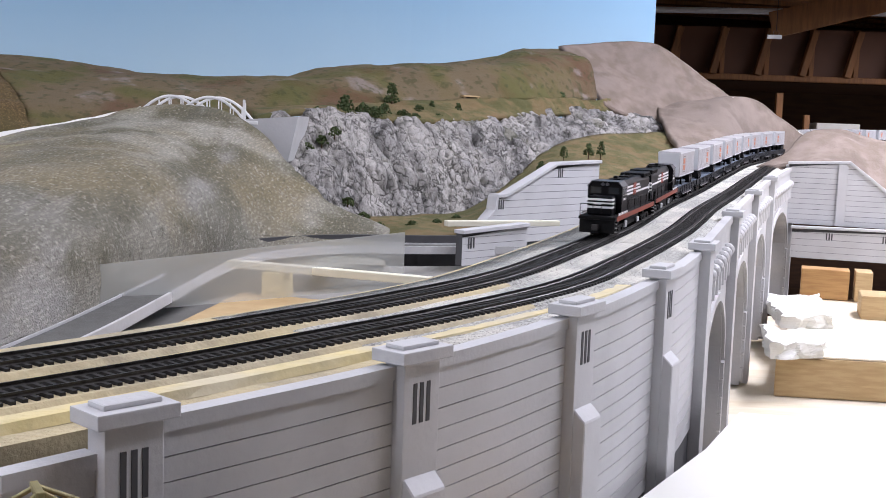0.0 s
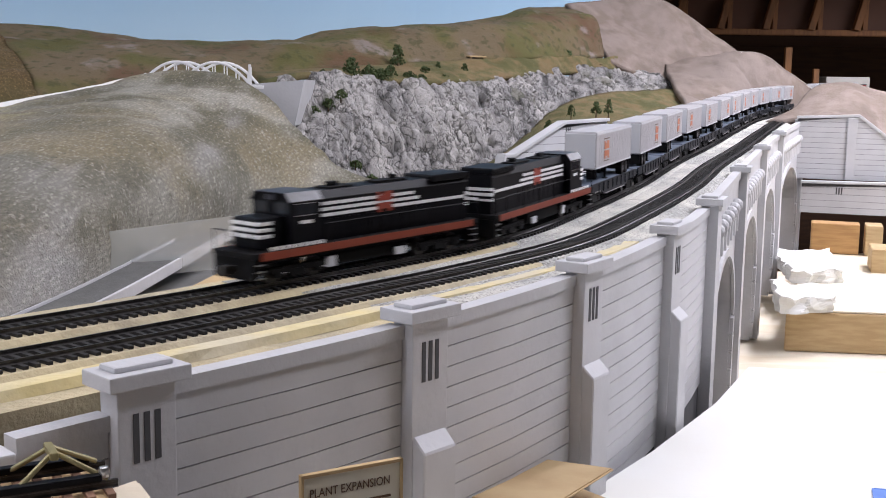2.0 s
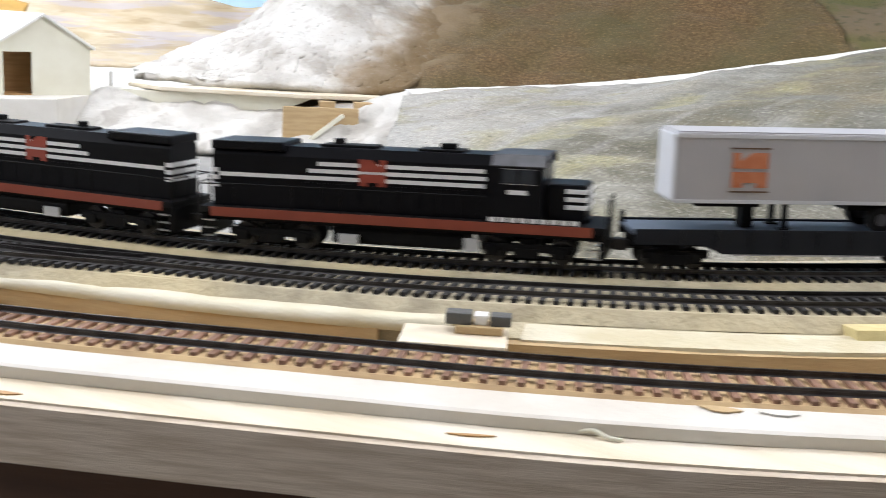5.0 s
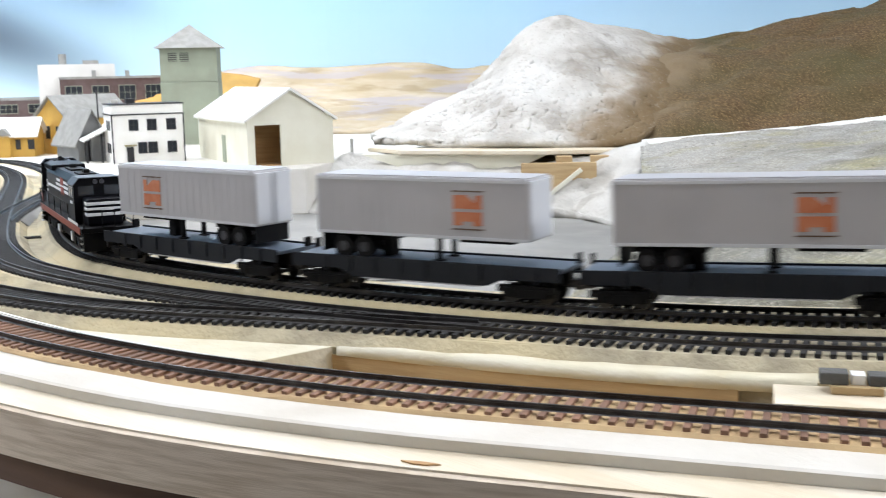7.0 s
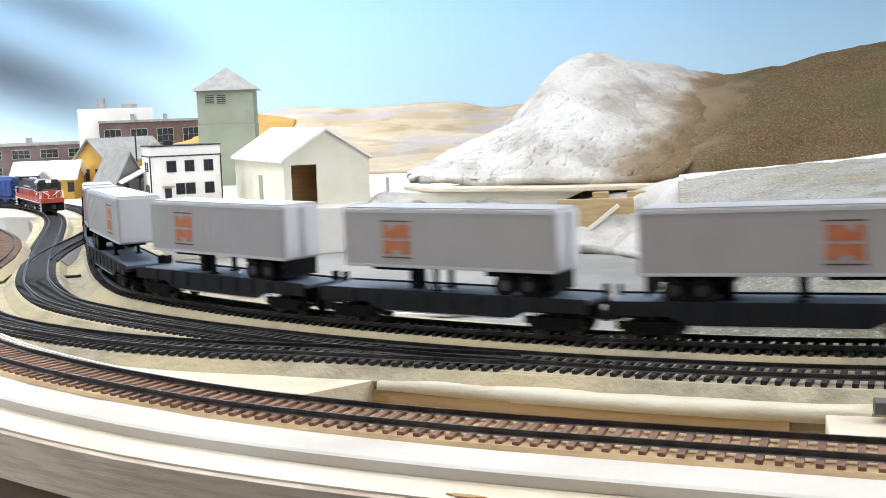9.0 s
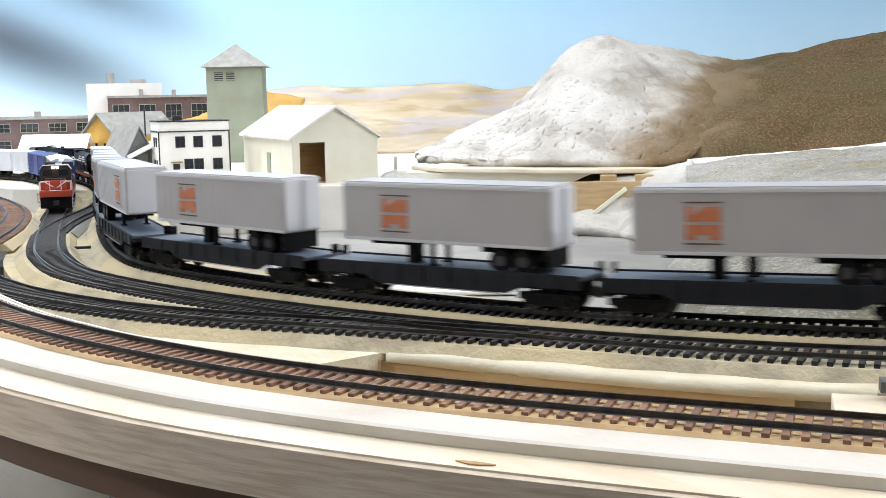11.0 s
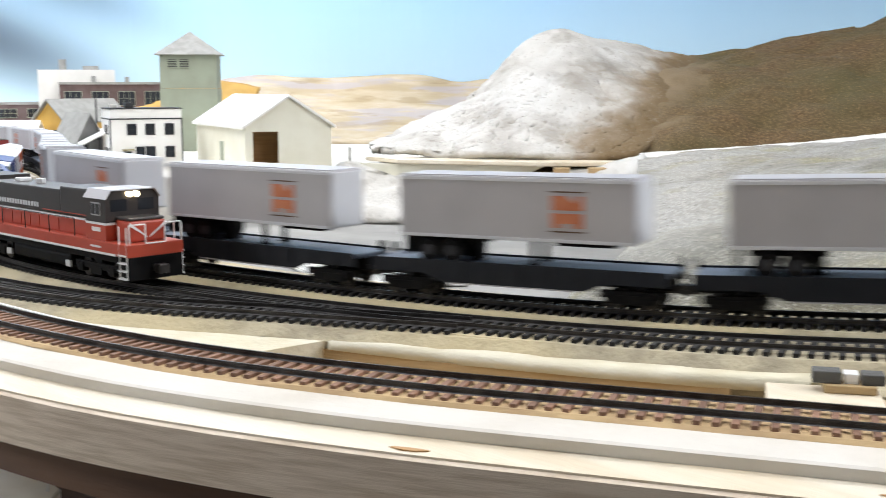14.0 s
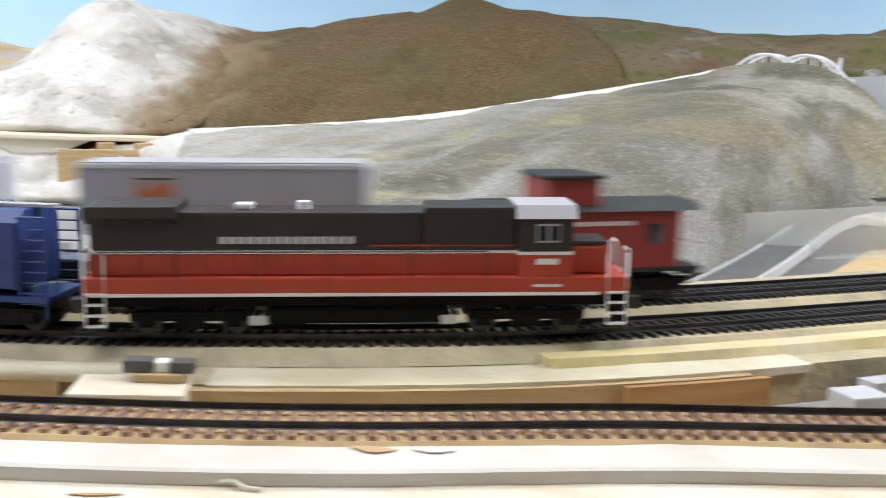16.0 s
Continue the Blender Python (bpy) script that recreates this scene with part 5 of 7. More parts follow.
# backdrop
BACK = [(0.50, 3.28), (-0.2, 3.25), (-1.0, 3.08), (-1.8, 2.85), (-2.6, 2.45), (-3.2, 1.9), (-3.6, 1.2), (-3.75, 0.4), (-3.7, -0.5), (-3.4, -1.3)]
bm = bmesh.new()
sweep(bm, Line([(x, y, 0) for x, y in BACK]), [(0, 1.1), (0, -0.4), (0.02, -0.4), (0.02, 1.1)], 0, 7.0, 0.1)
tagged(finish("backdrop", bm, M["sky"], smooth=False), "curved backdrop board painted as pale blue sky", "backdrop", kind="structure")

# ---------------------------------------------------------------- ramp road and the clear strip
line_r = Line([(-0.315, 0.66, -0.062), (-0.30, 0.85, -0.06), (-0.295, 1.05, -0.058), (-0.29, 1.22, -0.056), (-0.26, 1.33, -0.052), (-0.17, 1.42, -0.05), (-0.04, 1.46, -0.05), (0.06, 1.5, -0.05)])
along(line_r, 0, line_r.length, [(-0.018, 0), (0.02, 0), (0.02, -0.006), (-0.018, -0.006)], M["asphalt"], "ramp_road", None)
ramp = bpy.data.objects["ramp_road"]
tagged(ramp, "grey ramp road curving up behind the tracks", "road", kind="structure")
for w in (-0.0195, 0.0215):
    ob = along(line_r, 0, line_r.length, [(w - (0.0006 if w < 0 else 0.0015), 0.002), (w + (0.0006 if w < 0 else 0.0015), 0.002), (w + (0.0006 if w < 0 else 0.0015), -0.008), (w - (0.0006 if w < 0 else 0.0015), -0.008)], M["plaster"], "ramp_kerb", None)
    tagged(ob, "pale grey kerb of the ramp road", "kerb", kind="structure")
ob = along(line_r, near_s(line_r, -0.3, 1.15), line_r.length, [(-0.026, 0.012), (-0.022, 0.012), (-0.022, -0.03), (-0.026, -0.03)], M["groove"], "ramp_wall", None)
tagged(ob, "dark grey parapet behind the ramp road", "parapet", kind="structure")
slab("ramp_panel", [(-0.262, 0.72), (-0.225, 1.12), (-0.05, 1.06), (-0.11, 0.9)], -0.105, -0.068, M["board"], "tan plywood former beside the ramp", "panel")
for x0, y0, x1, y1 in ((-0.24, 1.125, -0.02, 1.05),):
    bm = boxes((0, math.hypot(x1 - x0, y1 - y0), -0.006, 0.006, -0.043, -0.035), m=pose(x0, y0, 0, 0, 0, math.degrees(math.atan2(y1 - y0, x1 - x0))), bevel=0.001)
    tagged(finish("pale_batten", bm, M["cream"]), "pale wooden batten over the plywood former", "batten")
bm = boxes((-0.012, 0.012, -0.012, 0.012, -0.068, -0.0435), m=pose(-0.185, 1.105, 0, 0, 0, -18), bevel=0.001)
tagged(finish("batten_block", bm, M["foam"]), "yellow block under the batten", "block")
clear = bmesh.new()
prism(clear, [(-0.33, -0.1), (0.46, -0.058), (0.46, 0.0), (-0.33, -0.072)], "y", -0.001, 0.001)
ob = tagged(finish("clear_strip", clear, M["clear"]), "clear plastic strip with a painted-in sheen standing beside the ramp", "plastic strip")
ob.matrix_basis = pose(-0.47, 0.93, 0, 0, 0, 26)
ob.visible_shadow = False


# ---------------------------------------------------------------- small retaining walls
def scribed_wall(name, outline, n, m, label, slots=()):
    """A flat wall of scribed courses with an outline of (x, z); local -y faces out."""
    top = thing(name, label, "wall", m, kind="structure")
    bm = bmesh.new()
    prism(bm, outline, "y", 0.001, 0.012)
    part("backing", bm, M["groove"], top)
    zs = [p[1] for p in outline]
    z0, z1 = min(zs), max(zs)
    h = (z1 - z0) / n
    for i in range(n):
        a, b = z0 + i * h, z0 + (i + 1) * h - 0.0006
        xs = []
        for z in (a, b):
            hits = []
            for (xa, za), (xb, zb) in zip(outline, outline[1:] + outline[:1]):
                if min(za, zb) <= z <= max(za, zb) and abs(za - zb) > 1e-9:
                    hits.append(xa + (xb - xa) * (z - za) / (zb - za))
            xs.append((min(hits), max(hits)) if hits else (0, 0))
        bm = bmesh.new()
        prism(bm, [(xs[0][0], a), (xs[0][1], a), (xs[1][1], b), (xs[1][0], b)], "y", 0, 0.001)
        part("course", bm, M["plaster"], top)
    for (xa, za), (xb, zb) in zip(outline, outline[1:]):
        if za > z0 + 1e-6 and zb > z0 + 1e-6:
            ln, an = math.hypot(xb - xa, zb - za), math.degrees(math.atan2(zb - za, xb - xa))
            bm = boxes((-0.002, ln + 0.002, -0.004, 0.014, 0, 0.005), m=pose(xa, 0, za, 0, -an, 0), bevel=0.0006)
            part("coping", bm, M["plaster"], top)
    # thin dark strips on the wall stand in for shaded slots
    for x, z in slots:
        for k in range(3):
            part("slot", boxes((x + k * 0.005, x + k * 0.005 + 0.0025, -0.0006, 0.0006, z - 0.014, z)), M["groove"], top)
    return top


scribed_wall("wing_wall", [(0, -0.065), (0, -0.03), (0.02, -0.015), (0.024, 0.006), (0.045, 0.006), (0.17, 0.053), (0.29, 0.056), (0.29, -0.065)], 11, pose(0.03, 1.63, 0, 0, 0, 50),
             "pale plaster wing wall climbing beside the inner track", ((0.028, 0.002), (0.175, 0.048)))
scribed_wall("low_wall", [(0, -0.07), (0, -0.028), (0.13, -0.024), (0.13, -0.07)], 5, pose(0.0, 1.42, 0, 0, 0, 48), "low pale plaster wall with a slotted pier", ((0.01, -0.034),))
rw = scribed_wall("retaining_wall", [(0, -0.065), (0, 0.055), (0.115, 0.06), (0.19, 0.003), (0.4, -0.04), (0.4, -0.065)], 12, pose(0.64, 2.27, 0, 0, 0, -17), "pale lilac-grey retaining wall beyond the viaduct")
part("pilaster", boxes((0.095, 0.113, -0.006, 0.002, -0.065, 0.058), bevel=0.001), M["plaster"], rw)
scribed_wall("parapet_wall", [(0, -0.13), (0, -0.072), (0.42, -0.066), (0.42, -0.13)], 5, pose(0.645, 2.235, 0, 0, 0, -17), "pale lilac-grey parapet below the retaining wall", ((0.065, -0.078), (0.17, -0.078)))
bm = boxes((0, 0.085, 0, 0.05, -0.186, -0.131), m=pose(0.62, 2.06, 0, 0, 0, -15), bevel=0.002)
tagged(finish("support_box", bm, M["pine"]), "rough pine support box under the parapet", "box")
bm = boxes((0, 0.03, 0, 0.06, -0.186, -0.131), m=pose(0.71, 2.03, 0, 0, 0, -15), bevel=0.002)
tagged(finish("support_post", bm, M["board"]), "tan plywood upright beside the support box", "post")

# ---------------------------------------------------------------- arch bridge
bridge = thing("arch_bridge", "white tied-arch model bridge on the mound", "bridge", pose(-0.523, 1.715, 0.105, 0, 0, 10))


def rib(y, x0):
    bm = bmesh.new()
    n = 18
    for i in range(n):
        u0, u1 = i / n, (i + 1) / n
        p0, p1 = (x0 + u0 * 0.11, y, 0.036 * (1 - (2 * u0 - 1) ** 2)), (x0 + u1 * 0.11, y, 0.036 * (1 - (2 * u1 - 1) ** 2))
        cyl(bm, p0, p1, 0.0022, 6)
    part("arch_rib", bm, M["white"], bridge)
    for i in range(1, 6):
        u = i / 6
        bm = bmesh.new()
        cyl(bm, (x0 + u * 0.11, y, 0), (x0 + u * 0.11, y, 0.036 * (1 - (2 * u - 1) ** 2)), 0.0011, 6)
        part("hanger", bm, M["white"], bridge)


for y, x0 in ((0.0, 0.0), (0.035, 0.012), (-0.012, 0.06), (0.023, 0.072)):
    rib(y, x0)
part("deck", boxes((-0.02, 0.19, -0.014, 0.04, -0.004, 0.0015), bevel=0.0008), M["white"], bridge)
part("end_post", boxes((0.166, 0.170, -0.014, -0.010, -0.03, 0.034), (0.166, 0.170, 0.022, 0.026, -0.03, 0.03)), M["white"], bridge)


# ---------------------------------------------------------------- bushes and small trees
def bush(x, y, z, r, tall=1.0):
    top = thing("bush" if tall < 1.6 else "small_tree", "small dark green model bush" if tall < 1.6 else "small dark green model tree", "bush" if tall < 1.6 else "tree", pose(x, y, z), "cliff planting")
    bm = bmesh.new()
    cyl(bm, (0, 0, -0.006), (0, 0, r * tall), r * 0.12, 6, r * 0.05)
    part("trunk", bm, M["bark"], top)
    bm = bmesh.new()
    for k in range(int(70 + 30 * tall)):
        a, h = random.uniform(0, math.tau), random.random()
        w = r * (1 - 0.75 * h if tall > 1.3 else math.sqrt(max(0.05, 1 - h * h))) * math.sqrt(random.random())
        p = Vector((math.cos(a) * w, math.sin(a) * w, r * tall * (0.15 + 1.1 * h)))
        q = r * random.uniform(0.1, 0.24)
        m = Matrix.Translation(p) @ Euler([random.uniform(0, 6) for _ in range(3)]).to_matrix().to_4x4()
        bmesh.ops.create_cone(bm, cap_ends=True, segments=4, radius1=q, radius2=q * 0.3, depth=q * 0.8, matrix=m)
    part("crown", bm, M["foliage"], top)


ledge = Line([(-0.27, 1.93, 0.117), (-0.2, 2.02, 0.118), (-0.145, 2.085, 0.112), (-0.06, 2.18, 0.11), (0.02, 2.27, 0.117), (0.2, 2.53, 0.137), (0.4, 2.76, 0.147)])
for s, off, r, tl in ((0.0, 0.0, 0.008, 1), (0.03, 0.01, 0.01, 0.8), (0.07, 0.0, 0.012, 1), (0.09, -0.02, 0.013, 1.2), (0.115, 0.0, 0.013, 1), (0.135, 0.01, 0.014, 0.9), (0.16, 0.0, 0.011, 1),
                      (0.19, -0.02, 0.011, 1.1), (0.22, 0.0, 0.012, 1), (0.25, 0.0, 0.01, 0.9), (0.255, -0.07, 0.013, 2.0), (0.29, -0.03, 0.01, 1.2), (0.315, 0.0, 0.01, 1), (0.335, -0.04, 0.009, 1.6),
                      (0.40, -0.03, 0.009, 1.5), (0.62, -0.05, 0.012, 1.9), (0.72, -0.03, 0.012, 1.8), (0.75, -0.04, 0.014, 1.9), (0.78, -0.02, 0.014, 1.7), (0.80, -0.05, 0.012, 2.0), (0.45, -0.05, 0.006, 1.2)):
    p, sd = ledge.at(min(s, ledge.length)), ledge.side(min(s, ledge.length))
    bush(p.x + sd.x * off, p.y + sd.y * off, p.z + 0.004 - 0.42 * off, r * 1.3, tl)
for x, y, z, r, tl in ((0.125, 1.95, 0.03, 0.012, 1.5), (0.17, 2.05, 0.055, 0.010, 1.9), (0.22, 2.10, 0.06, 0.012, 1.6), (0.245, 2.12, 0.06, 0.011, 2.0), (0.09, 1.88, 0.0, 0.012, 1.3),
                       (0.06, 1.83, -0.045, 0.013, 1.2), (-0.02, 1.87, -0.055, 0.011, 1.0), (-0.09, 1.80, -0.06, 0.012, 0.8), (-0.14, 1.76, -0.06, 0.011, 0.8), (-0.05, 1.83, -0.058, 0.012, 0.8),
                       (-0.17, 1.80, -0.05, 0.012, 0.9), (-0.2, 1.83, -0.03, 0.013, 0.9), (-0.25, 1.86, 0.07, 0.012, 1.0), (-0.23, 1.87, 0.085, 0.012, 1.0), (-0.27, 1.83, 0.06, 0.012, 0.9)):
    bush(x, y, z, r, tl)
bm = boxes((-0.02, 0.02, -0.008, 0.008, 0, 0.003), (-0.018, -0.015, -0.006, -0.003, -0.012, 0), (0.015, 0.018, -0.006, -0.003, -0.012, 0), m=pose(-0.01, 2.33, 0.168, 0, 0, 35))
tagged(finish("plank_table", bm, M["board"]), "tiny tan plank platform on the ledge", "platform")


# ---------------------------------------------------------------- buildings
def window(parent, x, z, w, h, y, mat_frame, panes=2):
    fr = part("window", boxes((x - w / 2 - 0.001, x + w / 2 + 0.001, y - 0.001, y, z - 0.001, z + h + 0.001)), mat_frame, parent)
    step = w / panes
    for k in range(panes):
        part("pane", boxes((x - w / 2 + k * step + 0.0004, x - w / 2 + (k + 1) * step - 0.0004, y - 0.0013, y - 0.0009, z + 0.0004, z + h / 2 - 0.0003),
                           (x - w / 2 + k * step + 0.0004, x - w / 2 + (k + 1) * step - 0.0004, y - 0.0013, y - 0.0009, z + h / 2 + 0.0003, z + h - 0.0004)), M["glass"], fr)


GROUND = -0.036
town = slab("town_ground", [(-1.56, 0.86), (-1.75, 0.60), (-1.95, 0.50), (-2.3, 0.47), (-3.6, 0.4), (-3.6, 1.7), (-2.0, 1.9), (-1.66, 1.05)], -0.105, GROUND, M["homasote"], "pale grey plywood ground of the town", "ground", "structure")

# cream shed: local x along the gable front
shed = thing("cream_shed", "cream gabled shed with an open brown doorway", "shed", pose(-1.655, 0.823, GROUND, 0, 0, 72))
W, D, H, G = 0.142, 0.29, 0.072, 0.117
bm = bmesh.new()
prism(bm, [(0, 0), (0.012, 0), (0.012, 0.064), (0.054, 0.064), (0.054, 0), (W, 0), (W, H), (W / 2, G), (0, H)], "y", 0, 0.004)
part("front_wall", bm, M["cream"], shed)
part("side_wall", boxes((0, 0.004, 0.0042, D - 0.0042, 0, H)), M["cream"], shed)
part("side_wall", boxes((W - 0.004, W, 0.0042, D - 0.0042, 0, H)), M["cream"], shed)
bm = bmesh.new()
prism(bm, [(0, 0), (W, 0), (W, H), (W / 2, G), (0, H)], "y", D - 0.004, D)
part("back_wall", bm, M["cream"], shed)
part("floor", boxes((0.004, W - 0.004, 0.004, D - 0.004, 0, 0.002)), M["pine"], shed)
part("inner_wall", boxes((0.005, 0.07, 0.05, 0.052, 0, 0.07)), M["pine"], shed, "brown card inside the doorway")
for sgn in (-1, 1):
    bm = bmesh.new()
    x0 = W / 2
    prism(bm, [(x0, G + 0.0005), (x0 + sgn * (W / 2 + 0.006), H - 0.0035), (x0 + sgn * (W / 2 + 0.006), H + 0.0005), (x0, G + 0.0045)], "y", -0.006, D + 0.006)
    part("roof_slope", bm, M["cream_roof"], shed)
part("side_door", boxes((-0.001, 0, 0.12, 0.14, 0, 0.045)), M["green_grey"], shed)

# white two-storey office
off = thing("white_office", "white flat-roofed two-storey office with black trim", "building", pose(-1.912, 0.735, GROUND, 0, 0, 70))
W, D, H = 0.118, 0.085, 0.098
part("body", boxes((0, W, 0, D, 0, H)), M["cream_roof"], off)
part("cornice", boxes((-0.0015, W + 0.0015, -0.0015, D + 0.0015, H - 0.018, H - 0.016), (-0.0015, W + 0.0015, -0.0015, D + 0.0015, H - 0.001, H + 0.001)), M["trim_black"], off)
for x in (-0.001, W - 0.001):
    part("corner_trim", boxes((x, x + 0.002, -0.0012, 0.001, 0, H - 0.0185)), M["trim_black"], off)
for z in (0.017, 0.055):
    for k, x in enumerate((0.035, 0.065, 0.097)):
        if k == 0 and z < 0.03:
            continue
        window(off, x, z, 0.014, 0.017, -0.0005, M["trim_black"])
window(off, 0.048, 0.017, 0.013, 0.017, -0.0005, M["trim_black"])
part("door", boxes((0.022, 0.033, -0.0014, 0, 0, 0.027)), M["trim_black"], off, "dark entrance door")
part("door_lamp", boxes((0.018, 0.037, -0.008, 0, 0.029, 0.031)), M["straw"], off, "small brass canopy")
for y in (0.02, 0.042):
    for z in (0.017, 0.055):
        part("side_window", boxes((-0.0014, 0, y, y + 0.009, z, z + 0.016)), M["trim_black"], off)
part("roof_hatch", boxes((0.03, 0.045, 0.03, 0.045, H + 0.001, H + 0.009), bevel=0.001), M["trim_black"], off)
part("roof_vent", boxes((0.01, 0.02, 0.05, 0.06, H + 0.001, H + 0.007), bevel=0.001), M["pale_wall"], off)
# porch shed beside it
porch = thing("porch_shed", "small shed with a pale lean-to porch roof", "shed", pose(-1.99, 0.735, GROUND, 0, 0, 70))
part("wall", boxes((0.004, 0.048, 0.02, 0.07, 0, 0.042)), M["grey_wall"], porch)
bm = bmesh.new()
prism(bm, [(-0.014, 0.036), (0.05, 0.066), (0.05, 0.069), (-0.014, 0.039)], "y", -0.025, 0.075)
part("roof", bm, M["cream_roof"], porch)
for x in (-0.01, 0.015, 0.04):
    part("post", boxes((x, x + 0.003, -0.02, -0.017, 0, 0.036 + (x + 0.014) * 0.46)), M["trim_black"], porch)

# concrete tower
tower = thing("grain_tower", "green-grey concrete tower with a pyramid roof", "tower", pose(-2.295, 1.06, GROUND, 0, 0, 52))
part("shaft", boxes((0, 0.118, 0, 0.118, 0, 0.13)), M["green_grey"], tower)
part("upper_shaft", boxes((0.0008, 0.1172, 0.0008, 0.1172, 0.1305, 0.2)), M["green_grey"], tower)
bm = bmesh.new()
v = [bm.verts.new(p) for p in ((-0.01, -0.01, 0.2), (0.128, -0.01, 0.2), (0.128, 0.128, 0.2), (-0.01, 0.128, 0.2), (0.059, 0.059, 0.25))]
for f in ((0, 1, 4), (1, 2, 4), (2, 3, 4), (3, 0, 4), (3, 2, 1, 0)):
    bm.faces.new([v[i] for i in f])
part("roof", bm, M["grey_roof"], tower)
for x in (0.018, 0.042):
    lv = part("louvre", boxes((x, x + 0.018, -0.001, 0.0, 0.172, 0.19)), M["trim_black"], tower)
    for k in range(4):
        part("blade", boxes((x, x + 0.018, -0.002, -0.001, 0.173 + k * 0.0045, 0.175 + k * 0.0045)), M["green_grey"], lv)


def gable_house(name, label, m, w, d, h, g, wall, roof, windows=(), door=None):
    top = thing(name, label, "house", m)
    bm = bmesh.new()
    prism(bm, [(0, 0), (w, 0), (w, h), (w / 2, g), (0, h)], "y", 0, d)
    part("house_body", bm, wall, top)
    for sgn in (-1, 1):
        bm = bmesh.new()
        ov = 0.008
        drop = (g - h) / (w / 2) * ov
        prism(bm, [(w / 2, g + 0.0005), (w / 2 + sgn * (w / 2 + ov), h - drop + 0.0005), (w / 2 + sgn * (w / 2 + ov), h - drop + 0.0035), (w / 2, g + 0.0035)], "y", -0.008, d + 0.008)
        part("roof_slope", bm, roof, top)
    for x, z, ww, hh in windows:
        window(top, x, z, ww, hh, -0.0005, M["trim_black"], 1)
    if door:
        part("door", boxes((door[0], door[1], -0.0015, 0, 0, door[2])), M["trim_black"], top)
    return top


h1 = gable_house("yellow_house", "tall mustard-yellow gabled house with a grey roof", pose(-2.30, 0.79, GROUND, 0, 0, 13), 0.084, 0.15, 0.072, 0.108, M["yellow"], M["grey_roof"], ((0.03, 0.03, 0.01, 0.022), (0.06, 0.03, 0.01, 0.022)))
gable_house("grey_house", "grey gabled house with a pale roof", pose(-2.023, 0.729, GROUND, 0, 0, 84), 0.052, 0.10, 0.038, 0.086, M["grey_wall"], M["grey_roof"], (), (0.012, 0.024, 0.035))
depot = gable_house("yellow_depot", "long yellow depot with a pale overhanging roof", pose(-2.352, 0.706, GROUND, 0, 0, -40), 0.07, 0.112, 0.042, 0.069, M["yellow"], M["cream_roof"])
for y, w in ((0.012, 0.009), (0.03, 0.009), (0.078, 0.009), (0.1, 0.012)):
    part("window", boxes((0.07, 0.0712, y, y + w, 0.014, 0.032)), M["trim_black"], depot)
part("bay", boxes((0.07, 0.078, 0.045, 0.07, 0, 0.04), bevel=0.001), M["yellow"], depot, "projecting ticket bay")
bm = bmesh.new()
prism(bm, [(0.042, 0.04), (0.074, 0.04), (0.058, 0.054)], "x", 0.05, 0.082)
dormer = part("dormer", bm, M["grey_roof"], depot)
wire("utility_pole", [(-2.06, 0.79, GROUND), (-2.06, 0.79, 0.03), (-2.06, 0.79, 0.085)], 0.0015, M["trim_black"], "thin dark utility pole among the houses", "pole")


def factory(m, w, d, h, mat, label, rows, cols, monitor=False):
    top = thing("brick_factory", label, "factory", m)
    part("body", boxes((0, w, 0, d, 0, h)), mat, top)
    part("parapet", boxes((-0.002, w + 0.002, -0.002, d + 0.002, h, h + 0.006)), M["grey_roof"], top)
    for r in range(rows):
        for c in range(cols):
            x = w * (c + 0.5) / cols
            window(top, x, h * (r + 0.25) / rows, w / cols * 0.62, h / rows * 0.5, -0.0005, M["green_grey"], 3)
    if monitor:
        part("roof_vent", boxes((w * 0.3, w * 0.34, d * 0.4, d * 0.5, h + 0.006, h + 0.022)), M["grey_roof"], top)
        part("roof_vent", boxes((w * 0.62, w * 0.66, d * 0.4, d * 0.5, h + 0.006, h + 0.02)), M["grey_roof"], top)
    return top


factory(pose(-3.22, 0.80, GROUND, 0, 0, 68), 0.42, 0.18, 0.088, M["brick"], "long dark brick factory with green-framed windows", 2, 6, True)
factory(pose(-2.905, 1.14, GROUND, 0, 0, 62), 0.26, 0.16, 0.14, M["brick"], "tall dark brick mill behind the houses", 2, 4, True)
pw = thing("pale_mill", "pale concrete mill block with a rooftop stack", "mill", pose(-3.0, 1.13, GROUND, 0, 0, 62))
part("body", boxes((0, 0.19, 0, 0.1, 0, 0.178)), M["pale_wall"], pw)
bm = bmesh.new()
cyl(bm, (0.06, 0.05, 0.178), (0.06, 0.05, 0.205), 0.01, 12)
part("stack", bm, M["grey_roof"], pw)
part("roof_box", boxes((0.11, 0.15, 0.03, 0.07, 0.178, 0.188)), M["grey_roof"], pw)
for k in range(5):
    bm = boxes((0, 0.004, 0, 0.004, -0.036, 0.0), m=pose(-1.62 - 0.05 * k, 1.0 - 0.02 * k, 0), bevel=0.0005)
    tagged(finish("fence_post", bm, M["pale_wall"]), "tiny pale post behind the tracks", "post", "posts by the shed")

# ---------------------------------------------------------------- workshop beyond the backdrop
room = thing("workshop_loft", "brown timber storage loft with diagonal braces", "loft", kind="structure")
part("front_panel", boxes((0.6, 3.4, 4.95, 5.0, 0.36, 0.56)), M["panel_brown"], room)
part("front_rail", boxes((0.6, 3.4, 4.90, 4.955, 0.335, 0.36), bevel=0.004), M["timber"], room)
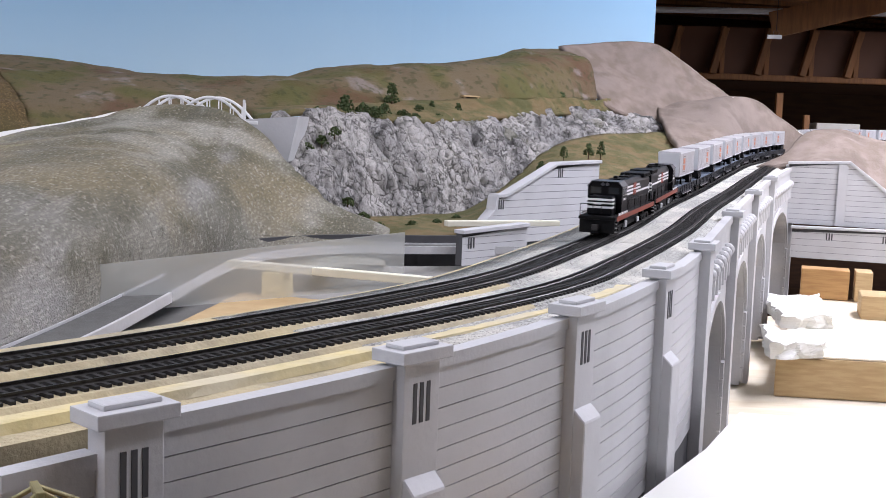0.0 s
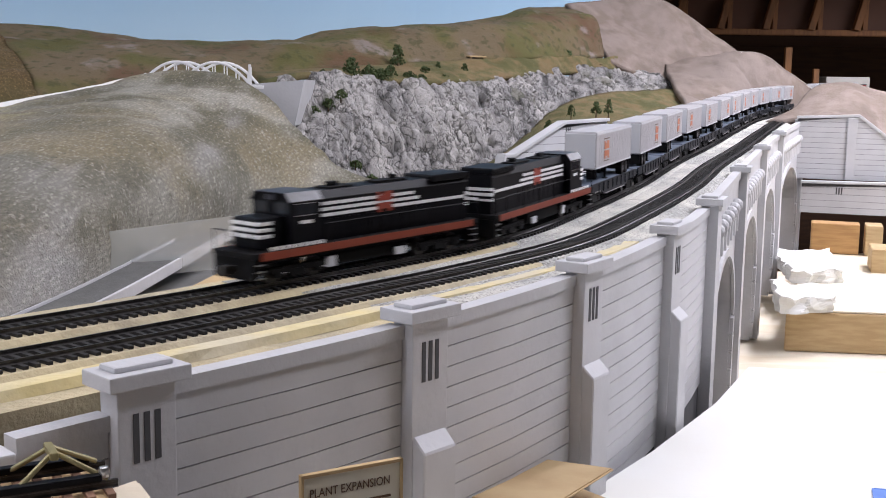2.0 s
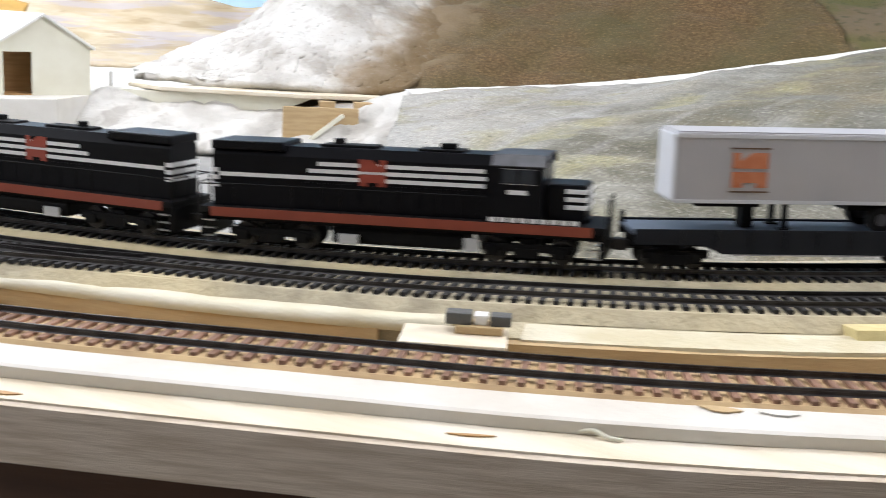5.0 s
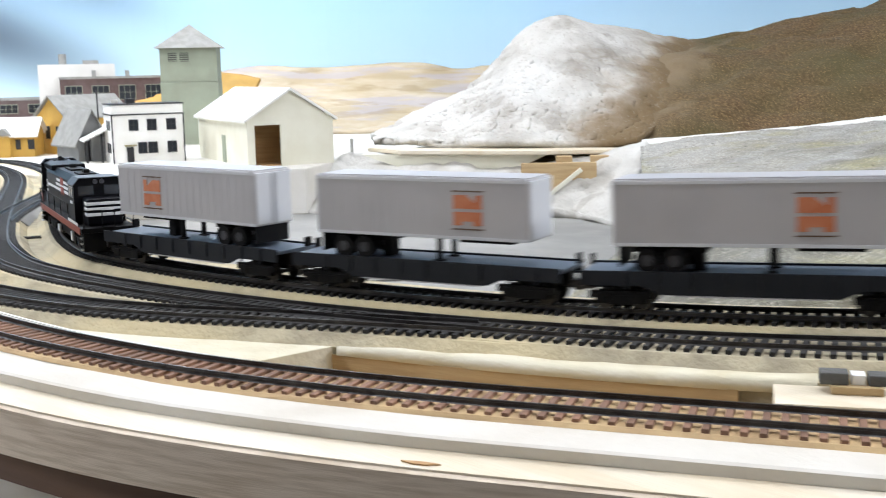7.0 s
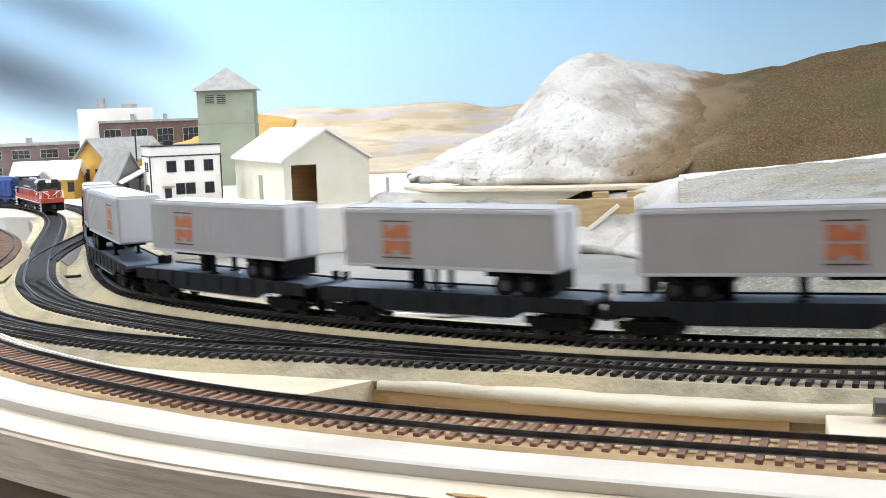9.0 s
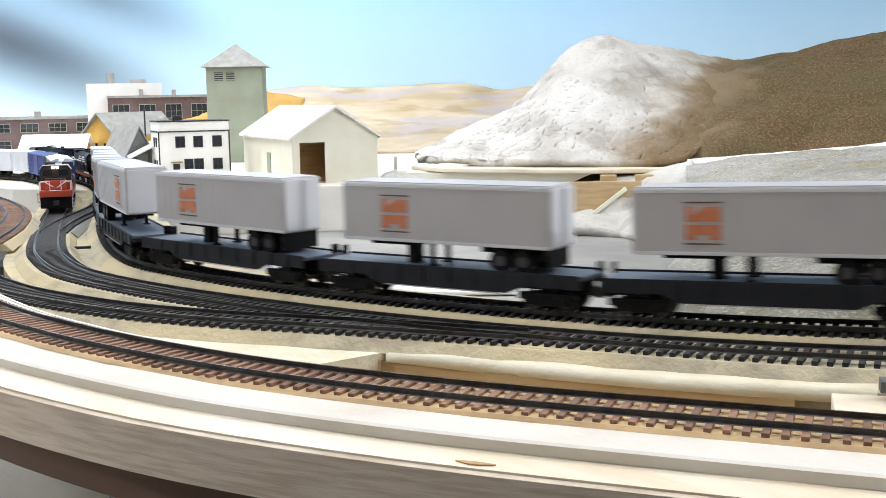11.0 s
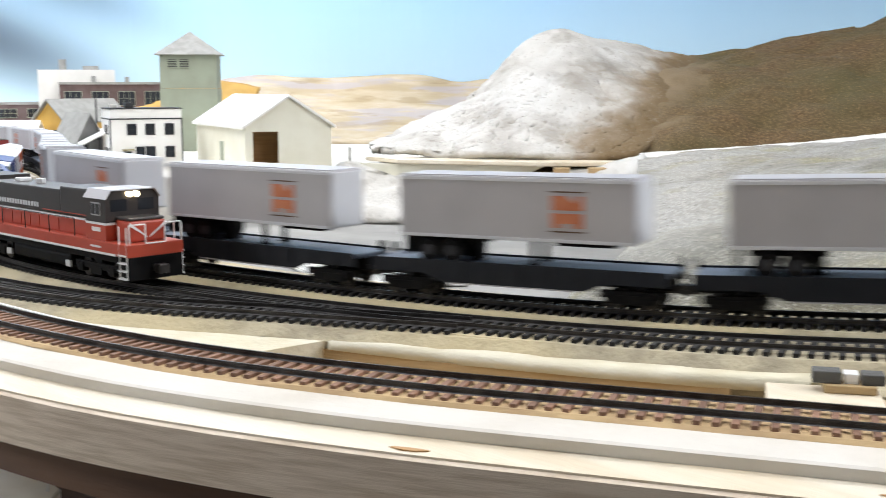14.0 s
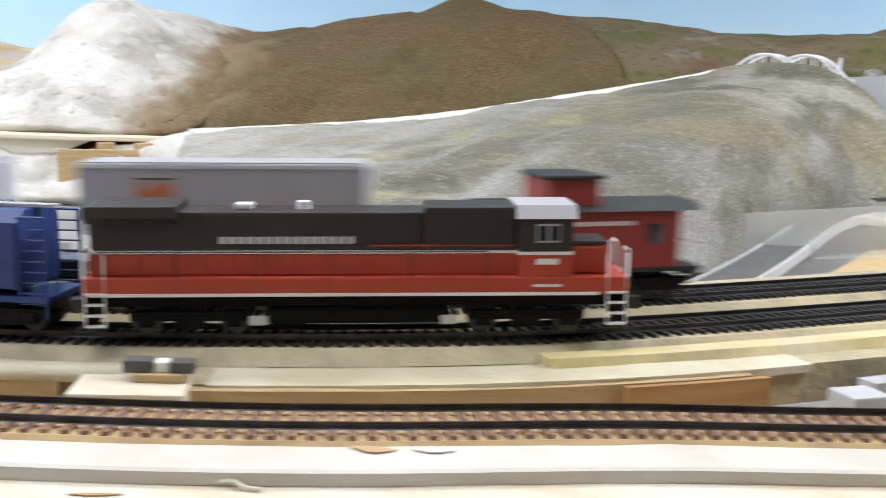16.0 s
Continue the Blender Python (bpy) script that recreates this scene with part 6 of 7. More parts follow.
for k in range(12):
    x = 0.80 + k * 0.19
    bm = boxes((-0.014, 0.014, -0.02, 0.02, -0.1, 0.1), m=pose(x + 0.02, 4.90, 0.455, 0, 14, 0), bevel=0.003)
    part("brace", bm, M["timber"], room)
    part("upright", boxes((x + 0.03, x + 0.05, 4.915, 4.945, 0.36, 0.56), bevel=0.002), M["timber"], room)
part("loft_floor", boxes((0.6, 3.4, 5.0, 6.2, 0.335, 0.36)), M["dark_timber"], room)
# taken for a fluorescent tube; plain white, a separate lamp nearby gives the light
bm = bmesh.new()
cyl(bm, (0.45, 4.6, 0.585), (3.4, 4.3, 0.60), 0.012, 10)
tagged(finish("ceiling_pipe", bm, M["white"]), "pale tube running under the rafters", "pipe", kind="structure")
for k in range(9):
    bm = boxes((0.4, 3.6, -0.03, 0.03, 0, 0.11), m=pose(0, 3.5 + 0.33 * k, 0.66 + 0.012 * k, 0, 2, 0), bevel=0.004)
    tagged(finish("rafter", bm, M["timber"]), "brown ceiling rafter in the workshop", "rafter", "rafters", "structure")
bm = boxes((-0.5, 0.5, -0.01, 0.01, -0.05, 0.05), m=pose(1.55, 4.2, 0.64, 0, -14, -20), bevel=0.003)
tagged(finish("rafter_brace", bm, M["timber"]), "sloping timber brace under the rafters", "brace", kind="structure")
for x, y, z0, z1, w in ((1.082, 4.45, -0.0208, 0.224, 0.009), (1.165, 4.452, -0.0208, 0.269, 0.013), (1.275, 4.452, -0.0208, 0.188, 0.011), (1.126, 4.453, -0.0208, 0.171, 0.01)):
    bm = boxes((x - w, x + w, y - w, y + w, z0, z1), bevel=0.002)
    tagged(finish("timber_stud", bm, M["timber"]), "bare upright timber stud", "stud", "studs")
bm = boxes((1.33, 1.5, 4.5, 4.7, -0.02, 0.16), bevel=0.004)
tagged(finish("carton", bm, M["homasote"]), "pale carton on a dark shelf", "carton")
bm = boxes((1.05, 1.3, 4.5, 4.7, -0.02, 0.13), bevel=0.004)
tagged(finish("carton", bm, M["dark_timber"]), "dark carton on a dark shelf", "carton")
bm = boxes((0.9, 3.4, 4.4, 4.9, -0.05, -0.021), bevel=0.003)
tagged(finish("dark_shelf", bm, M["dark_timber"]), "dark workshop shelf carrying cartons", "shelf", kind="structure")
clip = thing("hanging_clip", "bright metal spring clip hanging from a cord", "clip", pose(1.0, 3.9, 0.44))
part("cord", boxes((-0.001, 0.001, -0.001, 0.001, 0.02, 0.3)), M["cable"], clip)
part("jaw", boxes((-0.03, 0.02, -0.004, 0.004, -0.008, 0.006), bevel=0.002), M["white"], clip)
bm = bmesh.new()
bmesh.ops.create_circle(bm, segments=16, radius=0.01, matrix=pose(0, 0, 0.012, 90, 0, 0))
bmesh.ops.extrude_edge_only(bm, edges=bm.edges[:])
bmesh.ops.translate(bm, vec=(0, 0.003, 0), verts=bm.verts[16:])
part("ring", bm, M["steel"], clip)

# ---------------------------------------------------------------- the room
def panel(name, rows, mat, label, category):
    return tagged(finish(name, boxes(rows), mat), label, category, kind="structure")


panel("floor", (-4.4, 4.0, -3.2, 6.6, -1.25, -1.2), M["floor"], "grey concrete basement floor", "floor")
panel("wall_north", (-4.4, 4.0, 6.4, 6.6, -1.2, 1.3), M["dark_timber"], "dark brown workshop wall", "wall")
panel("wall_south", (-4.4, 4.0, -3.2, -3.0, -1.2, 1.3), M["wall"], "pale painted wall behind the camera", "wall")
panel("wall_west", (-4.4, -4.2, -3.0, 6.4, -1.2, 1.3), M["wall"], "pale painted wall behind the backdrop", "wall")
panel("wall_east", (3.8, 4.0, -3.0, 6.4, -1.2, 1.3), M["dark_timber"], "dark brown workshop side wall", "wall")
panel("ceiling", (-4.4, 4.0, -3.2, 6.6, 1.3, 1.36), M["wall"], "pale basement ceiling", "ceiling")
# unseen ceiling fixtures drawn above the added lamps
for x, y, z, ln, pwr, turn in LAMPS:
    fx = thing("ceiling_light", "long white fluorescent ceiling fixture added out of view", "ceiling light", pose(x, y, 1.295, 0, 0, turn), "ceiling lights")
    part("housing", boxes((-ln / 2 - 0.03, ln / 2 + 0.03, -0.1, 0.1, -0.045, 0), bevel=0.005), M["white"], fx)
    for yy in (-0.05, 0.05):
        bm = bmesh.new()
        cyl(bm, (-ln / 2, yy, -0.058), (ln / 2, yy, -0.058), 0.012, 10)
        part("tube", bm, M["tube"], fx)

# benchwork below the front shelf
bm = bmesh.new()
sweep(bm, line_a, [(0.034, -0.0283), (0.040, -0.0283), (0.040, -0.047), (0.034, -0.047)], 0.1, line_a.length, 0.02)
tagged(finish("shelf_apron", bm, M["dark_timber"]), "dark brown apron board under the plywood shelf", "board", kind="structure")
# dark leg colour holds the shade under the shelf
for s in (0.15, 0.45):
    p, sd = line_a.at(s), line_a.side(s)
    bm = boxes((p.x - sd.x * 0.02 - 0.012, p.x - sd.x * 0.02 + 0.012, p.y - sd.y * 0.02 - 0.012, p.y - sd.y * 0.02 + 0.012, -1.2, -0.0525), bevel=0.002)
    tagged(finish("bench_leg", bm, M["dark_timber"]), "leg under the plywood shelf, coloured dark for the shade there", "leg", "bench legs")
# the void's shade is put into this board's dark colour
slab("lower_shelf", [(-1.3, 0.02), (-0.1, 0.35), (-0.3, 0.55), (-1.3, 0.35)], -0.2, -0.18, M["dark_timber"], "joist board under the layout, coloured dark for the shade there", "board", "structure")
slab("lower_bench", [(-1.3, 0.1), (-0.874, 0.065), (-0.722, 0.053), (-0.6, -0.06), (-0.62, -0.3), (-1.2, -0.4)], -0.125, -0.105, M["homasote"], "grey shelf below the front edge", "shelf", "structure")
wire("hanging_cable", [(-0.665, 0.05, -0.052), (-0.66, 0.045, -0.075), (-0.652, 0.05, -0.1), (-0.64, 0.05, -0.17)], 0.0012, M["cable"], "black cable hanging under the shelf", "cable")
wire("hanging_wire", [(-0.76, 0.05, -0.053), (-0.74, 0.04, -0.07), (-0.70, 0.04, -0.072), (-0.705, 0.04, -0.085), (-0.71, 0.04, -0.1)], 0.0006, M["white_wire"], "thin white wire looped under the shelf", "wire")

# ---------------------------------------------------------------- rolling stock
# local space: x forward, y to the left, z up from the rail head


def bars(parent, x0, x1, y, z, h, n, mat):
    """Unreadable lettering as a row of small plain bars on both sides."""
    step = (x1 - x0) / n
    for sgn in (-1, 1):
        bm = bmesh.new()
        for k in range(n):
            box(bm, x0 + k * step, x0 + (k + 0.72) * step, sgn * y - 0.0001, sgn * y + 0.0001, z, z + h)
        part("lettering", bm, mat, parent)


def wheelset(parent, x, r=0.0058, label=""):
    bm = bmesh.new()
    for y in (-0.0082, 0.0082):
        cyl(bm, (x, y - 0.0012, r), (x, y + 0.0012, r), r, 14)
        cyl(bm, (x, y * 0.86 - 0.0005, r), (x, y * 0.86 + 0.0005, r), r * 1.07, 14)
    cyl(bm, (x, -0.0082, r), (x, 0.0082, r), 0.0012, 8)
    return part("wheelset", bm, M["rail"], parent)


def truck(parent, x, half, big=False):
    bm = bmesh.new()
    for y in (-0.0125, 0.0125):
        box(bm, x - half - 0.006, x + half + 0.006, y - 0.0012, y + 0.0012, 0.006, 0.0095)
        box(bm, x - 0.006, x + 0.006, y - 0.0016, y + 0.0016, 0.0032, 0.0075)
        for q in (-half, half):
            box(bm, x + q - 0.0032, x + q + 0.0032, y - 0.002, y + 0.002, 0.0035, 0.0085, bevel=0.0006)
    box(bm, x - 0.004, x + 0.004, -0.0122, 0.0122, 0.006, 0.0115)
    t = part("truck", bm, M["black_dull"], parent)
    for q in (-half, half):
        wheelset(t, x + q, 0.0058 if big else 0.0048)
    return t


def coupler(parent, x):
    d = 1 if x > 0 else -1
    part("coupler", boxes((min(x, x - d * 0.008), max(x, x - d * 0.008), -0.0018, 0.0018, 0.008, 0.0118), (x - 0.0025, x + 0.0025, -0.003, 0.003, 0.0075, 0.0125), bevel=0.0005), M["rail"], parent)


def rail_loop(points, r=0.00035):
    bm = bmesh.new()
    for a, b in zip(points, points[1:]):
        cyl(bm, a, b, r, 5)
    return bm


def emblem(parent, x, z, size, y, mat):
    """Block emblem drawn as plain stacked shapes."""
    for sgn in (-1, 1):
        s = size
        lo, hi = sgn * y - 0.00012, sgn * y + 0.00012
        for name, outline in (("emblem_upper", ((-0.52, 0.05), (-0.52, 0.5), (-0.05, 0.5), (0.3, 0.25), (0.3, 0.5), (0.52, 0.5), (0.52, 0.05))),
                              ("emblem_lower", ((-0.52, -0.05), (0.52, -0.05), (0.52, -0.5), (0.2, -0.5), (0.2, -0.36), (-0.2, -0.36), (-0.2, -0.5), (-0.52, -0.5)))):
            bm = bmesh.new()
            prism(bm, [(x + u * s, z + v * s) for u, v in outline], "y", lo, hi)
            part(name, bm, mat, parent)


def black_diesel(label):
    """Low-nose road diesel: black with white stripes and a red-orange sill."""
    t = thing("diesel_locomotive", label, "locomotive")
    L = 0.098
    bm = boxes((-L, L, -0.0175, 0.0175, 0.0165, 0.0195), bevel=0.0004)
    part("walkway", bm, M["black_dull"], t)
    for sgn in (-1, 1):
        part("sill_stripe", boxes((-L + 0.006, L - 0.006, sgn * 0.0176 - 0.0002, sgn * 0.0176 + 0.0002, 0.0150, 0.0195)), M["orange"], t, "red-orange sill stripe")
    part("underframe", boxes((-L, L, -0.0125, 0.0125, 0.0125, 0.0165)), M["black_dull"], t)
    bm = bmesh.new()
    prism(bm, [(-0.0115, 0.0196), (0.0115, 0.0196), (0.0115, 0.0445), (0.0088, 0.0492), (-0.0088, 0.0492), (-0.0115, 0.0445)], "x", -0.093, 0.046)
    hood = part("long_hood", bm, M["black"], t)
    part("radiator", boxes((-0.0935, -0.056, -0.0126, 0.0126, 0.0468, 0.0512), bevel=0.0011), M["black"], t)
    bm = bmesh.new()
    for k in range(12):
        box(bm, -0.0915 + k * 0.0029, -0.0898 + k * 0.0029, -0.0128, 0.0128, 0.0475, 0.0505)
    part("radiator_grille", bm, M["black_dull"], t)
    part("roof_hatch", boxes((-0.04, -0.012, -0.005, 0.005, 0.0492, 0.0505), (0.008, 0.03, -0.006, 0.006, 0.0492, 0.0502), bevel=0.0003), M["black_dull"], t)
    bm = bmesh.new()
    cyl(bm, (-0.032, 0, 0.05), (-0.032, 0, 0.053), 0.0028, 10)
    part("exhaust_stack", bm, M["black_dull"], t)
    part("horn", boxes((0.018, 0.026, -0.002, 0.002, 0.0503, 0.0528), bevel=0.0005), M["black_dull"], t)
    for k in range(9):
        x = -0.046 + k * 0.0095
        for sgn in (-1, 1):
            part("hood_door", boxes((x, x + 0.0088, sgn * 0.0116 - 0.0002, sgn * 0.0116 + 0.0002, 0.0215, 0.0325)), M["black"], hood)
    # cab
    bm = bmesh.new()
    prism(bm, [(-0.0165, 0.0196), (0.0165, 0.0196), (0.0165, 0.0452), (0.0125, 0.0499), (-0.0125, 0.0499), (-0.0165, 0.0452)], "x", 0.0465, 0.069)
    cab = part("cab", bm, M["black"], t)
    bm = bmesh.new()
    prism(bm, [(-0.0172, 0.0455), (-0.0130, 0.0504), (0.0130, 0.0504), (0.0172, 0.0455), (0.0168, 0.0450), (0.0126, 0.0499), (-0.0126, 0.0499), (-0.0168, 0.0450)], "x", 0.0455, 0.0705)
    part("cab_roof", bm, M["roof_grey"], t, "grey cab roof")
    for sgn in (-1, 1):
        for x0, x1 in ((0.0505, 0.0575), (0.0585, 0.0655)):
            part("side_window", boxes((x0, x1, sgn * 0.0166 - 0.0002, sgn * 0.0166 + 0.0002, 0.0375, 0.0438)), M["glass"], cab)
            part("window_frame", boxes((x0 - 0.0003, x1 + 0.0003, sgn * 0.0165 - 0.00015, sgn * 0.0165 + 0.00015, 0.0371, 0.0374), (x0 - 0.0003, x1 + 0.0003, sgn * 0.0165 - 0.00015, sgn * 0.0165 + 0.00015, 0.0439, 0.0442)), M["steel"], cab)
        part("windshield", boxes((0.069, 0.0693, sgn * 0.0085 - 0.005, sgn * 0.0085 + 0.005, 0.0385, 0.0448)), M["glass"], cab)
        part("number_bar", boxes((0.053, 0.062, sgn * 0.0166 - 0.00015, sgn * 0.0166 + 0.00015, 0.0325, 0.0345)), M["white"], cab)
    for y in (-0.0022, 0.0022):
        bm = bmesh.new()
        cyl(bm, (0.069, y, 0.0475), (0.0705, y, 0.0475), 0.0016, 12)
        part("headlight", bm, M["roof_grey"], cab, "unlit headlight")
    # nose
    part("nose", boxes((0.0692, 0.0885, -0.0115, 0.0115, 0.0196, 0.0375), bevel=0.0018), M["black"], t)
    for k in range(3):
        z = 0.0262 + k * 0.0036
        part("nose_stripe", boxes((0.0790, 0.0889, -0.0118, 0.0118, z, z + 0.0021), bevel=0.0003), M["white"], t)
        part("rear_stripe", boxes((-0.0937, -0.090, -0.0118, 0.0118, 0.0285 + k * 0.0036, 0.0306 + k * 0.0036)), M["white"], t)
    # white side stripes and emblem
    for sgn in (-1, 1):
        y0, y1 = sorted((sgn * 0.0116, sgn * 0.01195))
        for k, (xa, xb) in enumerate(((-0.0895, 0.0415), (-0.044, 0.0425), (-0.039, 0.0415))):
            z = 0.0340 + k * 0.0034
            part("side_stripe", boxes((xa, xb, y0, y1, z, z + 0.0019)), M["white"], t)
    emblem(t, -0.012, 0.0385, 0.0125, 0.01215, M["dark_logo"])
    bars(t, 0.045, 0.087, 0.01775, 0.0200, 0.0021, 9, M["white"])
    # running gear
    for x in (-0.062, 0.062):
        truck(t, x, 0.0155, True)
    part("fuel_tank", boxes((-0.032, 0.032, -0.0128, 0.0128, 0.0045, 0.0125), bevel=0.0018), M["black_dull"], t)
    for x in (-L, L):
        d = 1 if x > 0 else -1
        part("pilot", boxes((min(x, x - d * 0.003), max(x, x - d * 0.003), -0.0165, 0.0165, 0.0042, 0.0165), bevel=0.0005), M["black_dull"], t)
        for y in (-0.0165, 0.0165):
            bm = bmesh.new()
            for k in range(3):
                box(bm, x - d * 0.008, x - d * 0.002, y - 0.0012, y + 0.0012, 0.005 + k * 0.0038, 0.0056 + k * 0.0038)
            part("step", bm, M["steel"], t)
        part("end_rail", rail_loop([(x, -0.016, 0.0195), (x, -0.016, 0.031), (x, -0.004, 0.031), (x, -0.004, 0.0195), (x, 0.004, 0.0195), (x, 0.004, 0.031), (x, 0.016, 0.031), (x, 0.016, 0.0195)]), M["black_dull"], t)
        coupler(t, x + d * 0.006)
    for y in (-0.0172, 0.0172):
        pts = [(-0.097, y, 0.0305)] + [(x, y, 0.031) for x in (-0.08, -0.05, -0.02, 0.01, 0.043)]
        bm = rail_loop(pts)
        for p in pts:
            cyl(bm, (p[0], y, 0.0195), p, 0.0003, 5)
        part("handrail", bm, M["black_dull"], t)
        # white boxes that stand in for bright highlights under the body
        for xa, xb, h in ((-0.028, -0.018, 0.0095), (0.033, 0.040, 0.011)):
            part("bright_bracket", boxes((xa, xb, y * 0.83 - 0.0008, y * 0.83 + 0.0008, 0.0045, h), bevel=0.0005), M["trailer_end"], t)
    return t


def red_diesel():
    """Modern road diesel: brown-black above, red below, divided by white lines."""
    t = thing("diesel_locomotive", "red and brown-black diesel locomotive with white lines and steps", "locomotive")
    L = 0.106
    part("underframe", boxes((-L, L, -0.0125, 0.0125, 0.0115, 0.0165)), M["black_dull"], t)
    part("walkway", boxes((-L, L, -0.0175, 0.0175, 0.0165, 0.0235), bevel=0.0005), M["red"], t)
    for sgn in (-1, 1):
        part("sill_line", boxes((-L + 0.002, L - 0.012, sgn * 0.0177 - 0.0002, sgn * 0.0177 + 0.0002, 0.0164, 0.0176)), M["white"], t)
    part("hood_lower", boxes((-0.1035, 0.062, -0.0122, 0.0122, 0.0236, 0.0322), bevel=0.0003), M["red"], t)
    part("belt_line", boxes((-0.1037, 0.062, -0.0124, 0.0124, 0.0323, 0.0335)), M["white"], t)
    part("hood_upper", boxes((-0.1035, 0.0255, -0.0122, 0.0122, 0.0336, 0.0485), bevel=0.0012), M["brownblack"], t)
    part("blower_housing", boxes((0.0257, 0.062, -0.0128, 0.0128, 0.0336, 0.0505), bevel=0.0012), M["brownblack"], t)
    bm = bmesh.new()
    prism(bm, [(-0.0122, 0.0440), (-0.0170, 0.0468), (-0.0165, 0.0510), (0.0165, 0.0510), (0.0170, 0.0468), (0.0122, 0.0440)], "x", -0.1045, -0.070)
    part("radiator", bm, M["brownblack"], t)
    for k in range(10):
        x = -0.095 + k * 0.0118
        for sgn in (-1, 1):
            part("hood_door", boxes((x, x + 0.0108, sgn * 0.01235 - 0.0002, sgn * 0.01235 + 0.0002, 0.0243, 0.0315)), M["red"], t)
    bm = bmesh.new()
    cyl(bm, (-0.022, 0, 0.0485), (-0.022, 0, 0.0515), 0.003, 10)
    part("exhaust_stack", bm, M["white"], t)
    part("horn", boxes((-0.049, -0.042, -0.004, 0.004, 0.0485, 0.0508), bevel=0.0006), M["white"], t)
    bars(t, -0.054, -0.001, 0.01235, 0.0362, 0.0028, 15, M["trailer_end"])
    part("belt_pin", boxes((0.004, 0.062, -0.01295, 0.01295, 0.0352, 0.0357)), M["red"], t)
    bm = bmesh.new()
    prism(bm, [(-0.0168, 0.0336), (0.0168, 0.0336), (0.0168, 0.0465), (0.0135, 0.0508), (-0.0135, 0.0508), (-0.0168, 0.0465)], "x", 0.0622, 0.0835)
    cab = part("cab", bm, M["brownblack"], t)
    part("cab_lower", boxes((0.0622, 0.0835, -0.0168, 0.0168, 0.0236, 0.0322)), M["red"], t)
    part("cab_line", boxes((0.062, 0.0837, -0.017, 0.017, 0.0323, 0.0335)), M["white"], t)
    bm = bmesh.new()
    prism(bm, [(-0.0176, 0.0466), (-0.0139, 0.0515), (0.0139, 0.0515), (0.0176, 0.0466), (0.017, 0.0464), (0.0136, 0.0509), (-0.0136, 0.0509), (-0.017, 0.0464)], "x", 0.0612, 0.0852)
    part("cab_roof", bm, M["silver"], t, "pale cab roof")
    for sgn in (-1, 1):
        part("side_window", boxes((0.069, 0.0785, sgn * 0.0169 - 0.0002, sgn * 0.0169 + 0.0002, 0.0372, 0.0445)), M["silver"], cab)
        for x in (0.0697, 0.0744):
            part("pane", boxes((x, x + 0.0036, sgn * 0.0172 - 0.0002, sgn * 0.0172 + 0.0002, 0.038, 0.0437)), M["glass"], cab)
        part("number_bar", boxes((0.069, 0.078, sgn * 0.01695 - 0.00015, sgn * 0.01695 + 0.00015, 0.0285, 0.0308)), M["white"], cab)
        part("lettering", boxes((0.068, 0.079, sgn * 0.01775 - 0.0001, sgn * 0.01775 + 0.0001, 0.0197, 0.0208)), M["white"], cab)
        part("windshield", boxes((0.0835, 0.0838, sgn * 0.0085 - 0.005, sgn * 0.0085 + 0.005, 0.0395, 0.046)), M["glass"], cab)
    for y in (-0.0022, 0.0022):
        bm = bmesh.new()
        cyl(bm, (0.0832, y, 0.0487), (0.0855, y, 0.0487), 0.0016, 12)
        part("headlight", bm, M["headlight"], cab, "lit headlight")
    part("nose", boxes((0.0838, 0.099, -0.0112, 0.0112, 0.0236, 0.0352), bevel=0.0014), M["red"], t)
    part("nose_top", boxes((0.0838, 0.0985, -0.0108, 0.0108, 0.0353, 0.0368), bevel=0.0006), M["brownblack"], t)
    bm = bmesh.new()
    for sgn in (-1, 1):
        prism(bm, [(sgn * 0.0112, 0.0325), (sgn * 0.0112, 0.0345), (sgn * 0.002, 0.0275), (sgn * 0.0005, 0.0258)], "x", 0.0988, 0.0995)
    part("nose_chevron", bm, M["white"], t)
    for x in (-0.066, 0.066):
        truck(t, x, 0.017, True)
    part("fuel_tank", boxes((-0.036, 0.036, -0.0132, 0.0132, 0.0042, 0.0115), bevel=0.0018), M["black_dull"], t)
    for x in (-L, L):
        d = 1 if x > 0 else -1
        part("pilot", boxes((min(x, x - d * 0.003), max(x, x - d * 0.003), -0.0168, 0.0168, 0.0038, 0.0164), bevel=0.0006), M["black_dull"], t)
        for y in (-0.0172, 0.0172):
            bm = bmesh.new()
            for k in range(4):
                box(bm, x - d * 0.0085, x - d * 0.001, y - 0.0013, y + 0.0013, 0.0045 + k * 0.0042, 0.0053 + k * 0.0042)
            for q in (0.001, 0.0085):
                cyl(bm, (x - d * q, y, 0.0045), (x - d * q, y, 0.033), 0.0004, 5)
            part("step_ladder", bm, M["white"], t)
        part("end_rail", rail_loop([(x, -0.016, 0.0235), (x, -0.016, 0.034), (x, -0.006, 0.034), (x, -0.006, 0.0235), (x, 0.006, 0.0235), (x, 0.006, 0.034), (x, 0.016, 0.034), (x, 0.016, 0.0235)], 0.0004), M["white"], t)
        coupler(t, x + d * 0.006)
    for y in (-0.0174, 0.0174):
        pts = [(x, y, 0.0338) for x in (-0.100, -0.07, -0.04, -0.01, 0.02, 0.05)]
        bm = rail_loop(pts, 0.0003)
        for p in pts:
            cyl(bm, (p[0], y, 0.0235), p, 0.0003, 5)
        part("handrail", bm, M["brownblack"], t)
        # highlights below the sill, put in as white boxes
        for xa, xb in ((-0.043, -0.036), (0.032, 0.038)):
            part("bright_bracket", boxes((xa, xb, y * 0.8 - 0.0008, y * 0.8 + 0.0008, 0.0042, 0.008), bevel=0.0006), M["trailer_end"], t)
    return t


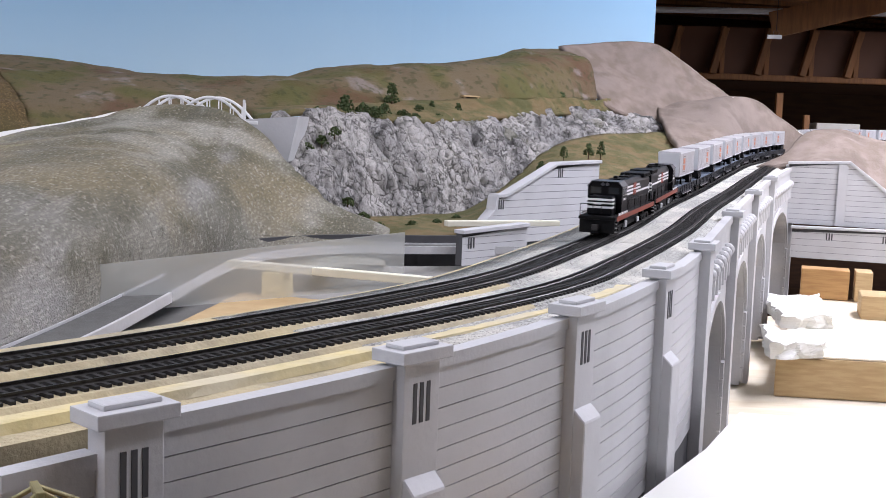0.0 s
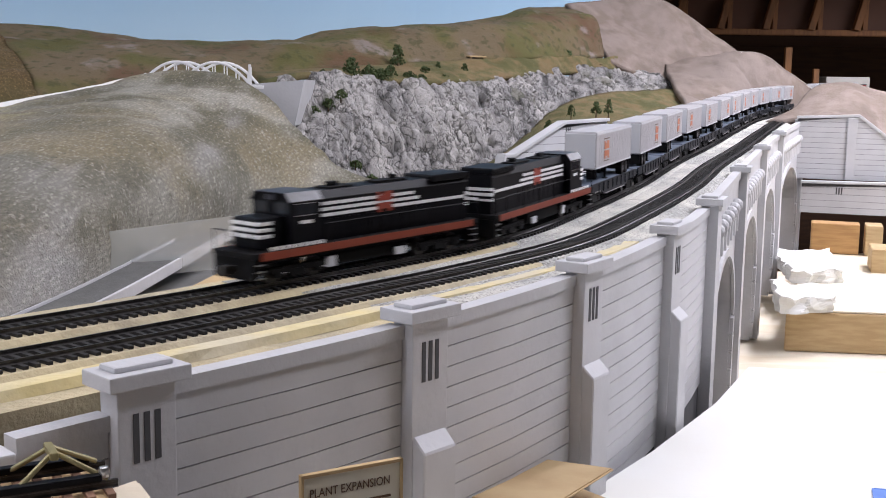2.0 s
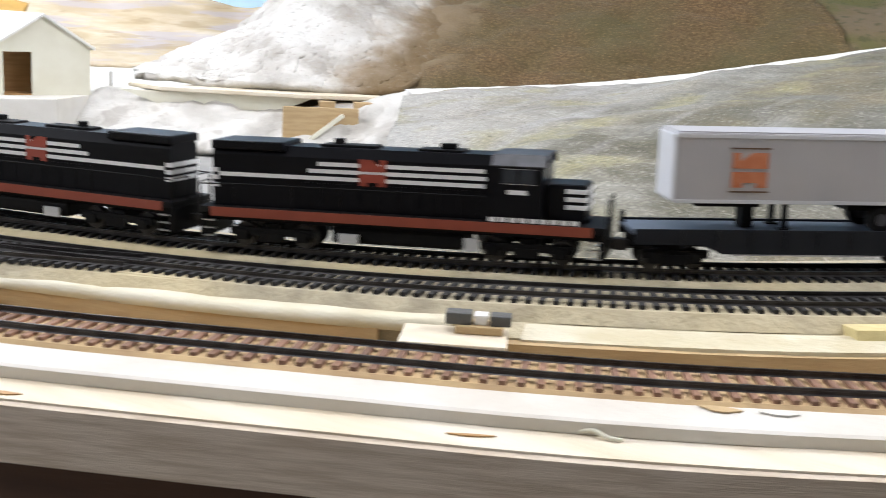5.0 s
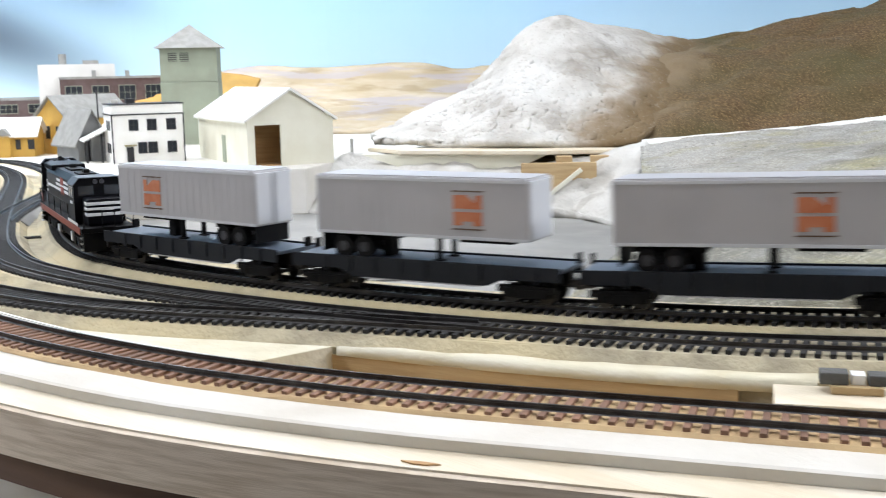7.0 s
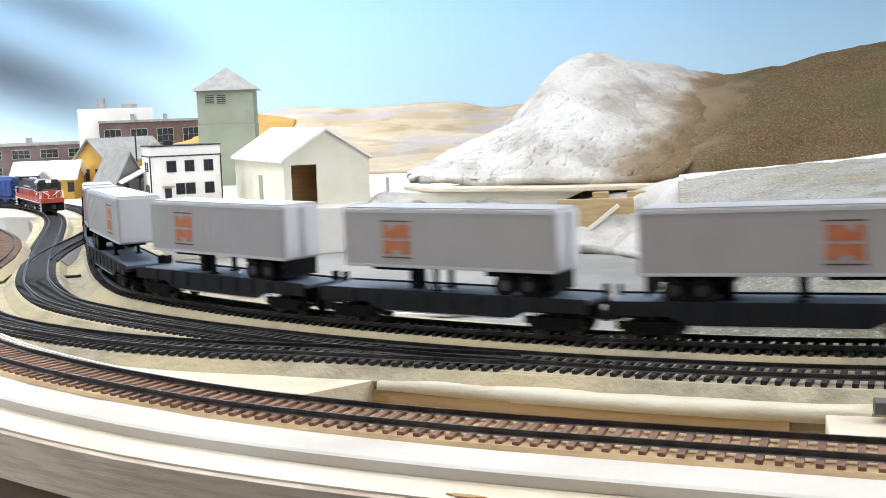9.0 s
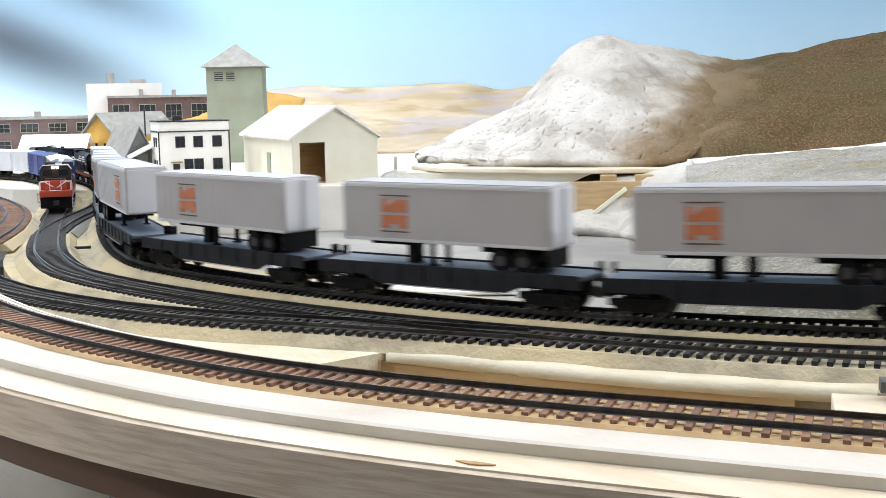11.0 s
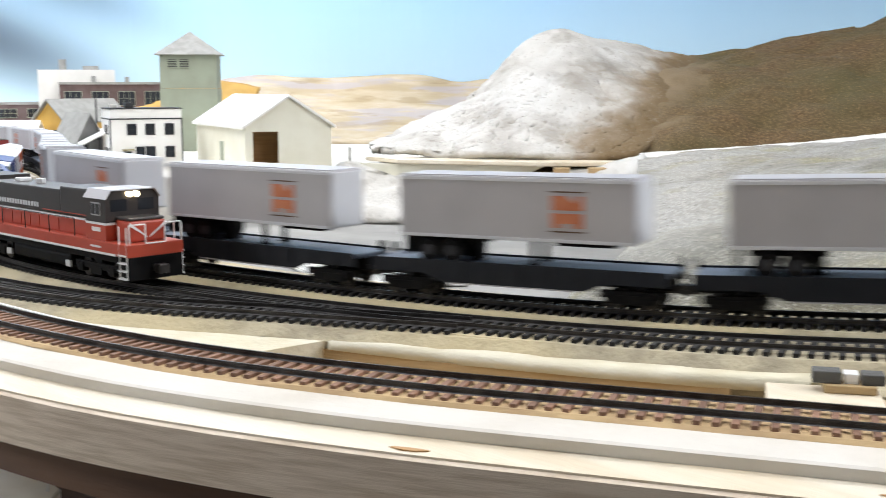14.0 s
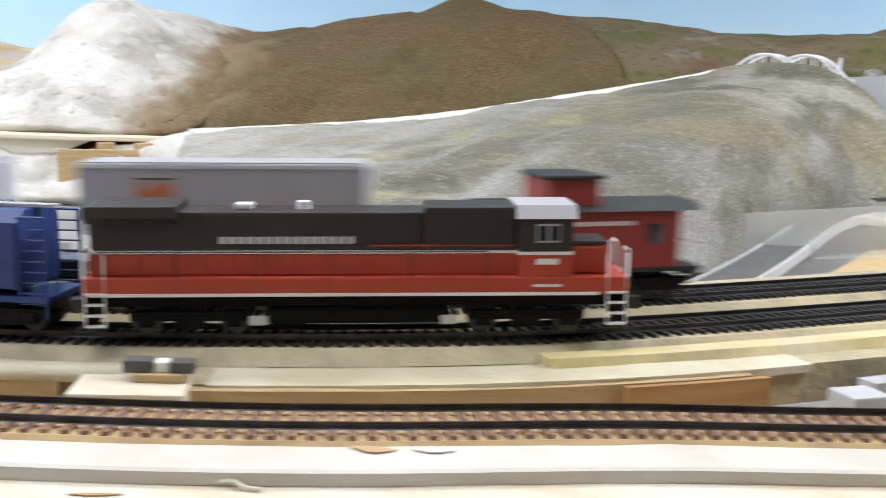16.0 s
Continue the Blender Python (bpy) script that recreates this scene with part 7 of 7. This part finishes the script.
def flat_car():
    t = thing("flat_car", "dark blue-black piggyback flat car", "flat car", group="piggyback flats")
    L = 0.0795
    part("deck", boxes((-L, L, -0.0148, 0.0148, 0.0165, 0.0185), bevel=0.0003), M["deck_blue"], t)
    for sgn in (-1, 1):
        bm = bmesh.new()
        prism(bm, [(-L, 0.0125), (-L * 0.62, 0.0125), (-L * 0.5, 0.0085), (L * 0.5, 0.0085), (L * 0.62, 0.0125), (L, 0.0125), (L, 0.0195), (-L, 0.0195)], "y", sgn * 0.0152 - 0.0006, sgn * 0.0152 + 0.0006)
        part("side_sill", bm, M["flat"], t)
        for k in range(9):
            part("stake", boxes((-L + 0.012 + k * 0.0155, -L + 0.0132 + k * 0.0155, sgn * 0.0162 - 0.0003, sgn * 0.0162 + 0.0003, 0.011, 0.019)), M["flat"], t)
        part("sill_edge_strip", boxes((-0.035, 0.035, sgn * 0.0152 - 0.0007, sgn * 0.0152 + 0.0007, 0.0078, 0.0084)), M["silver"], t, "pale lower sill edge")
    part("centre_sill", boxes((-L, L, -0.004, 0.004, 0.0095, 0.0165)), M["black_dull"], t)
    part("hitch", boxes((0.022, 0.028, -0.004, 0.004, 0.0186, 0.0305), bevel=0.0006), M["black_dull"], t, "trailer hitch")
    for x in (-0.060, 0.060):
        truck(t, x, 0.0095)
    for x in (-L, L):
        coupler(t, x + (0.004 if x > 0 else -0.004))
        part("brake_wheel", boxes((x - 0.0008, x + 0.0008, -0.012, -0.007, 0.0186, 0.024), bevel=0.0005), M["black_dull"], t)
    return t


def trailer():
    t = thing("highway_trailer", "silver-grey road trailer with an orange block emblem", "trailer", group="piggyback trailers")
    L, w, z0, z1 = 0.0625, 0.0142, 0.031, 0.0625
    part("body", boxes((-L, L, -w, w, z0, z1), bevel=0.0009), M["silver"], t)
    part("roof", boxes((-L + 0.001, L - 0.001, -w + 0.0008, w - 0.0008, z1, z1 + 0.0005)), M["silver"], t)
    for sgn in (-1, 1):
        part("top_rail", boxes((-L, L, sgn * w - 0.0003, sgn * w + 0.0003, z1 - 0.0022, z1 - 0.0006)), M["trailer_end"], t)
        part("bottom_rail", boxes((-L, L, sgn * w - 0.0003, sgn * w + 0.0003, z0 + 0.0003, z0 + 0.0018)), M["trailer_end"], t)
        bm = bmesh.new()
        for k in range(19):
            box(bm, -L + 0.003 + k * 0.0062, -L + 0.0036 + k * 0.0062, sgn * w - 0.00018, sgn * w + 0.00018, z0 + 0.002, z1 - 0.0025)
        part("side_ribs", bm, M["silver"], t)["kind"] = "stuff"
        part("emblem_rule", boxes((0.020, 0.038, sgn * (w + 0.0001) - 0.0002, sgn * (w + 0.0001) + 0.0002, 0.0555, 0.0562), (0.020, 0.038, sgn * (w + 0.0001) - 0.0002, sgn * (w + 0.0001) + 0.0002, 0.0362, 0.0369)), M["ink"], t)
    emblem(t, 0.029, 0.0462, 0.0155, w + 0.0003, M["logo"])
    for y in (-0.0068, 0.0068):
        d = part("rear_door", boxes((-L - 0.0009, -L + 0.0002, y - 0.0064, y + 0.0064, z0 + 0.0012, z1 - 0.0012), bevel=0.0003), M["trailer_end"], t, "white rear door")
        part("hinge_bar", boxes((-L - 0.0016, -L - 0.0009, y * 0.3 - 0.0004, y * 0.3 + 0.0004, z0 + 0.002, z1 - 0.002)), M["trailer_end"], d)
    part("nose_panel", boxes((L - 0.0002, L + 0.0008, -w + 0.001, w - 0.001, z0 + 0.001, z1 - 0.001), bevel=0.0004), M["trailer_end"], t)
    part("bogie_frame", boxes((-0.055, -0.02, -0.007, 0.007, 0.0275, z0)), M["black_dull"], t)
    part("kingpin_plate", boxes((0.02, 0.05, -0.006, 0.006, 0.0285, z0)), M["black_dull"], t)
    for x in (-0.047, -0.034):
        for y in (-0.0108, 0.0108):
            bm = bmesh.new()
            cyl(bm, (x, y - 0.0028, 0.0243), (x, y + 0.0028, 0.0243), 0.0058, 16)
            tw = part("tyre", bm, M["black_dull"], t)
            bm = bmesh.new()
            cyl(bm, (x, y - 0.003, 0.0243), (x, y + 0.003, 0.0243), 0.0028, 12)
            part("hub", bm, M["roof_grey"], tw)
    for y in (-0.008, 0.008):
        part("landing_leg", boxes((0.008, 0.0105, y - 0.001, y + 0.001, 0.0188, z0), (0.0065, 0.012, y - 0.002, y + 0.002, 0.0185, 0.0193)), M["black_dull"], t)
    part("mud_guard", boxes((-0.0605, -0.0598, -0.013, 0.013, 0.021, z0)), M["black_dull"], t)
    return t


def caboose():
    t = thing("caboose", "dark red wooden caboose with a rooftop cupola", "caboose")
    part("body", boxes((-0.043, 0.043, -0.0155, 0.0155, 0.0145, 0.041), bevel=0.0005), M["maroon"], t)
    bm = bmesh.new()
    prism(bm, [(-0.0178, 0.0412), (0.0178, 0.0412), (0.010, 0.0448), (-0.010, 0.0448)], "x", -0.053, 0.053)
    part("roof", bm, M["trim_black"], t)
    part("cupola", boxes((-0.002, 0.024, -0.0135, 0.0135, 0.0435, 0.0555), bevel=0.0005), M["maroon"], t)
    part("cupola_roof", boxes((-0.004, 0.026, -0.0155, 0.0155, 0.0556, 0.0575), bevel=0.0008), M["trim_black"], t)
    for sgn in (-1, 1):
        for x in (-0.03, 0.03):
            part("window", boxes((x - 0.004, x + 0.004, sgn * 0.0156 - 0.0002, sgn * 0.0156 + 0.0002, 0.026, 0.035)), M["glass"], t)
    bars(t, -0.018, 0.018, 0.01565, 0.0345, 0.002, 8, M["white"])
    part("end_platform", boxes((-0.055, 0.055, -0.0155, 0.0155, 0.0125, 0.0145)), M["trim_black"], t)
    for x in (-0.0545, 0.0545):
        part("end_rail", rail_loop([(x, -0.0145, 0.0145), (x, -0.0145, 0.041), (x, -0.0145, 0.025), (x, 0.0145, 0.025), (x, 0.0145, 0.041), (x, 0.0145, 0.0145)], 0.0005), M["white"], t)
        coupler(t, x + (0.005 if x > 0 else -0.005))
    for x in (-0.035, 0.035):
        truck(t, x, 0.009)
    return t


def hopper(mat, label):
    t = thing("covered_hopper", label, "hopper car")
    bm = bmesh.new()
    prism(bm, [(-0.0165, 0.018), (0.0165, 0.018), (0.0172, 0.03), (0.0165, 0.044), (0.012, 0.0485), (-0.012, 0.0485), (-0.0165, 0.044), (-0.0172, 0.03)], "x", -0.062, 0.062)
    part("body", bm, mat, t)
    for k in range(9):
        x = -0.06 + k * 0.015
        for sgn in (-1, 1):
            part("side_rib", boxes((x - 0.0006, x + 0.0006, sgn * 0.0172 - 0.0005, sgn * 0.0172 + 0.0005, 0.018, 0.044)), mat, t)
    part("roof_walk", boxes((-0.07, 0.07, -0.003, 0.003, 0.0486, 0.0498)), M["silver"], t)
    for x in (-0.035, 0.0, 0.035):
        part("roof_hatch", boxes((x - 0.012, x + 0.012, -0.009, -0.004, 0.0486, 0.0500), (x - 0.012, x + 0.012, 0.004, 0.009, 0.0486, 0.0500), bevel=0.0004), M["deck_blue"], t)
        bm = bmesh.new()
        prism(bm, [(x - 0.017, 0.0179), (x + 0.017, 0.0179), (x + 0.005, 0.007), (x - 0.005, 0.007)], "y", -0.012, 0.012)
        part("hopper_bay", bm, mat, t)
    part("sill", boxes((-0.073, 0.073, -0.016, 0.016, 0.0125, 0.0150), bevel=0.0003), mat, t)
    for x in (-0.072, 0.072):
        d = 1 if x > 0 else -1
        for y in (-0.015, 0.015):
            part("end_ladder", rail_loop([(x, y, 0.006), (x, y, 0.046), (x - d * 0.011, y, 0.046), (x - d * 0.011, y, 0.015)], 0.0006), mat, t)
            for k in range(8):
                bm = bmesh.new()
                cyl(bm, (x, y, 0.012 + k * 0.0042), (x - d * 0.011, y, 0.012 + k * 0.0042), 0.0004, 5)
                part("rung", bm, mat, t)
        coupler(t, x + d * 0.005)
    for x in (-0.054, 0.054):
        truck(t, x, 0.0095)
    return t


def box_car(mat, label, roof, stripe=None, low=False):
    t = thing("box_car" if not low else "gondola", label, "box car" if not low else "gondola")
    top = 0.046 if not low else 0.03
    part("body", boxes((-0.07, 0.07, -0.0158, 0.0158, 0.0125, top), bevel=0.0006), mat, t)
    if not low:
        bm = bmesh.new()
        prism(bm, [(-0.0164, top), (0.0164, top), (0.0, top + 0.003)], "x", -0.071, 0.071)
        part("roof", bm, roof, t)
        for sgn in (-1, 1):
            part("door", boxes((-0.013, 0.013, sgn * 0.0162 - 0.0004, sgn * 0.0162 + 0.0004, 0.0145, top - 0.003)), mat, t)
    for sgn in (-1, 1):
        bm = bmesh.new()
        for k in range(14):
            x = -0.066 + k * 0.0101
            box(bm, x, x + 0.0011, sgn * 0.0159 - 0.0003, sgn * 0.0159 + 0.0003, 0.014, top - 0.002)
        part("side_ribs", bm, mat, t)["kind"] = "stuff"
        if stripe:
            part("side_band", boxes((-0.068, 0.068, sgn * 0.0161 - 0.00045, sgn * 0.0161 + 0.00045, 0.026, 0.034)), stripe, t)
    for x in (-0.07, 0.07):
        coupler(t, x + (0.006 if x > 0 else -0.006))
    for x in (-0.052, 0.052):
        truck(t, x, 0.0095)
    return t


# the black pair with its piggyback train
lead = black_diesel("black diesel locomotive with white stripes leading the train")
pusher = black_diesel("black diesel locomotive with white stripes running cab backwards")
FLATS = 17
TURNED = (1, 2, 5, 10, 11, 12, 13, 14)   # trailers loaded tail first
first_flat, first_trailer = flat_car(), trailer()
flats = [first_flat] + [copy_thing(first_flat, pose(0, 0, 0)) for _ in range(FLATS - 1)]
trailers = [first_trailer] + [copy_thing(first_trailer, pose(0, 0, 0)) for _ in range(FLATS - 1)]
tail = caboose()
# the red engine with its mixed freight
red = red_diesel()
freight = [hopper(M["blue"], "blue covered hopper car with end ladders"),
           box_car(M["green_grey"], "dull green box car with a white upper band", M["trailer_end"], M["trailer_end"]),
           box_car(M["blue"], "blue box car with a blue roof", M["blue"]),
           box_car(M["trailer_end"], "white box car with a pale roof", M["trailer_end"]),
           box_car(M["boxorange"], "orange box car with a white band and white roof", M["trailer_end"], M["trailer_end"]),
           box_car(M["flat"], "black box car with a white roof", M["trailer_end"]),
           box_car(M["rust"], "brown open gondola car", M["rust"], None, True),
           box_car(M["maroon"], "dark red box car", M["grey_roof"])]


def on_line(line, s, half, forward):
    """The pose of a car whose bogies stand half a base before and behind s."""
    s = min(max(s, half + 0.02), line.length - half - 0.02)
    a, b = line.at(s + half * forward), line.at(s - half * forward)
    c, d = (a + b) / 2, a - b
    yaw, up = math.atan2(d.y, d.x), math.atan2(d.z, math.hypot(d.x, d.y))
    return Matrix.Translation(c) @ Matrix.Rotation(yaw, 4, "Z") @ Matrix.Rotation(-up, 4, "Y")


# seconds and the place along the line of each train's front
BLACK_RUN = [(0, 3.325), (0.5, 3.430), (1, 3.556), (1.5, 3.695), (2, 3.832), (2.8, 4.055), (3.5, 4.236), (4.2, 4.412), (5, 4.610), (16, 7.426)]
RED_RUN = [(0, 8.32), (8, 6.08), (10.3, 5.562), (11, 5.362), (12, 5.085), (12.5, 4.948), (13, 4.845), (14, 4.63), (14.5, 4.509), (15, 4.371), (15.5, 4.237), (16, 4.098)]
TIMES = [0.5 * k for k in range(33)]


def run(ob, line, table, back, half, forward, flip=False, lift=0.0, shift=0.0):
    ts, ss = [r[0] for r in table], [r[1] for r in table]
    turn = pose(shift, 0, lift, 0, 0, 180 if flip else 0)
    walk(ob, [(t, on_line(line, float(np.interp(t, ts, ss)) - forward * back, half, forward) @ turn) for t in TIMES])


def motions():
    run(lead, line_c, BLACK_RUN, 0.103, 0.062, 1)
    run(pusher, line_c, BLACK_RUN, 0.312, 0.062, 1, True)
    for k in range(FLATS):
        centre = 0.430 + 0.0665 + 0.168 * k
        run(flats[k], line_c, BLACK_RUN, centre, 0.060, 1)
        run(trailers[k], line_c, BLACK_RUN, centre, 0.060, 1, k in TURNED)
    run(tail, line_c, BLACK_RUN, 0.422 + 0.168 * FLATS + 0.069, 0.035, 1)
    run(red, line_b, RED_RUN, 0.111, 0.066, -1)
    for k, car in enumerate(freight):
        run(car, line_b, RED_RUN, 0.224 + 0.078 + 0.156 * k, 0.053, -1)


motions()
